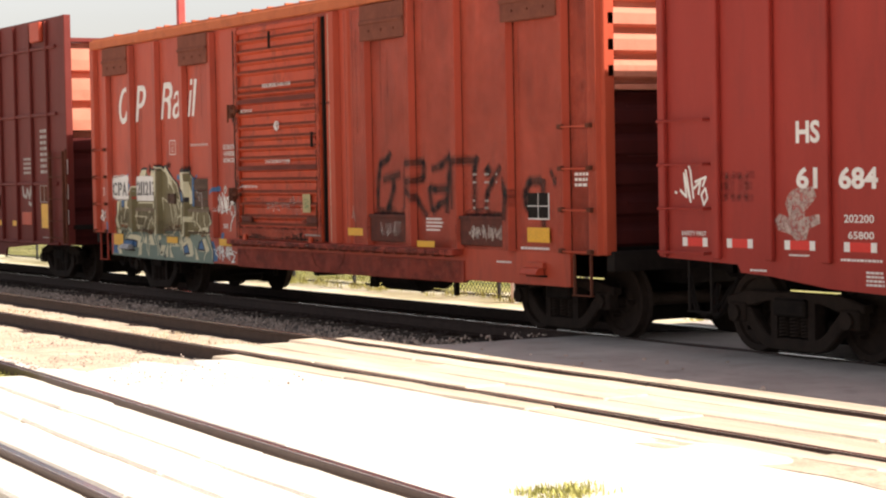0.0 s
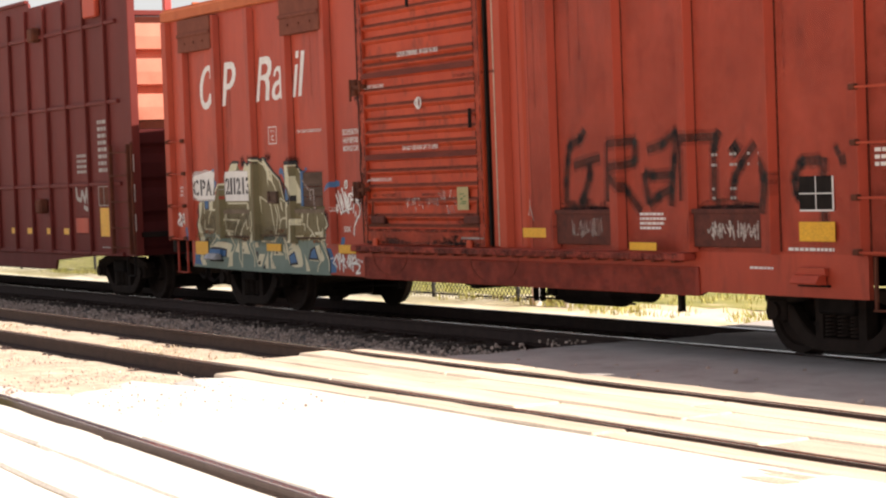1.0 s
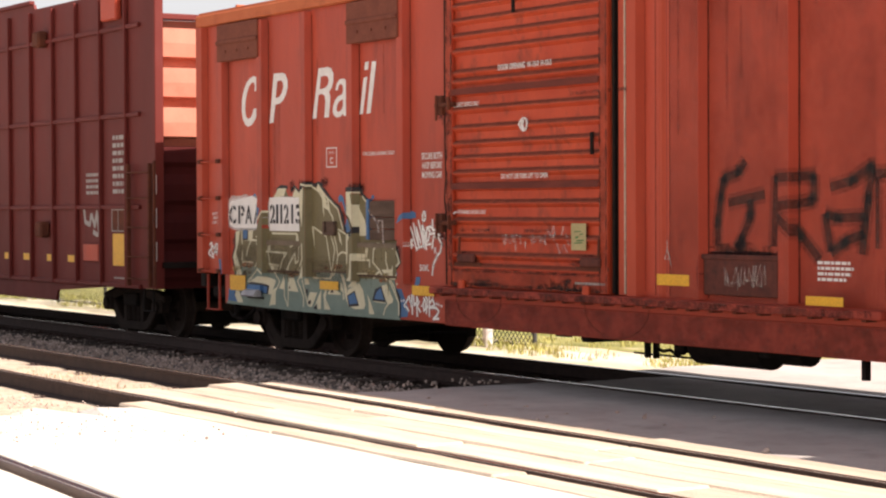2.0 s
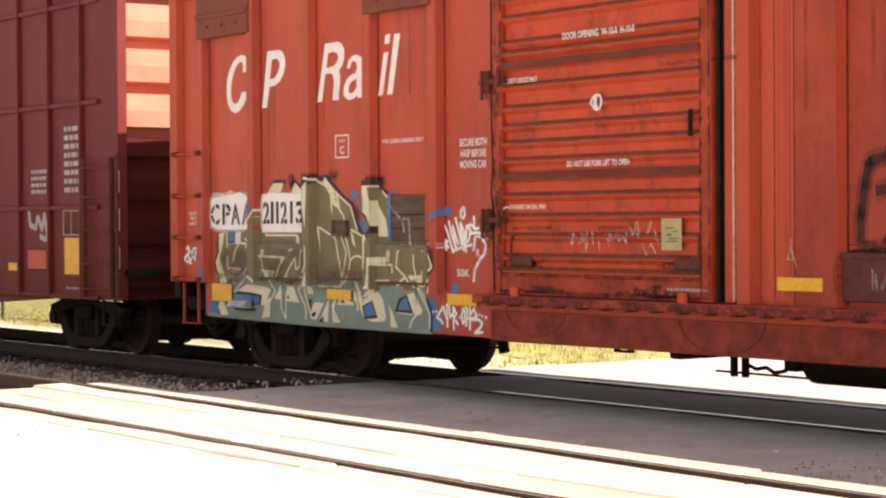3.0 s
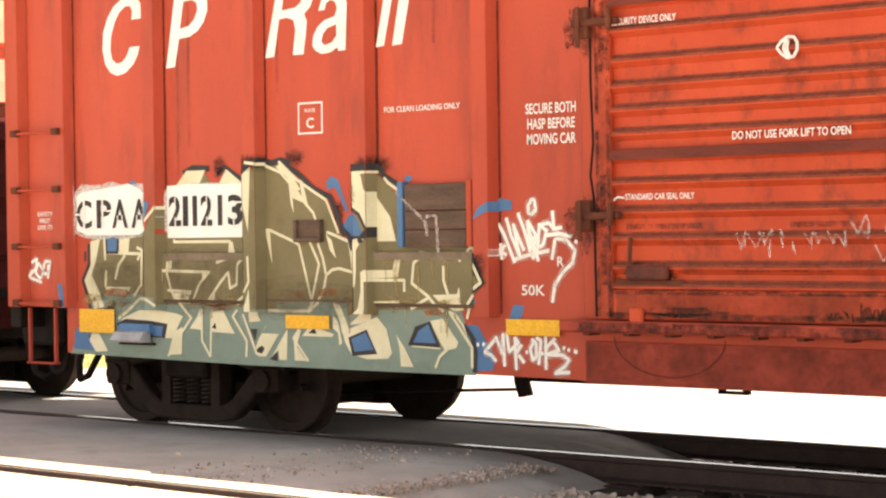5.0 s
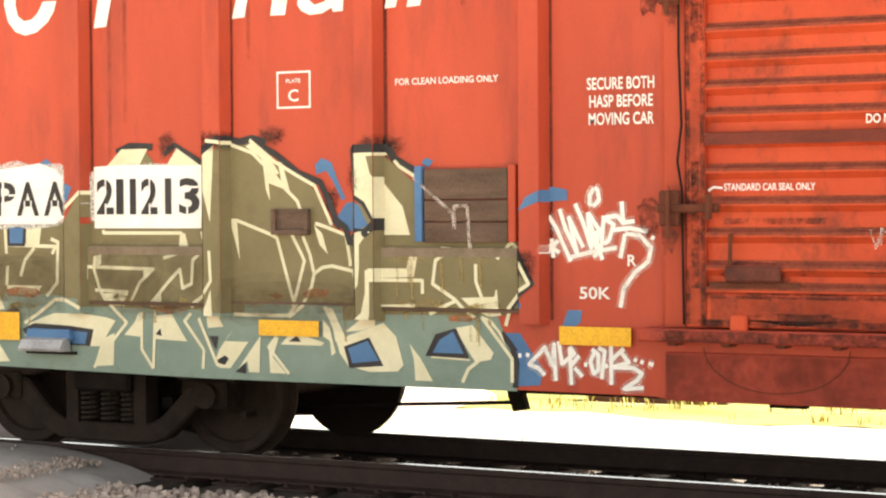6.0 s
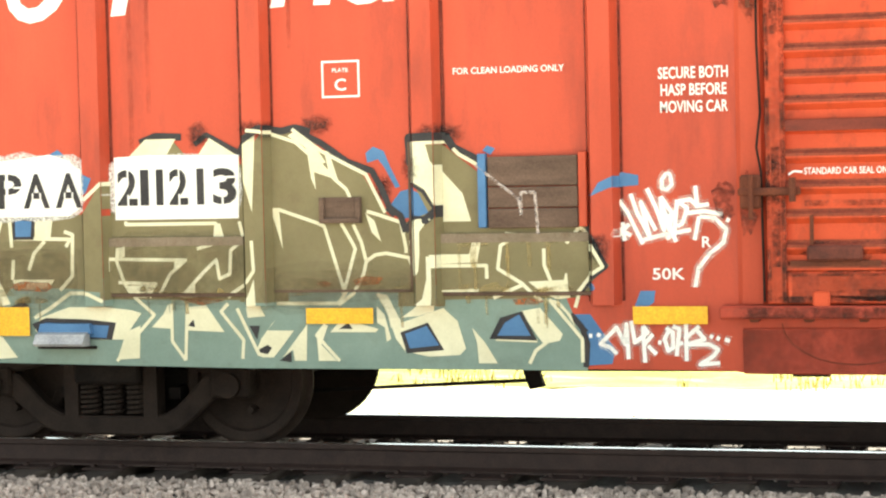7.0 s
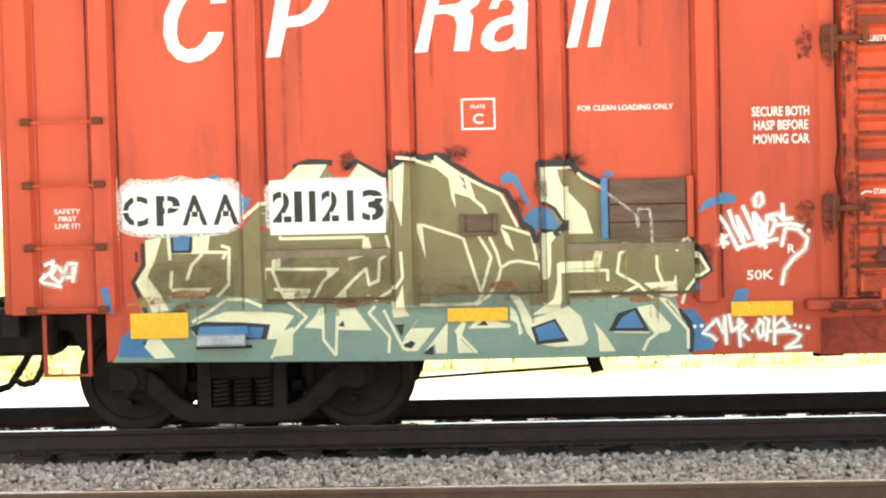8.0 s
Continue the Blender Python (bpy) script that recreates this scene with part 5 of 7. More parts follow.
        part("rust_run", box(B(), x, x + rnd.uniform(0.015, 0.05), SIDE - 0.0011, SIDE - 0.0007, z - rnd.uniform(0.4, 1.6), z), RUNS, car)


boxcar_wear(boxcar)


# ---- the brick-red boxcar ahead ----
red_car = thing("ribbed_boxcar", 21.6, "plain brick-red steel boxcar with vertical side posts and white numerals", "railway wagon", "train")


def build_red_car(car):
    a, b = 13.62, 29.6
    part("side_sheet", prism(B(), [(a, 0.99), (14.9, 0.95), (14.95, 0.87), (15.4, 0.85), (16.3, 0.76), (17.2, 0.73), (26.2, 0.73), (27.8, 0.86), (b, 0.98), (b, 4.12), (a, 4.12)], SIDE, SIDE + 0.05), BRICK, car)
    part("far_side", box(B(), a, b, 1.49, 1.54, 0.8, 4.12), BRICK, car)
    part("roof", box(B(), a, b, -1.6, 1.6, 4.12, 4.2, 0.02), BRICK, car)
    part("floor", box(B(), a, b, -1.48, 1.48, 1.0, 1.08), GRIME, car)
    part("underframe", box(B(), a + 0.1, b - 0.1, -0.35, 0.35, 0.62, 1.0), GRIME, car)
    for x in [13.70] + [14.60 + 0.84 * k for k in range(18)] + [29.52]:
        bm = B()
        w = 0.055
        box(bm, x - w, x + w, SIDE - 0.055, SIDE, 1.0, 4.1, 0.01)
        part("side_post", bm, BRICK, car)
    # the end at the gap has its shade painted in
    corrugated_end(car, a + 0.01, -1, 1.48, 1.0, 4.12, 0.29, 0.06, SHADED_MAROON, "end wall painted dark for shade")
    corrugated_end(car, b - 0.01, 1, 1.48, 1.0, 4.12, 0.29, 0.06, BRICK)
    ladder(car, 13.70, 14.46, (2.4, 1.95, 1.5, 1.05), SIDE - 0.04, BRICK)
    sill_step(car, 14.02, 14.42, 0.45, 0.98, SIDE + 0.05, GRIME)
    lettering("HS", 15.82, 16.17, 2.13, 2.345, WHITE, car, apart=True, bold=0.034)
    lettering("61", 15.82, 16.13, 1.70, 1.905, WHITE, car, apart=True, bold=0.034)
    lettering("684", 16.43, 16.97, 1.695, 1.90, WHITE, car, apart=True, bold=0.034)
    lettering("202200", 16.50, 16.91, 1.385, 1.46, WHITE, car, apart=True)
    lettering("65800", 16.555, 16.91, 1.235, 1.305, WHITE, car, apart=True)
    lettering("SAFETY FIRST", 13.98, 14.40, 1.225, 1.27, WHITE, car)
    for xa, xb in ((14.0, 14.42), (14.74, 15.15), (15.64, 16.09), (16.50, 16.95)):
        t = part("conspicuity_strip", box(B(), xa, xb, SIDE - 0.005, SIDE - 0.001, 1.115, 1.205), REFRED, car, "red and white reflective strip")
        for xe in (xa, xb - 0.08):
            part("white_end", box(B(), xe, xe + 0.08, SIDE - 0.008, SIDE - 0.0055, 1.115, 1.205), WHITE, t)
    bars(16.45, 17.05, 1.02, 1.06, 1, WHITE, car, seed=31)
    bars(15.7, 16.0, 1.05, 1.08, 1, WHITE, car, seed=32)
    bars(15.1, 15.4, 0.885, 0.92, 1, WHITE, car, seed=33)
    bars(16.8, 17.05, 0.80, 0.95, 4, WHITE, car, seed=34)
    coupler(car, a, -1)
    for xc in (15.15, 28.1):
        truck(car, xc)


build_red_car(red_car)

# ---- the maroon high-sided car behind ----
dark_car = thing("high_sided_car", -12.9, "dull maroon high-sided open wagon with thin side ribs", "railway wagon", "train")


def build_dark_car(car):
    a, b = -21.4, -4.42
    part("side_sheet", prism(B(), [(a, 0.72), (-18.0, 0.72), (-17.6, 0.45), (-8.12, 0.45), (-8.05, 0.60), (-6.2, 0.70), (b, 0.72), (b - 0.04, 4.85), (-8.9, 4.85), (-8.95, 4.93), (a, 4.93)], SIDE, SIDE + 0.04), MAROON, car)
    part("far_side", box(B(), a, b, 1.50, 1.54, 0.6, 4.85), MAROON, car)
    part("floor", box(B(), a, b, -1.48, 1.48, 1.0, 1.08), GRIME, car)
    part("underframe", box(B(), a + 0.1, b - 0.1, -0.35, 0.35, 0.62, 1.0), GRIME, car)
    for k in range(18):
        x = -5.40 - 0.91 * k
        part("side_rib", box(B(), x - 0.025, x + 0.025, SIDE - 0.06, SIDE, 0.72, 4.8, 0.008), MAROON, car)
    for z in (4.32, 3.10, 1.83, 0.74):
        part("belt_rail", box(B(), a, -4.95, SIDE - 0.045, SIDE, z - 0.03, z + 0.03, 0.008), MAROON, car)
    part("top_rail", box(B(), a, -9.0, SIDE - 0.05, SIDE + 0.04, 4.93, 4.99, 0.01), MAROON, car)
    # sunlit top and shaded lower wall, told apart by paint colour
    corrugated_end(car, b - 0.22, 1, 1.44, 2.65, 4.36, 0.538, 0.15, LIT_SALMON, "salmon-red ribbed upper end wall, sunlight in its colour", ((0.0, 0), (0.21, 0), (0.25, 0.9), (0.6, 1), (0.97, 0.9), (0.995, 0)))
    corrugated_end(car, b - 0.12, 1, 1.44, 0.72, 2.645, 0.52, 0.05, SHADED_MAROON, "maroon lower end wall, darkened for shade")
    part("end_rim", box(B(), b - 0.2, b - 0.02, -1.5, 1.5, 4.36, 4.44, 0.01), MAROON, car)
    corrugated_end(car, a + 0.12, -1, 1.44, 0.72, 4.36, 0.52, 0.05, MAROON, "dull maroon ribbed end wall")
    part("corner_post", box(B(), b - 0.16, b, SIDE - 0.03, SIDE + 0.10, 0.72, 4.85, 0.01), MAROON, car)
    ladder(car, -5.24, -4.52, (2.3, 1.95, 1.55, 1.15, 0.85), SIDE - 0.05, RUST, (0.75, 2.42))
    part("grab_bar", box(B(), -4.36, -4.33, SIDE - 0.1, SIDE - 0.06, 0.75, 2.45, 0.006), RUST, car)
    for z in (1.10, 1.55, 2.0):
        part("reflector", box(B(), -4.40, -4.375, SIDE - 0.06, SIDE - 0.032, z, z + 0.26), WHITE, car, "white reflective tape")
    part("tarp_box", box(B(), -6.12, -5.58, SIDE - 0.10, SIDE - 0.004, 4.44, 4.80, 0.02), RED, car, "faded red bolted plate")
    for x, z in ((-8.5, 4.36), (-8.45, 1.5)):
        part("lashing_bracket", box(B(), x - 0.13, x + 0.13, SIDE - 0.16, SIDE - 0.003, z - 0.12, z + 0.12, 0.03), RUST, car)
    tag_plate(car, -5.93, -5.52, 1.01, 1.46, SIDE - 0.006, YELLOW, "reflector", "orange-yellow reflective plate")
    for k in range(7):
        x = -7.42 - 0.91 * k
        tag_plate(car, x - 0.12 - 0.08 * (k % 2 == 0), x + 0.12, 1.03, 1.13, SIDE - 0.006, YELLOW, "reflector", "small yellow reflective strip")
    cb = part("card_board", box(B(), -5.93, -5.47, SIDE - 0.02, SIDE - 0.003, 1.49, 1.80, 0.006), RUST, car)
    bm = B()
    for xa, xb, za, zb in ((-5.93, -5.47, 1.49, 1.503), (-5.93, -5.47, 1.787, 1.80), (-5.93, -5.915, 1.503, 1.787), (-5.485, -5.47, 1.503, 1.787), (-5.71, -5.70, 1.503, 1.787)):
        box(bm, xa, xb, SIDE - 0.026, SIDE - 0.021, za, zb)
    part("board_rim", bm, GREYP, cb)
    part("small_plate", box(B(), -6.93, -6.38, SIDE - 0.05, SIDE - 0.003, 1.06, 1.30, 0.006), RED, car)
    bars(-5.93, -5.42, 2.0, 2.86, 8, GREYP, car, seed=41)
    bars(-6.90, -6.33, 2.0, 2.34, 4, GREYP, car, seed=42)
    bars(-5.9, -5.4, 0.82, 0.86, 1, GREYP, car, seed=43)
    sill_step(car, -4.95, -4.62, 0.42, 0.74, SIDE + 0.03, GRIME)
    coupler(car, b, 1)
    for xc in (-6.35, -19.6):
        truck(car, xc)


build_dark_car(dark_car)


# ---- sprayed and painted work on the boxcar ----
def sprayed(name, material, car, label):
    def laid(tool, *args):
        bm = B()
        tool(bm, *args)
        bmesh.ops.remove_doubles(bm, verts=bm.verts, dist=2e-5)
        part(name, bm, material, car, label)
    return laid


def sprayed_film(name, material, car, passes):
    """A thin film of many faint dabs."""
    bm = B()
    passes(lambda tool, *args: tool(bm, *args))
    part(name, bm, material, car, kind="stuff")


def graffiti_ground_teal(laid):
    laid(patch, 0, [-2.32, 0.61, -2.19, 0.82, -2.08, 1.01, -1.77, 1.14, -1.18, 1.16, -0.11, 1.14, 0.85, 1.12, 1.35, 1.08, 1.83, 1.03, 1.95, 0.74, 1.96, 0.58, -0.24, 0.58])


graffiti_ground_teal(sprayed("graffiti_ground", TEAL, boxcar, ""))


def graffiti_accent_blue(laid):
    laid(patch, 4.8, [0.81, 0.80, 0.95, 0.85, 1.03, 0.73, 0.84, 0.71])
    laid(patch, 4.8, [1.40, 0.79, 1.45, 0.87, 1.54, 0.92, 1.61, 0.79])
    laid(patch, 4.8, [-1.84, 1.54, -1.72, 1.53, -1.73, 1.43, -1.84, 1.43])
    laid(patch, 4.8, [-1.65, 0.87, -1.19, 0.85, -1.21, 0.77, -1.64, 0.79])
    laid(patch, 1, [0.58, 1.92, 0.63, 1.96, 0.70, 1.93, 0.74, 1.83, 0.80, 1.71, 0.77, 1.70, 0.70, 1.83, 0.66, 1.88, 0.59, 1.86])
    laid(patch, 1, [0.72, 1.58, 0.80, 1.68, 0.88, 1.70, 0.98, 1.65, 1.01, 1.53, 0.80, 1.51])
    laid(patch, 1, [1.33, 1.92, 1.36, 1.95, 1.41, 1.93, 1.38, 1.89])
    laid(patch, 1, [2.01, 1.63, 2.06, 1.71, 2.19, 1.77, 2.29, 1.75, 2.29, 1.69, 2.13, 1.68])
    laid(patch, 1, [2.25, 0.96, 2.29, 1.06, 2.38, 1.06, 2.37, 0.99, 2.31, 0.95])
    laid(patch, 1, [1.97, 1.11, 2.00, 1.14, 2.03, 1.08, 2.00, 1.05])
    laid(patch, 1, [1.86, 0.92, 1.98, 0.92, 2.05, 0.82, 2.13, 0.71, 2.11, 0.62, 1.96, 0.61, 1.95, 0.76])
    laid(patch, 1, [-2.38, 1.17, -2.32, 1.17, -2.29, 0.95, -2.35, 1.02])
    laid(patch, 1, [-2.28, 0.65, -2.26, 0.79, -2.16, 0.86, -2.05, 0.82, -2.07, 0.73, -2.02, 0.64])
    laid(patch, 1, [-1.60, 1.95, -1.52, 1.99, -1.46, 1.94])
    laid(patch, 1, [-1.32, 1.83, -1.25, 1.80, -1.29, 1.71, -1.32, 1.69])


graffiti_accent_blue(sprayed("graffiti_accent", BLUE, boxcar, ""))


def graffiti_fill_olive(laid):
    laid(patch, 2, [-2.03, 1.55, -1.32, 1.57, -1.18, 1.78, -1.20, 1.07, -1.47, 1.09, -1.88, 1.10, -1.93, 1.04, -2.06, 1.24, -2.01, 1.35])
    laid(patch, 2, [-1.20, 1.56, -0.25, 1.54, -0.24, 1.87, -0.08, 2.06, -0.11, 1.01, -1.21, 1.02])
    laid(patch, 2, [-0.09, 2.07, 0.10, 2.06, 0.32, 1.91, 0.55, 1.80, 0.70, 1.55, 0.81, 1.47, 0.86, 1.27, 0.89, 1.07, -0.01, 1.07, -0.11, 1.22])
    laid(patch, 2, [0.90, 1.97, 1.08, 1.96, 1.31, 1.78, 1.33, 1.47, 1.56, 1.40, 1.91, 1.41, 2.12, 1.22, 1.90, 1.02, 1.04, 1.01, 1.02, 1.26, 1.04, 1.48, 0.93, 1.69])
    laid(patch, 2, [-1.00, 1.82, -0.91, 2.04, -0.72, 2.04, -0.58, 1.88, -0.24, 1.87, -0.25, 1.53, -1.17, 1.55])
    laid(patch, 1.7, [1.0, 1.36, 2.0, 1.36, 1.98, 1.48, 1.3, 1.48, 1.0, 1.5])
    laid(patch, 1.7, [-0.28, 1.0, 0.05, 1.0, 0.05, 1.25, -0.28, 1.25])
    laid(patch, 1.6, [0.78, 1.47, 1.07, 1.57, 1.07, 0.97, 0.77, 0.97])


graffiti_fill_olive(sprayed("graffiti_fill", OLIVE, boxcar, "olive-brown sprayed graffiti lettering"))


def graffiti_highlight_cream(laid):
    laid(patch, 3, [-0.24, 1.97, -0.18, 2.01, -0.12, 2.06, -0.13, 1.88, -0.15, 1.57, -0.21, 1.78, -0.24, 1.88])
    laid(patch, 3, [0.20, 1.92, 0.29, 1.87, 0.39, 1.76, 0.24, 1.81, 0.25, 1.70, 0.22, 1.77])
    laid(patch, 3, [0.07, 2.04, 0.14, 2.08, 0.20, 2.04, 0.32, 1.87, 0.27, 1.85, 0.18, 1.97])
    laid(patch, 3, [0.31, 1.94, 0.34, 1.94, 0.40, 1.75, 0.34, 1.79])
    laid(patch, 3, [-0.06, 1.59, -0.00, 1.59, 0.02, 1.33, -0.02, 1.47])
    laid(patch, 3, [0.57, 1.55, 0.63, 1.50, 0.67, 1.37, 0.61, 1.43])
    laid(patch, 3, [0.88, 1.49, 0.93, 1.51, 1.02, 1.51, 0.98, 1.48, 0.94, 1.43, 0.94, 1.30, 0.93, 1.19, 0.90, 1.15, 0.87, 1.20, 0.85, 1.37])
    laid(patch, 3, [0.98, 1.28, 1.01, 1.28, 1.01, 1.04, 1.00, 0.94, 0.90, 0.91, 0.79, 0.90, 0.86, 0.95, 0.95, 1.02, 0.98, 1.14])
    laid(patch, 3, [0.88, 1.98, 0.99, 1.97, 1.02, 1.86, 1.20, 1.66, 1.25, 1.49, 1.06, 1.49, 1.04, 1.59, 0.98, 1.69, 0.88, 1.75])
    laid(patch, 3, [1.00, 1.29, 1.24, 1.29, 1.26, 1.36, 1.32, 1.38, 1.29, 1.24, 1.00, 1.23])
    laid(patch, 3, [1.05, 1.07, 1.30, 1.08, 1.29, 1.05, 1.05, 1.04])
    laid(patch, 3, [1.61, 1.12, 1.83, 1.13, 1.84, 1.17, 1.85, 1.17, 1.86, 1.02, 1.78, 1.01, 1.71, 1.04])
    laid(patch, 3, [0.79, 0.87, 1.06, 0.96, 1.15, 0.88, 1.20, 0.71, 1.16, 0.67, 0.96, 0.66, 0.82, 0.69, 0.78, 0.77])
    laid(patch, 3, [0.64, 1.05, 0.70, 1.04, 0.79, 0.87, 0.81, 0.69, 0.75, 0.77, 0.70, 0.92])
    laid(patch, 3, [1.24, 0.84, 1.32, 0.75, 1.40, 0.62, 1.28, 0.62, 1.27, 0.75])
    laid(patch, 3, [1.55, 0.94, 1.67, 0.96, 1.81, 0.80, 1.79, 0.76, 1.69, 0.74, 1.65, 0.79])
    laid(patch, 3, [-0.44, 1.49, -0.40, 1.50, -0.37, 1.39, -0.45, 1.39])
    laid(patch, 3, [-0.57, 1.13, -0.57, 1.03, -0.70, 1.03])
    laid(patch, 3, [-0.71, 1.28, -0.62, 1.28, -0.71, 1.20])
    laid(patch, 3, [-1.10, 1.35, -1.05, 1.36, -1.05, 1.30, -1.10, 1.27])
    laid(patch, 3, [-1.04, 1.11, -0.85, 1.11, -0.91, 1.03, -0.99, 1.03])
    laid(patch, 3, [-0.15, 1.15, -0.14, 0.96, -0.11, 0.91, -0.23, 0.90, -0.24, 0.96, -0.19, 1.05])
    laid(patch, 3, [-1.07, 0.81, -0.97, 0.85, -0.98, 0.64, -1.14, 0.63])
    laid(patch, 3, [-0.89, 0.84, -0.81, 0.92, -0.77, 0.99, -0.75, 0.83])
    laid(patch, 3, [-0.63, 0.97, -0.51, 0.98, -0.39, 0.81, -0.65, 0.82])
    laid(patch, 3, [-0.14, 0.77, -0.07, 0.86, -0.04, 0.89, -0.10, 0.82, 0.08, 0.82, -0.00, 0.72, -0.06, 0.65, -0.14, 0.65, -0.18, 0.69])
    laid(patch, 3, [0.00, 0.65, 0.12, 0.80, 0.17, 0.86, 0.16, 0.63, 0.08, 0.63, 0.07, 0.70])
    laid(patch, 3, [0.23, 0.80, 0.31, 0.86, 0.26, 0.73, 0.36, 0.63, 0.24, 0.63])
    laid(patch, 3, [0.38, 0.87, 0.49, 0.87, 0.64, 0.83, 0.62, 0.81, 0.32, 0.81])
    laid(patch, 3, [0.63, 0.97, 0.68, 0.92, 0.72, 0.77, 0.69, 0.75, 0.68, 0.84, 0.63, 0.87])
    laid(patch, 3, [-1.02, 1.93, -0.90, 2.04, -0.69, 2.04, -0.76, 1.93])
    laid(patch, 3, [-0.54, 1.93, -0.46, 2.04, -0.28, 1.93])
    laid(patch, 3, [1.74, 1.01, 1.83, 0.93, 1.89, 0.84, 1.86, 0.92, 1.79, 1.00])
    laid(patch, 3, [-2.05, 1.51, -1.93, 1.53, -1.98, 1.37, -2.04, 1.24, -1.95, 1.11, -1.89, 0.99, -2.01, 0.97, -2.09, 1.12, -2.13, 1.20, -2.05, 1.32])
    laid(patch, 3, [-1.70, 1.53, -1.57, 1.54, -1.59, 1.41, -1.70, 1.42])
    laid(patch, 3, [-1.87, 1.15, -1.57, 1.15, -1.61, 1.09, -1.86, 1.09])
    laid(patch, 3, [-1.72, 0.82, -1.68, 0.90, -1.47, 0.97, -1.22, 0.97, -1.03, 0.95, -0.96, 0.93, -1.09, 0.76, -1.26, 0.76, -1.18, 0.87, -1.64, 0.88, -1.68, 0.78])
    laid(patch, 3, [-2.05, 0.78, -1.96, 0.78, -1.85, 0.64, -2.00, 0.63, -2.08, 0.72])
    laid(stroke, 3.6, 0.022, [-0.18, 2.08, -0.09, 2.07, 0.12, 2.00, 0.27, 1.87, 0.38, 1.76, 0.45, 1.70, 0.48, 1.63])
    laid(stroke, 3.6, 0.022, [0.10, 2.08, 0.29, 1.94, 0.46, 1.85, 0.58, 1.79, 0.70, 1.55])
    laid(stroke, 3.6, 0.022, [-0.05, 1.57, -0.00, 1.58, 0.26, 1.49, 0.30, 1.47, 0.42, 1.07])
    laid(stroke, 3.6, 0.022, [0.41, 1.49, 0.48, 1.37, 0.50, 1.33, 0.44, 1.13, 0.41, 1.05])
    laid(stroke, 3.6, 0.022, [0.49, 1.48, 0.54, 1.37, 0.57, 1.25, 0.55, 1.17, 0.48, 1.05, 0.38, 0.98])
    laid(stroke, 3.6, 0.022, [0.58, 1.56, 0.65, 1.54, 0.80, 1.49, 0.83, 1.33, 0.83, 1.30])
    laid(stroke, 3.6, 0.022, [0.57, 1.25, 0.63, 1.29, 0.70, 1.30, 0.85, 1.27, 0.87, 1.20])
    laid(stroke, 3.6, 0.022, [0.88, 1.97, 1.10, 1.98, 1.18, 1.90, 1.32, 1.82])
    laid(stroke, 3.6, 0.022, [1.00, 1.22, 1.35, 1.22, 1.35, 1.14])
    laid(stroke, 3.6, 0.022, [1.54, 1.40, 1.44, 1.34, 1.42, 1.20, 1.57, 1.11, 1.68, 1.00])
    laid(stroke, 3.6, 0.022, [1.46, 1.41, 1.73, 1.39, 1.90, 1.39])
    laid(stroke, 3.6, 0.022, [1.92, 1.46, 1.97, 1.40, 2.08, 1.21, 2.00, 1.16, 1.92, 1.06, 1.89, 0.96])
    laid(stroke, 3.6, 0.022, [1.85, 1.35, 1.92, 1.44])
    laid(stroke, 3.6, 0.022, [1.71, 1.32, 1.71, 1.22, 1.75, 1.12])
    laid(stroke, 3.6, 0.022, [1.57, 1.10, 1.38, 1.02])
    laid(stroke, 3.6, 0.022, [1.39, 0.77, 1.65, 0.76])
    laid(stroke, 3.6, 0.022, [1.71, 0.75, 1.64, 0.70, 1.60, 0.62])
    laid(stroke, 3.6, 0.022, [1.73, 1.01, 1.93, 0.77, 1.93, 0.63])
    laid(stroke, 3.6, 0.022, [-1.05, 1.52, -1.05, 1.50, -0.43, 1.50, -0.40, 1.46])
    laid(stroke, 3.6, 0.022, [-0.37, 1.39, -0.55, 1.34])
    laid(stroke, 3.6, 0.022, [-0.27, 1.51, -0.24, 1.39, -0.32, 1.33, -0.33, 1.18, -0.40, 1.15, -0.42, 1.27, -0.50, 1.20, -0.66, 1.04])
    laid(stroke, 3.6, 0.022, [-1.17, 1.20, -1.17, 1.28, -0.63, 1.27, -0.74, 1.18, -0.82, 1.04])
    laid(stroke, 3.6, 0.022, [-1.10, 1.35, -1.11, 1.27, -1.06, 1.13, -1.00, 1.03, -0.87, 0.92, -1.07, 0.71, -1.14, 0.62])
    laid(stroke, 3.6, 0.022, [-1.10, 1.13, -0.84, 1.12, -0.90, 1.03])
    laid(stroke, 3.6, 0.022, [-0.16, 1.39, -0.15, 1.20, -0.20, 1.13, -0.36, 1.03])
    laid(stroke, 3.6, 0.022, [-0.75, 0.99, -0.75, 0.75, -0.66, 0.63])
    laid(stroke, 3.6, 0.022, [-0.64, 0.99, -0.66, 0.63])
    laid(stroke, 3.6, 0.022, [-0.36, 0.99, -0.41, 0.94, -0.26, 0.76, -0.27, 0.64])
    laid(stroke, 3.6, 0.022, [-0.30, 0.96, -0.16, 0.67, -0.08, 0.66])
    laid(stroke, 3.6, 0.022, [0.29, 0.86, 0.23, 0.79, 0.38, 0.63])
    laid(stroke, 3.6, 0.022, [-0.03, 0.99, 0.38, 0.99, 0.44, 1.07])
    laid(stroke, 3.6, 0.022, [1.34, 1.82, 1.34, 1.50])
    laid(stroke, 3.6, 0.022, [0.64, 1.05, 0.71, 0.94, 0.73, 0.84])
    laid(stroke, 3.6, 0.024, [-1.88, 1.55, -1.87, 1.36])
    laid(stroke, 3.6, 0.024, [-1.87, 1.42, -1.45, 1.41, -1.48, 1.36])
    laid(stroke, 3.6, 0.024, [-1.63, 1.40, -1.71, 1.32, -1.75, 1.21])
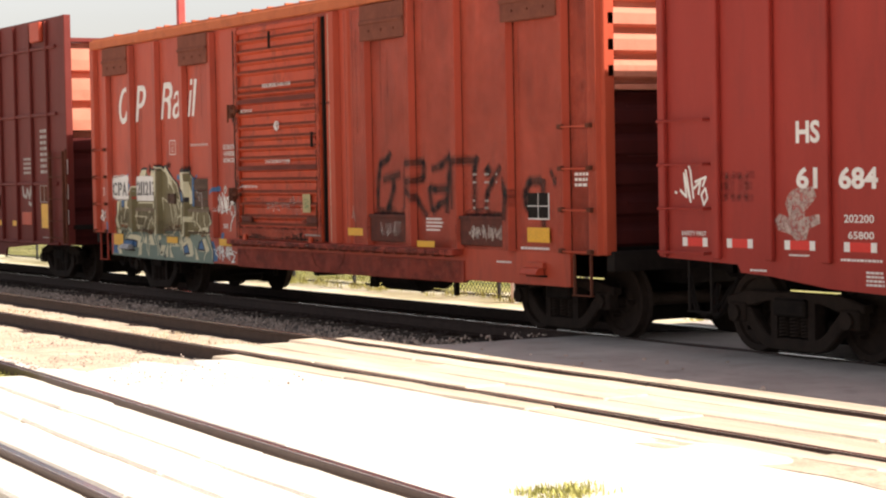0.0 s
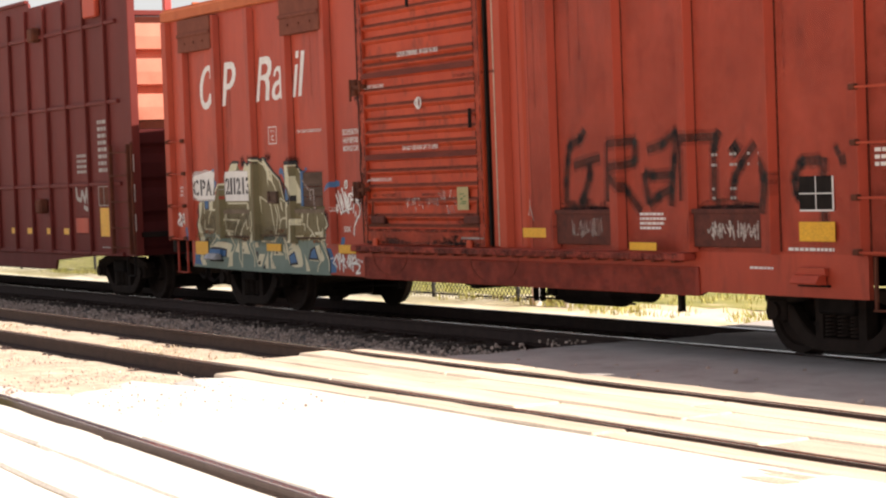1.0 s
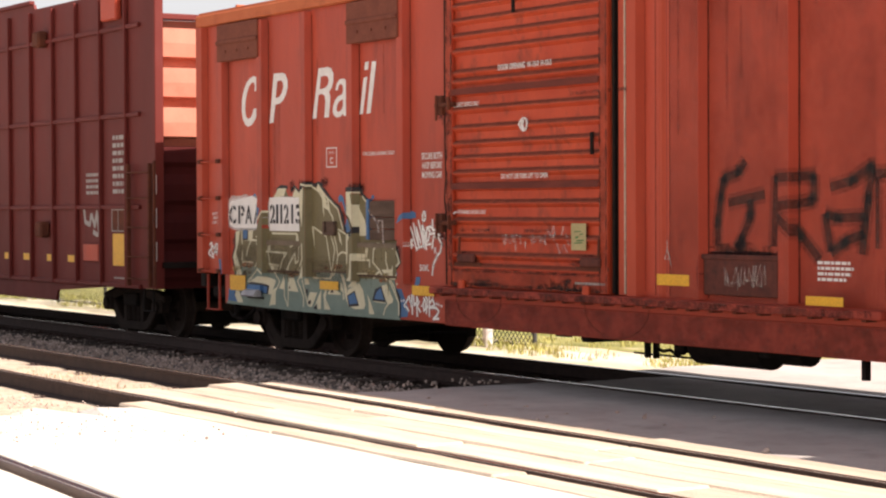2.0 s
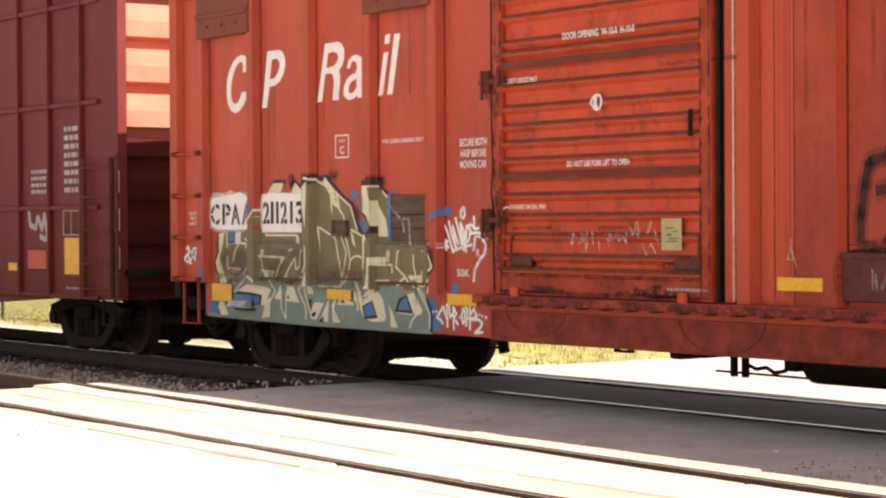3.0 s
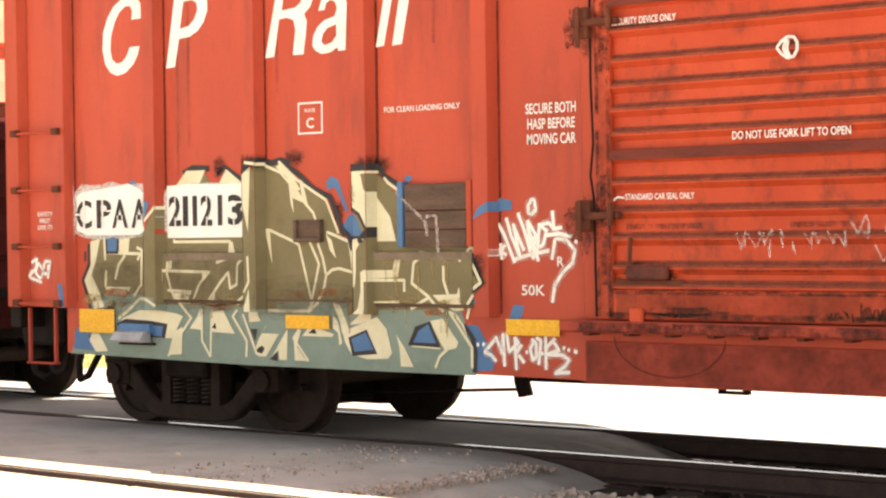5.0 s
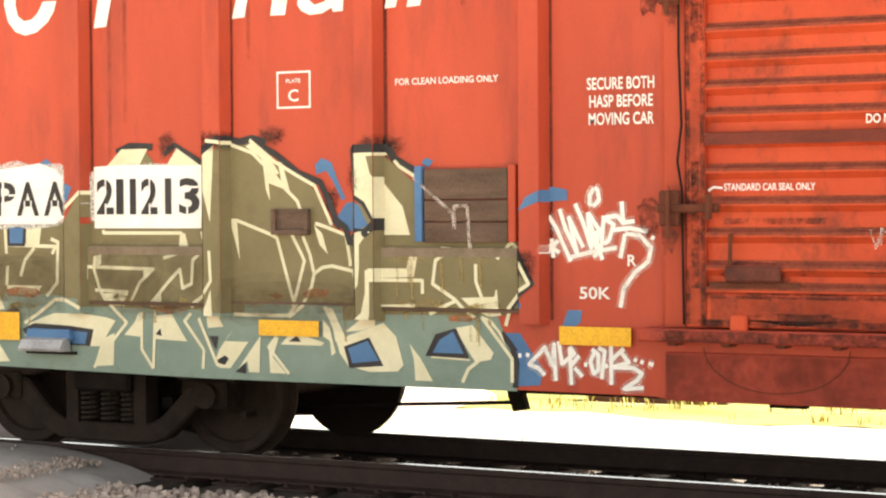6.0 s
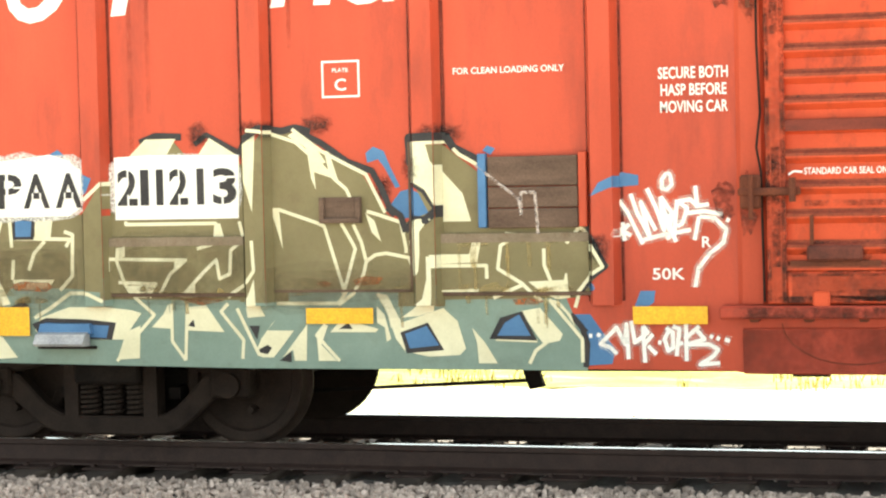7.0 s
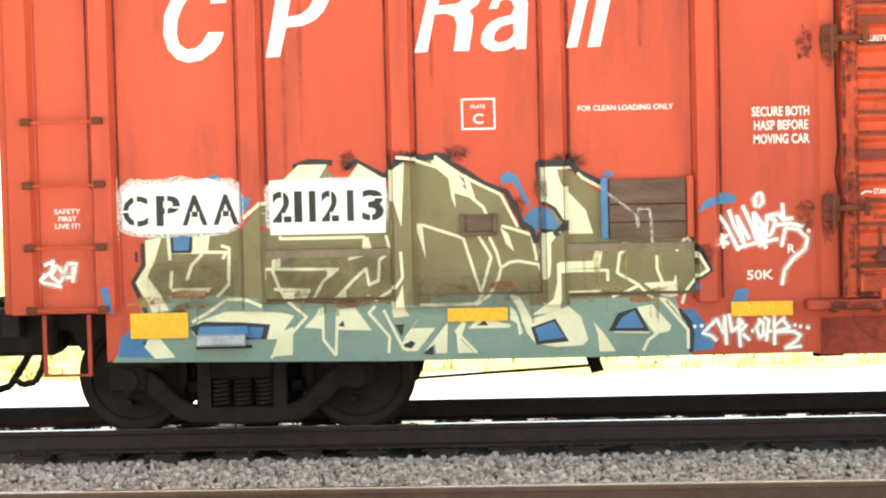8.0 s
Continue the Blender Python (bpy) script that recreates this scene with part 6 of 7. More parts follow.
    laid(stroke, 3.6, 0.024, [-1.49, 1.46, -1.43, 1.44, -1.44, 1.17, -1.53, 1.08])
    laid(stroke, 3.6, 0.024, [-1.72, 0.90, -1.61, 0.96, -1.46, 1.06, -1.30, 1.06, -1.19, 1.01])
    laid(stroke, 3.6, 0.024, [-1.31, 1.66, -1.18, 1.77])
    laid(stroke, 3.6, 0.024, [-1.86, 1.28, -1.87, 1.15])


graffiti_highlight_cream(sprayed("graffiti_highlight", CREAM, boxcar, ""))


def graffiti_outline_black(laid):
    laid(stroke, 3.2, 0.045, [-0.26, 1.93, -0.22, 2.01, -0.10, 2.09, 0.03, 2.07, 0.12, 2.09, 0.22, 2.06])
    laid(stroke, 3.2, 0.04, [0.09, 2.09, 0.29, 1.99, 0.46, 1.87, 0.62, 1.81, 0.68, 1.70, 0.73, 1.58, 0.80, 1.53, 0.83, 1.43])
    laid(stroke, 3.2, 0.05, [0.87, 1.84, 0.86, 2.01, 1.10, 2.01, 1.15, 1.94, 1.34, 1.84])
    laid(stroke, 3.2, 0.05, [0.88, 1.75, 0.98, 1.69, 1.06, 1.57, 0.98, 1.50, 0.87, 1.51])
    laid(stroke, 3.2, 0.045, [-0.94, 2.02, -0.83, 2.06, -0.65, 2.05])
    laid(stroke, 3.2, 0.035, [-0.56, 2.00, -0.48, 2.06, -0.24, 1.93])
    laid(stroke, 3.2, 0.035, [0.83, 1.43, 0.87, 1.50])
    laid(stroke, 3.2, 0.035, [1.86, 0.92, 1.93, 0.84, 1.96, 0.74, 1.95, 0.60])
    laid(stroke, 3.2, 0.03, [1.97, 1.46, 2.10, 1.21, 2.00, 1.14, 1.92, 1.04])
    laid(stroke, 3.2, 0.03, [0.76, 1.53, 0.71, 1.58])
    laid(stroke, 3.2, 0.03, [-2.07, 1.49, -2.07, 1.33, -2.15, 1.20, -2.05, 0.95])
    laid(stroke, 3.2, 0.03, [-2.08, 0.76, -1.98, 0.63])
    laid(stroke, 3.2, 0.02, [-2.12, 1.43, -2.12, 1.35])
    laid(patch, 3.9, [-0.22, 0.85, -0.15, 0.85, -0.17, 0.76])
    laid(patch, 3.9, [-0.16, 0.70, -0.10, 0.73, -0.07, 0.71, -0.10, 0.67, -0.15, 0.68])
    laid(patch, 3.9, [-0.02, 0.63, 0.06, 0.69, 0.06, 0.62])
    laid(patch, 3.9, [-0.64, 0.85, -0.60, 0.89, -0.59, 0.84])
    laid(patch, 3.9, [0.38, 0.83, 0.44, 0.87, 0.47, 0.83])
    laid(patch, 3.9, [0.78, 0.81, 0.96, 0.87, 1.06, 0.70, 0.82, 0.68])
    laid(patch, 3.9, [1.35, 0.77, 1.42, 0.90, 1.56, 0.94, 1.65, 0.76])
    laid(patch, 3.9, [1.90, 0.89, 1.93, 0.86, 1.97, 0.82, 1.94, 0.81])
    laid(patch, 3.9, [-1.86, 1.55, -1.69, 1.56, -1.71, 1.41, -1.86, 1.41])
    laid(patch, 3.9, [-1.74, 0.86, -1.64, 0.90, -1.34, 0.89, -1.14, 0.87, -1.17, 0.76, -1.67, 0.77])
    laid(patch, 3.9, [-1.90, 0.97, -1.80, 1.01, -1.76, 0.98, -1.84, 0.94])


graffiti_outline_black(sprayed("graffiti_outline", INK, boxcar, ""))


def white_panel_white(laid):
    laid(patch, 5.5, [-2.21, 1.87, -2.15, 1.90, -1.94, 1.92, -1.73, 1.94, -1.58, 1.96, -1.45, 1.92, -1.39, 1.87, -1.33, 1.85, -1.33, 1.63, -1.45, 1.56, -1.70, 1.56, -2.08, 1.56, -2.21, 1.60])
    laid(patch, 5.5, [-1.12, 1.93, -0.88, 1.94, -0.48, 1.93, -0.26, 1.93, -0.27, 1.53, -0.69, 1.53, -1.12, 1.53])


white_panel_white(sprayed("white_panel", SPRAYW, boxcar, "white sprayed patch behind the numerals"))


def halo(laid, x0, x1, z0, z1, layer, rings, step, seed):
    """Ever wider faint rings of paint round a patch, with a wavering edge."""
    rnd = random.Random(seed)
    wave = [rnd.uniform(0.5, 1.5) for k in range(28)]
    for r in range(rings):
        pts = []
        for k in range(28):
            a = k * 2 * math.pi / 28
            c, s = math.cos(a), math.sin(a)
            f = 1 / max(abs(c), abs(s)) ** 0.8
            g = step * (r - 1) * wave[k]
            pts += [(x0 + x1) / 2 + ((x1 - x0) / 2 * f + g) * c, (z0 + z1) / 2 + ((z1 - z0) / 2 * f + g) * s]
        laid(patch, layer + 0.05 * r, pts)


def overspray_mist(laid):
    halo(laid, -2.22, -1.33, 1.56, 1.94, 4.9, 4, 0.017, 3)
    halo(laid, -1.17, -0.25, 1.55, 1.93, 4.9, 3, 0.013, 4)
    for k in range(2):
        laid(stroke, 4.9 + 0.05 * k, 0.012 + 0.01 * k, [-2.25, 1.98 - 0.12 * k, -2.25, 1.52 + 0.1 * k])


sprayed_film("overspray", HALO, boxcar, overspray_mist)


def dark_smudges(laid):
    """Black spray dust round the outline's tips."""
    for k, (x, z, w, hh) in enumerate(((0.26, 2.10, 0.07, 0.03), (-0.54, 2.06, 0.04, 0.05), (1.08, 2.03, 0.10, 0.03), (2.05, 1.32, 0.04, 0.06), (-0.14, 2.08, 0.08, 0.03), (0.69, 1.70, 0.03, 0.05), (0.88, 1.83, 0.03, 0.05))):
        halo(laid, x - w, x + w, z - hh, z + hh, 3.0, 4, 0.016, 20 + k)


sprayed_film("overspray", MISTK, boxcar, dark_smudges)


def board_dust(laid):
    """Black spray dust round the routing boards."""
    halo(laid, 7.15, 8.22, 1.02, 1.42, 1.2, 2, 0.04, 41)
    halo(laid, 9.48, 10.56, 1.02, 1.42, 1.2, 2, 0.04, 42)


sprayed_film("overspray", MISTK, boxcar, board_dust)


def rust_bleed(laid):
    """Orange rust along the plates' lower lips."""
    for pts in ((-1.87, 1.12, -1.80, 1.14, -1.61, 1.13, -1.58, 1.10, -1.63, 1.07, -1.86, 1.08), (0.48, 1.13, 0.55, 1.16, 0.68, 1.15, 0.65, 1.11, 0.50, 1.10), (0.23, 1.12, 0.29, 1.13, 0.35, 1.11, 0.29, 1.09), (1.50, 1.01, 1.61, 1.02, 1.71, 1.00, 1.64, 0.98, 1.52, 0.98), (-0.70, 1.02, -0.54, 1.03, -0.38, 1.01, -0.54, 0.98)):
        laid(patch, 6.0, list(pts))


sprayed_film("rust_bleed", BLEED, boxcar, rust_bleed)


def dirt_wash(laid):
    """Brown dirt over the lower half of the painted wall."""
    halo(laid, -2.05, -1.4, 0.95, 1.35, 6.4, 3, 0.05, 31)
    halo(laid, -1.1, -0.25, 0.98, 1.42, 6.4, 3, 0.04, 32)
    halo(laid, -0.05, 0.85, 0.95, 1.2, 6.4, 3, 0.05, 33)


sprayed_film("dirt_wash", WASH, boxcar, dirt_wash)


def overspray_tagmist(laid):
    laid(stroke, 0.5, 0.06, [2.15, 1.38, 2.23, 1.46])
    laid(stroke, 0.5, 0.06, [2.15, 1.44, 2.24, 1.39])
    laid(stroke, 0.5, 0.06, [2.19, 1.47, 2.20, 1.36])
    laid(stroke, 0.5, 0.06, [2.17, 1.60, 2.22, 1.53, 2.31, 1.34])
    laid(stroke, 0.5, 0.06, [2.24, 1.64, 2.28, 1.52, 2.35, 1.39, 2.30, 1.59, 2.39, 1.42])
    laid(stroke, 0.5, 0.06, [2.34, 1.67, 2.39, 1.56, 2.44, 1.42, 2.42, 1.62])
    laid(stroke, 0.5, 0.06, [2.42, 1.62, 2.49, 1.52, 2.47, 1.42, 2.45, 1.49, 2.52, 1.53])
    laid(stroke, 0.5, 0.06, [2.42, 1.59, 2.47, 1.46, 2.51, 1.35])
    laid(stroke, 0.5, 0.06, [2.52, 1.60, 2.50, 1.39])
    laid(stroke, 0.5, 0.06, [2.52, 1.59, 2.58, 1.55, 2.55, 1.46, 2.52, 1.44])
    laid(stroke, 0.5, 0.06, [2.63, 1.68, 2.64, 1.56, 2.60, 1.60, 2.53, 1.59])
    laid(stroke, 0.5, 0.06, [2.63, 1.56, 2.71, 1.57])
    laid(stroke, 0.5, 0.06, [2.58, 1.52, 2.68, 1.53, 2.79, 1.51])
    laid(stroke, 0.5, 0.06, [2.30, 1.36, 2.42, 1.39, 2.60, 1.42])
    laid(stroke, 0.5, 0.06, [2.45, 1.37, 2.50, 1.39])
    laid(stroke, 0.5, 0.06, [2.65, 1.50, 2.62, 1.36])
    laid(stroke, 0.5, 0.06, [2.65, 1.50, 2.74, 1.49, 2.81, 1.42, 2.79, 1.34, 2.71, 1.28, 2.64, 1.19, 2.62, 1.08])
    laid(stroke, 0.5, 0.06, [2.81, 1.48, 2.83, 1.47])
    laid(stroke, 0.5, 0.06, [2.46, 1.76, 2.43, 1.72, 2.43, 1.67, 2.46, 1.66, 2.49, 1.69, 2.48, 1.75, 2.46, 1.76])
    laid(stroke, 0.5, 0.06, [2.14, 0.68, 2.10, 0.72, 2.04, 0.74, 2.14, 0.84, 2.19, 0.74, 2.20, 0.86, 2.21, 0.65])
    laid(stroke, 0.5, 0.06, [2.23, 0.88, 2.25, 0.75, 2.33, 0.81, 2.30, 0.85])
    laid(stroke, 0.5, 0.06, [2.30, 0.85, 2.31, 0.63])
    laid(stroke, 0.5, 0.06, [2.33, 0.73, 2.38, 0.68])
    laid(stroke, 0.5, 0.06, [2.30, 0.73, 2.36, 0.80])
    laid(stroke, 0.5, 0.06, [2.39, 0.75, 2.41, 0.75])
    laid(stroke, 0.5, 0.06, [2.46, 0.83, 2.43, 0.77, 2.45, 0.70, 2.48, 0.72, 2.48, 0.81, 2.44, 0.84])
    laid(stroke, 0.5, 0.06, [2.48, 0.85, 2.52, 0.83, 2.50, 0.67])
    laid(stroke, 0.5, 0.06, [2.54, 0.75, 2.51, 0.74])
    laid(stroke, 0.5, 0.06, [2.56, 0.86, 2.56, 0.64])
    laid(stroke, 0.5, 0.06, [2.62, 0.83, 2.67, 0.77, 2.57, 0.74, 2.70, 0.74, 2.75, 0.71, 2.72, 0.67, 2.64, 0.62, 2.76, 0.63])
    laid(stroke, 0.5, 0.06, [2.55, 0.77, 2.64, 0.85])
    laid(stroke, 0.5, 0.06, [2.70, 0.79, 2.72, 0.78])
    laid(stroke, 0.5, 0.06, [2.74, 0.78, 2.76, 0.77])
    laid(stroke, 0.5, 0.06, [2.79, 0.77, 2.82, 0.76])
    laid(stroke, 0.5, 0.06, [1.97, 0.79, 1.99, 0.79])
    laid(stroke, 0.5, 0.06, [2.02, 0.80, 2.04, 0.79])
    laid(stroke, 0.5, 0.06, [-2.81, 1.34, -2.74, 1.37, -2.75, 1.30, -2.84, 1.23, -2.80, 1.28])
    laid(stroke, 0.5, 0.06, [-2.72, 1.34, -2.76, 1.26, -2.70, 1.21, -2.66, 1.26, -2.68, 1.30, -2.72, 1.34])
    laid(stroke, 0.5, 0.06, [-2.64, 1.34, -2.67, 1.25, -2.60, 1.25, -2.59, 1.33])
    laid(stroke, 0.5, 0.06, [-2.64, 1.35, -2.57, 1.35, -2.60, 1.21])
    laid(stroke, 0.5, 0.06, [-2.84, 1.22, -2.68, 1.18])


sprayed_film("overspray", MISTW, boxcar, overspray_tagmist)


def overspray_darkmist(laid):
    laid(stroke, 0.5, 0.15, [7.72, 2.19, 7.63, 2.09, 7.43, 2.04, 7.39, 1.88, 7.35, 1.67, 7.35, 1.46])
    laid(stroke, 0.5, 0.15, [7.49, 1.83, 7.97, 1.90])
    laid(stroke, 0.5, 0.15, [7.77, 1.85, 7.79, 1.72, 7.66, 1.51, 7.61, 1.43])
    laid(stroke, 0.5, 0.15, [8.09, 2.03, 8.60, 2.05])
    laid(stroke, 0.5, 0.15, [8.12, 2.05, 8.08, 1.46])
    laid(stroke, 0.5, 0.15, [8.58, 2.06, 8.57, 1.84, 8.14, 1.79])
    laid(stroke, 0.5, 0.15, [8.16, 1.74, 8.42, 1.56, 8.65, 1.36])
    laid(stroke, 0.5, 0.15, [8.77, 1.95, 9.03, 2.00, 9.26, 2.12, 9.21, 1.85, 9.14, 1.41])
    laid(stroke, 0.5, 0.15, [8.71, 1.74, 8.86, 1.70, 9.21, 1.71])
    laid(stroke, 0.5, 0.15, [8.71, 1.74, 8.78, 1.43])
    laid(stroke, 0.5, 0.15, [8.78, 1.41, 8.94, 1.51, 9.17, 1.58])
    laid(stroke, 0.5, 0.15, [9.26, 2.05, 9.88, 2.05])
    laid(stroke, 0.5, 0.15, [9.38, 2.02, 9.38, 1.46])
    laid(stroke, 0.5, 0.15, [9.92, 2.10, 9.82, 1.94, 9.81, 1.46])
    laid(stroke, 0.5, 0.15, [10.07, 1.96, 10.15, 1.86])
    laid(stroke, 0.5, 0.15, [10.11, 1.99, 10.20, 1.89])
    laid(stroke, 0.5, 0.15, [10.07, 1.46, 10.11, 1.65, 10.22, 1.79, 10.43, 1.97])
    laid(stroke, 0.5, 0.15, [10.53, 1.84, 10.65, 1.65, 10.59, 1.34])
    laid(stroke, 0.5, 0.15, [11.32, 1.80, 11.05, 1.79, 10.96, 1.65, 10.99, 1.50, 11.07, 1.46])
    laid(stroke, 0.5, 0.15, [11.36, 1.82, 11.33, 1.54, 11.35, 1.19])
    laid(stroke, 0.5, 0.15, [11.50, 1.86, 11.56, 1.89])
    laid(stroke, 0.5, 0.15, [11.55, 1.78, 11.64, 1.80])


sprayed_film("overspray", MISTK, boxcar, overspray_darkmist)


def white_tag_tag(laid):
    laid(stroke, 0.9, 0.024, [2.15, 1.38, 2.23, 1.46])
    laid(stroke, 0.9, 0.024, [2.15, 1.44, 2.24, 1.39])
    laid(stroke, 0.9, 0.024, [2.19, 1.47, 2.20, 1.36])
    laid(stroke, 0.9, 0.024, [2.17, 1.60, 2.22, 1.53, 2.31, 1.34])
    laid(stroke, 0.9, 0.024, [2.24, 1.64, 2.28, 1.52, 2.35, 1.39, 2.30, 1.59, 2.39, 1.42])
    laid(stroke, 0.9, 0.024, [2.34, 1.67, 2.39, 1.56, 2.44, 1.42, 2.42, 1.62])
    laid(stroke, 0.9, 0.024, [2.42, 1.62, 2.49, 1.52, 2.47, 1.42, 2.45, 1.49, 2.52, 1.53])
    laid(stroke, 0.9, 0.024, [2.42, 1.59, 2.47, 1.46, 2.51, 1.35])
    laid(stroke, 0.9, 0.024, [2.52, 1.60, 2.50, 1.39])
    laid(stroke, 0.9, 0.024, [2.52, 1.59, 2.58, 1.55, 2.55, 1.46, 2.52, 1.44])
    laid(stroke, 0.9, 0.024, [2.63, 1.68, 2.64, 1.56, 2.60, 1.60, 2.53, 1.59])
    laid(stroke, 0.9, 0.024, [2.63, 1.56, 2.71, 1.57])
    laid(stroke, 0.9, 0.024, [2.58, 1.52, 2.68, 1.53, 2.79, 1.51])
    laid(stroke, 0.9, 0.024, [2.30, 1.36, 2.42, 1.39, 2.60, 1.42])
    laid(stroke, 0.9, 0.024, [2.45, 1.37, 2.50, 1.39])
    laid(stroke, 0.9, 0.024, [2.65, 1.50, 2.62, 1.36])
    laid(stroke, 0.9, 0.024, [2.65, 1.50, 2.74, 1.49, 2.81, 1.42, 2.79, 1.34, 2.71, 1.28, 2.64, 1.19, 2.62, 1.08])
    laid(stroke, 0.9, 0.024, [2.81, 1.48, 2.83, 1.47])
    laid(stroke, 0.9, 0.024, [2.46, 1.76, 2.43, 1.72, 2.43, 1.67, 2.46, 1.66, 2.49, 1.69, 2.48, 1.75, 2.46, 1.76])
    laid(stroke, 0.9, 0.024, [2.14, 0.68, 2.10, 0.72, 2.04, 0.74, 2.14, 0.84, 2.19, 0.74, 2.20, 0.86, 2.21, 0.65])
    laid(stroke, 0.9, 0.024, [2.23, 0.88, 2.25, 0.75, 2.33, 0.81, 2.30, 0.85])
    laid(stroke, 0.9, 0.024, [2.30, 0.85, 2.31, 0.63])
    laid(stroke, 0.9, 0.024, [2.33, 0.73, 2.38, 0.68])
    laid(stroke, 0.9, 0.024, [2.30, 0.73, 2.36, 0.80])
    laid(stroke, 0.9, 0.024, [2.39, 0.75, 2.41, 0.75])
    laid(stroke, 0.9, 0.024, [2.46, 0.83, 2.43, 0.77, 2.45, 0.70, 2.48, 0.72, 2.48, 0.81, 2.44, 0.84])
    laid(stroke, 0.9, 0.024, [2.48, 0.85, 2.52, 0.83, 2.50, 0.67])
    laid(stroke, 0.9, 0.024, [2.54, 0.75, 2.51, 0.74])
    laid(stroke, 0.9, 0.024, [2.56, 0.86, 2.56, 0.64])
    laid(stroke, 0.9, 0.024, [2.62, 0.83, 2.67, 0.77, 2.57, 0.74, 2.70, 0.74, 2.75, 0.71, 2.72, 0.67, 2.64, 0.62, 2.76, 0.63])
    laid(stroke, 0.9, 0.024, [2.55, 0.77, 2.64, 0.85])
    laid(stroke, 0.9, 0.024, [2.70, 0.79, 2.72, 0.78])
    laid(stroke, 0.9, 0.024, [2.74, 0.78, 2.76, 0.77])
    laid(stroke, 0.9, 0.024, [2.79, 0.77, 2.82, 0.76])
    laid(stroke, 0.9, 0.024, [1.97, 0.79, 1.99, 0.79])
    laid(stroke, 0.9, 0.024, [2.02, 0.80, 2.04, 0.79])
    laid(stroke, 0.9, 0.024, [-2.81, 1.34, -2.74, 1.37, -2.75, 1.30, -2.84, 1.23, -2.80, 1.28])
    laid(stroke, 0.9, 0.024, [-2.72, 1.34, -2.76, 1.26, -2.70, 1.21, -2.66, 1.26, -2.68, 1.30, -2.72, 1.34])
    laid(stroke, 0.9, 0.024, [-2.64, 1.34, -2.67, 1.25, -2.60, 1.25, -2.59, 1.33])
    laid(stroke, 0.9, 0.024, [-2.64, 1.35, -2.57, 1.35, -2.60, 1.21])
    laid(stroke, 0.9, 0.024, [-2.84, 1.22, -2.68, 1.18])


white_tag_tag(sprayed("white_tag", SPRAYW, boxcar, "white sprayed tags"))


def dark_tag_dark(laid):
    laid(stroke, 0.9, 0.075, [7.72, 2.19, 7.63, 2.09, 7.43, 2.04, 7.39, 1.88, 7.35, 1.67, 7.35, 1.46])
    laid(stroke, 0.9, 0.075, [7.49, 1.83, 7.97, 1.90])
    laid(stroke, 0.9, 0.075, [7.77, 1.85, 7.79, 1.72, 7.66, 1.51, 7.61, 1.43])
    laid(stroke, 0.9, 0.075, [8.09, 2.03, 8.60, 2.05])
    laid(stroke, 0.9, 0.075, [8.12, 2.05, 8.08, 1.46])
    laid(stroke, 0.9, 0.075, [8.58, 2.06, 8.57, 1.84, 8.14, 1.79])
    laid(stroke, 0.9, 0.075, [8.16, 1.74, 8.42, 1.56, 8.65, 1.36])
    laid(stroke, 0.9, 0.075, [8.77, 1.95, 9.03, 2.00, 9.26, 2.12, 9.21, 1.85, 9.14, 1.41])
    laid(stroke, 0.9, 0.075, [8.71, 1.74, 8.86, 1.70, 9.21, 1.71])
    laid(stroke, 0.9, 0.075, [8.71, 1.74, 8.78, 1.43])
    laid(stroke, 0.9, 0.075, [8.78, 1.41, 8.94, 1.51, 9.17, 1.58])
    laid(stroke, 0.9, 0.075, [9.26, 2.05, 9.88, 2.05])
    laid(stroke, 0.9, 0.075, [9.38, 2.02, 9.38, 1.46])
    laid(stroke, 0.9, 0.075, [9.92, 2.10, 9.82, 1.94, 9.81, 1.46])
    laid(stroke, 0.9, 0.075, [10.07, 1.96, 10.15, 1.86])
    laid(stroke, 0.9, 0.075, [10.11, 1.99, 10.20, 1.89])
    laid(stroke, 0.9, 0.075, [10.07, 1.46, 10.11, 1.65, 10.22, 1.79, 10.43, 1.97])
    laid(stroke, 0.9, 0.085, [10.53, 1.84, 10.65, 1.65, 10.59, 1.34])
    laid(stroke, 0.9, 0.085, [11.32, 1.80, 11.05, 1.79, 10.96, 1.65, 10.99, 1.50, 11.07, 1.46])
    laid(stroke, 0.9, 0.085, [11.36, 1.82, 11.33, 1.54, 11.35, 1.19])
    laid(stroke, 0.9, 0.085, [11.50, 1.86, 11.56, 1.89])
    laid(stroke, 0.9, 0.085, [11.55, 1.78, 11.64, 1.80])


dark_tag_dark(sprayed("dark_tag", FADED, boxcar, "faded black sprayed letters"))


def white_tag_redtag(laid):
    laid(stroke, 0.5, 0.028, [13.87, 1.67, 13.91, 1.66])
    laid(stroke, 0.5, 0.028, [13.96, 1.69, 14.07, 1.62, 14.03, 1.86, 14.14, 1.57, 14.06, 1.90])
    laid(stroke, 0.5, 0.028, [14.14, 1.90, 14.19, 1.60])
    laid(stroke, 0.5, 0.028, [14.11, 1.95, 14.13, 1.90])
    laid(stroke, 0.5, 0.028, [14.19, 1.70, 14.31, 1.78, 14.27, 1.64])
    laid(stroke, 0.5, 0.028, [14.21, 1.77, 14.40, 1.82, 14.34, 1.72])
    laid(stroke, 0.5, 0.028, [14.39, 1.71, 14.32, 1.64, 14.36, 1.54, 14.42, 1.61, 14.39, 1.71])


white_tag_redtag(sprayed("white_tag", SPRAYW, red_car, ""))


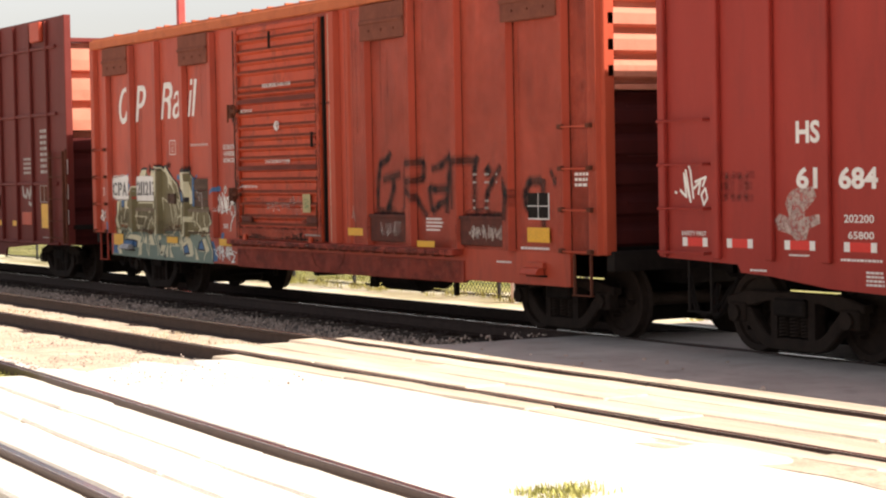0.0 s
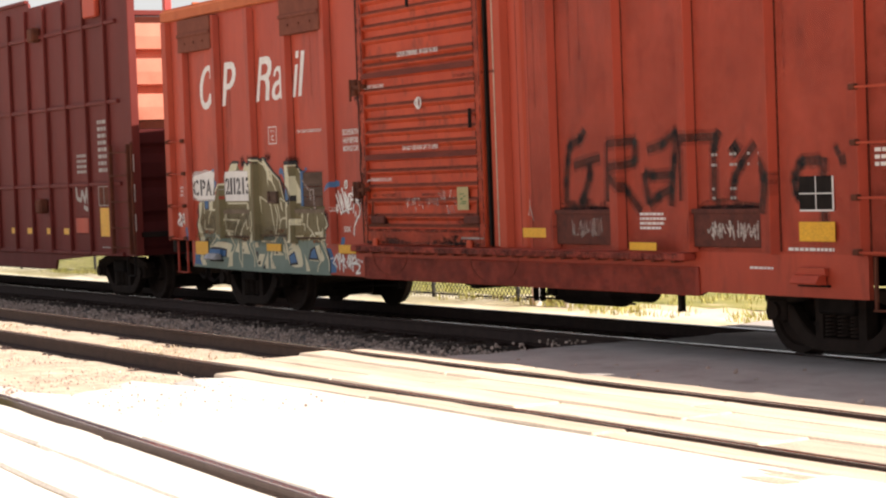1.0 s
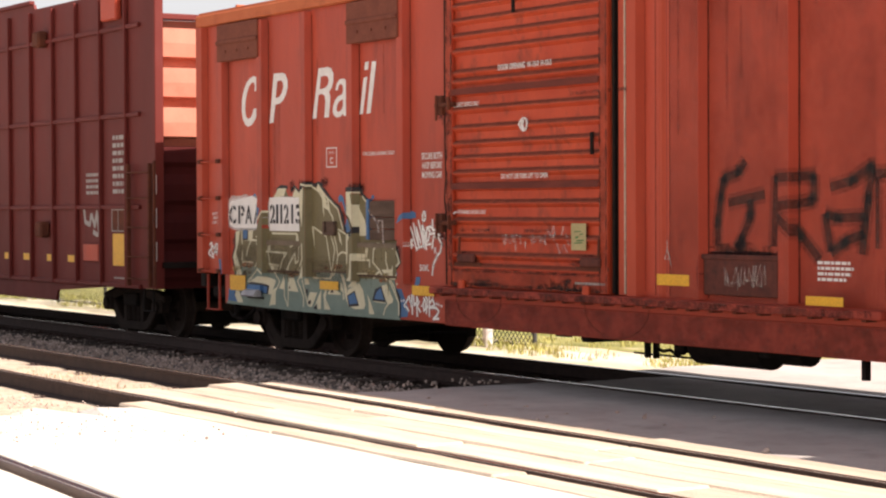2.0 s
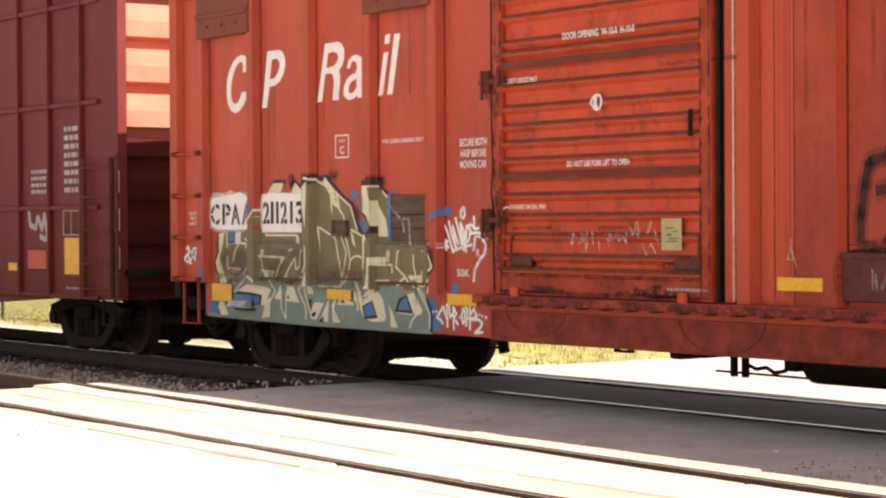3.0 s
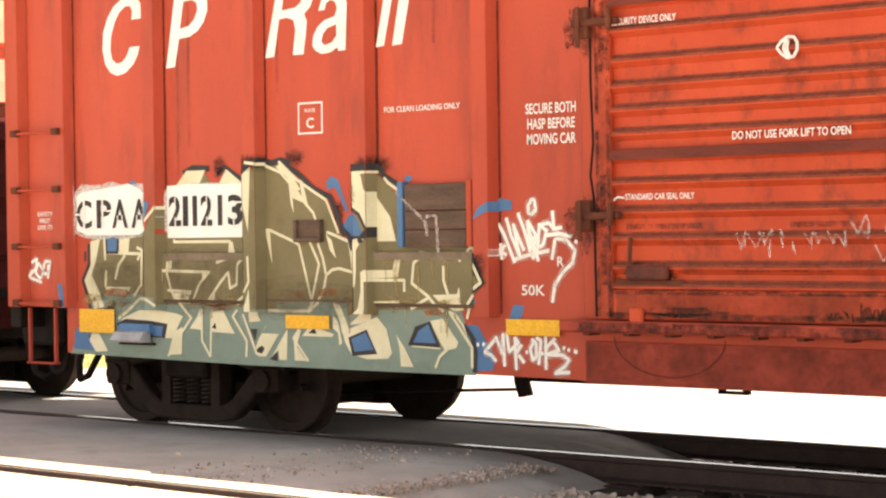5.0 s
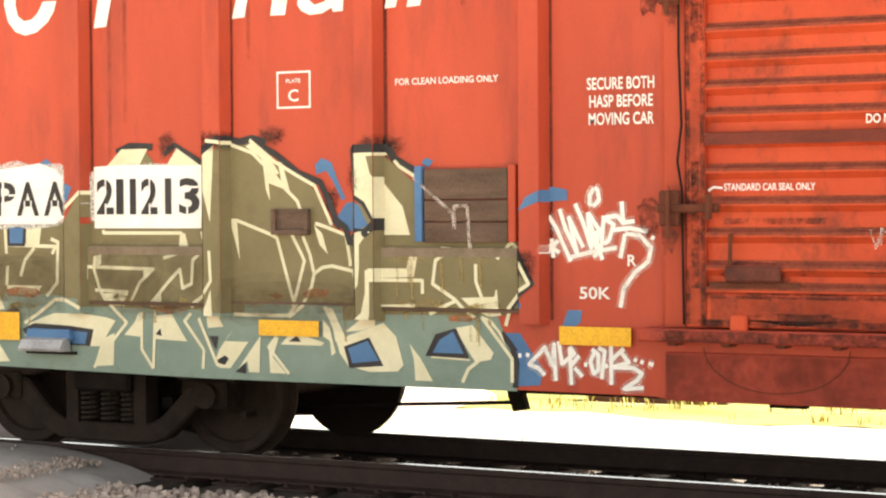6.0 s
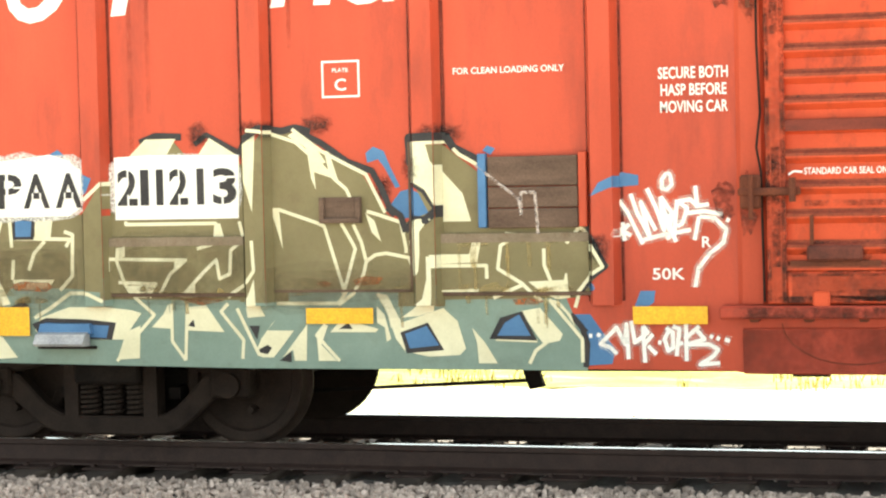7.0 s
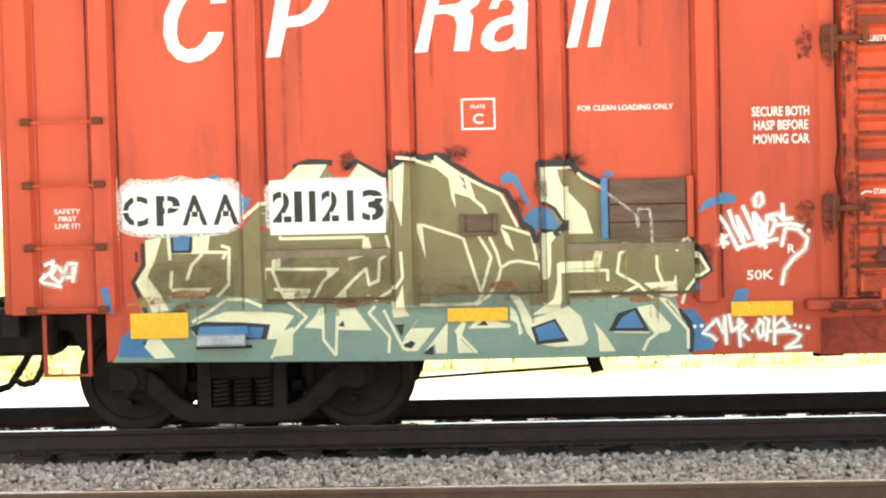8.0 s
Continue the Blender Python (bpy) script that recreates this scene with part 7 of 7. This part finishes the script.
def dark_tag_reddark(laid):
    laid(stroke, 0.5, 0.075, [14.61, 1.85, 14.61, 1.61])
    laid(stroke, 0.5, 0.075, [14.61, 1.84, 14.76, 1.83, 14.74, 1.73, 14.61, 1.72])
    laid(stroke, 0.5, 0.075, [14.76, 1.72, 14.73, 1.61, 14.61, 1.61])
    laid(stroke, 0.5, 0.075, [14.83, 1.84, 14.83, 1.61, 14.95, 1.61, 14.97, 1.83, 14.83, 1.84])
    laid(stroke, 0.5, 0.075, [15.05, 1.84, 15.04, 1.61, 15.17, 1.61])
    laid(stroke, 0.5, 0.075, [15.04, 1.73, 15.15, 1.73])
    laid(stroke, 0.5, 0.075, [15.05, 1.84, 15.19, 1.84])


dark_tag_reddark(sprayed("dark_tag", MISTK, red_car, ""))


def paint_blot_redgrey(laid):
    laid(patch, 0.5, [15.69, 1.64, 15.78, 1.70, 16.07, 1.72, 16.11, 1.62, 15.94, 1.48, 15.94, 1.43, 16.15, 1.46, 16.16, 1.37, 16.00, 1.32, 15.96, 1.22, 15.81, 1.20, 15.73, 1.26, 15.54, 1.30, 15.49, 1.40, 15.56, 1.46, 15.71, 1.43, 15.65, 1.56])


paint_blot_redgrey(sprayed("paint_blot", BLOT, red_car, "pale grey paint blot"))


def white_tag_darkcar(laid):
    laid(stroke, 0.5, 0.07, [-7.0, 1.84, -6.95, 1.62, -6.78, 1.58, -6.72, 1.74])
    laid(stroke, 0.5, 0.07, [-6.72, 1.74, -6.6, 1.56, -6.52, 1.76, -6.45, 1.5, -6.36, 1.76])
    laid(stroke, 0.5, 0.07, [-6.66, 1.48, -6.52, 1.44, -6.36, 1.47])


white_tag_darkcar(sprayed("white_tag", GREYP, dark_car, ""))



def emblem_shape(outline, *holes):
    """One large slanted white shape, with its openings."""
    loops = [[Vector((x, z, 0)) for x, z in zip(o[::2], o[1::2])] for o in (outline,) + holes]
    co = [v for o in loops for v in o]
    bm, layer = B(), coat(0.5)
    for tri in tessellate_polygon(loops):
        lay(bm, [(co[i].x, co[i].y) for i in tri], layer)
    bmesh.ops.remove_doubles(bm, verts=bm.verts, dist=2e-5)
    part("emblem_shape", bm, WHITE, boxcar, "large slanted white painted shape")


emblem_shape([-1.401, 3.241, -1.390, 3.346, -1.452, 3.406, -1.536, 3.424, -1.630, 3.408, -1.726, 3.358, -1.802, 3.273, -1.856, 3.163, -1.868, 3.023, -1.836, 2.908, -1.773, 2.837, -1.688, 2.810, -1.592, 2.828, -1.497, 2.890, -1.445, 2.960, -1.423, 3.026, -1.538, 3.027, -1.581, 2.956, -1.634, 2.914, -1.698, 2.906, -1.751, 2.943, -1.771, 3.017, -1.760, 3.129, -1.717, 3.228, -1.663, 3.303, -1.589, 3.349, -1.526, 3.345, -1.505, 3.304, -1.516, 3.238])
emblem_shape([-1.116, 2.832, -1.001, 3.424, -0.761, 3.422, -0.692, 3.396, -0.644, 3.327, -0.644, 3.241, -0.684, 3.162, -0.753, 3.096, -0.843, 3.058, -0.963, 3.049, -1.015, 2.838], [-0.911, 3.330, -0.811, 3.334, -0.762, 3.308, -0.752, 3.253, -0.793, 3.185, -0.852, 3.140, -0.953, 3.125])
emblem_shape([-0.025, 2.840, 0.127, 3.420, 0.347, 3.424, 0.428, 3.407, 0.482, 3.346, 0.481, 3.253, 0.445, 3.183, 0.382, 3.136, 0.408, 3.087, 0.399, 3.000, 0.371, 2.845, 0.262, 2.846, 0.290, 3.032, 0.272, 3.101, 0.208, 3.121, 0.126, 3.116, 0.068, 2.846], [0.182, 3.322, 0.283, 3.330, 0.346, 3.315, 0.373, 3.271, 0.346, 3.221, 0.291, 3.189, 0.154, 3.177])
emblem_shape([0.488, 2.865, 0.461, 2.903, 0.471, 2.969, 0.516, 3.034, 0.587, 3.076, 0.685, 3.095, 0.712, 3.150, 0.694, 3.197, 0.650, 3.216, 0.606, 3.198, 0.588, 3.148, 0.525, 3.147, 0.562, 3.227, 0.633, 3.268, 0.721, 3.272, 0.791, 3.242, 0.808, 3.179, 0.789, 2.849, 0.719, 2.847, 0.710, 2.873, 0.639, 2.841, 0.550, 2.836], [0.586, 2.896, 0.551, 2.923, 0.569, 2.979, 0.614, 3.018, 0.702, 3.038, 0.702, 2.956, 0.657, 2.912])
emblem_shape([1.083, 2.848, 1.160, 2.853, 1.263, 3.263, 1.179, 3.254])
emblem_shape([1.196, 3.338, 1.280, 3.342, 1.298, 3.431, 1.213, 3.427])
emblem_shape([1.236, 2.849, 1.328, 2.854, 1.464, 3.422, 1.364, 3.425])


def mud_splashes(car):
    """Mud thrown up over the painted wall, thickest along the ledges."""
    rnd = random.Random(9)
    for x0, x1, z0, n in ((-1.15, -0.25, 1.05, 7), (1.1, 2.0, 1.36, 9), (1.1, 2.05, 1.04, 9), (-2.2, -1.4, 1.02, 6), (-0.05, 0.85, 1.06, 4)):
        for k in range(n):
            bm = B()
            x = rnd.uniform(x0, x1 - 0.1)
            if any(abs(x - q) < 0.13 for q in (-2.355, -1.262, -0.152, 0.962, 2.068)):
                bm.free()
                continue
            w, z = rnd.uniform(0.04, 0.22), z0 + rnd.uniform(-0.03, 0.03)
            patch(bm, 6, [x, z, x + w, z + 0.01, x + w * 0.8, z + rnd.uniform(0.02, 0.07), x + w * 0.2, z + rnd.uniform(0.02, 0.06)])
            part("mud_splash", bm, MUD, car)
            if rnd.random() < 0.6:
                bm = B()
                stroke(bm, 6, rnd.uniform(0.012, 0.03), [x + w * 0.4, z, x + w * 0.45, z - rnd.uniform(0.06, 0.3)])
                part("mud_splash", bm, MUD, car)


mud_splashes(boxcar)


# ---- movement ----
SPEED, START = 3.72, -29.774


def motions():
    for car in (boxcar, red_car, dark_car):
        c = SHIFT[car.name]
        walk(car, [(t, pose(START + SPEED * t + c, MIDDLE, 0)) for t in (0.0, 1.0, 2.0, 3.0, 4.0, 5.0, 6.0, 7.0, 8.0)])
    turn = math.degrees(SPEED / 0.42)
    for w, x in SPIN:
        walk(w, [(0.1 * k, pose(x, 0, 0.42, 0, turn * 0.1 * k, 0)) for k in range(81)])


motions()
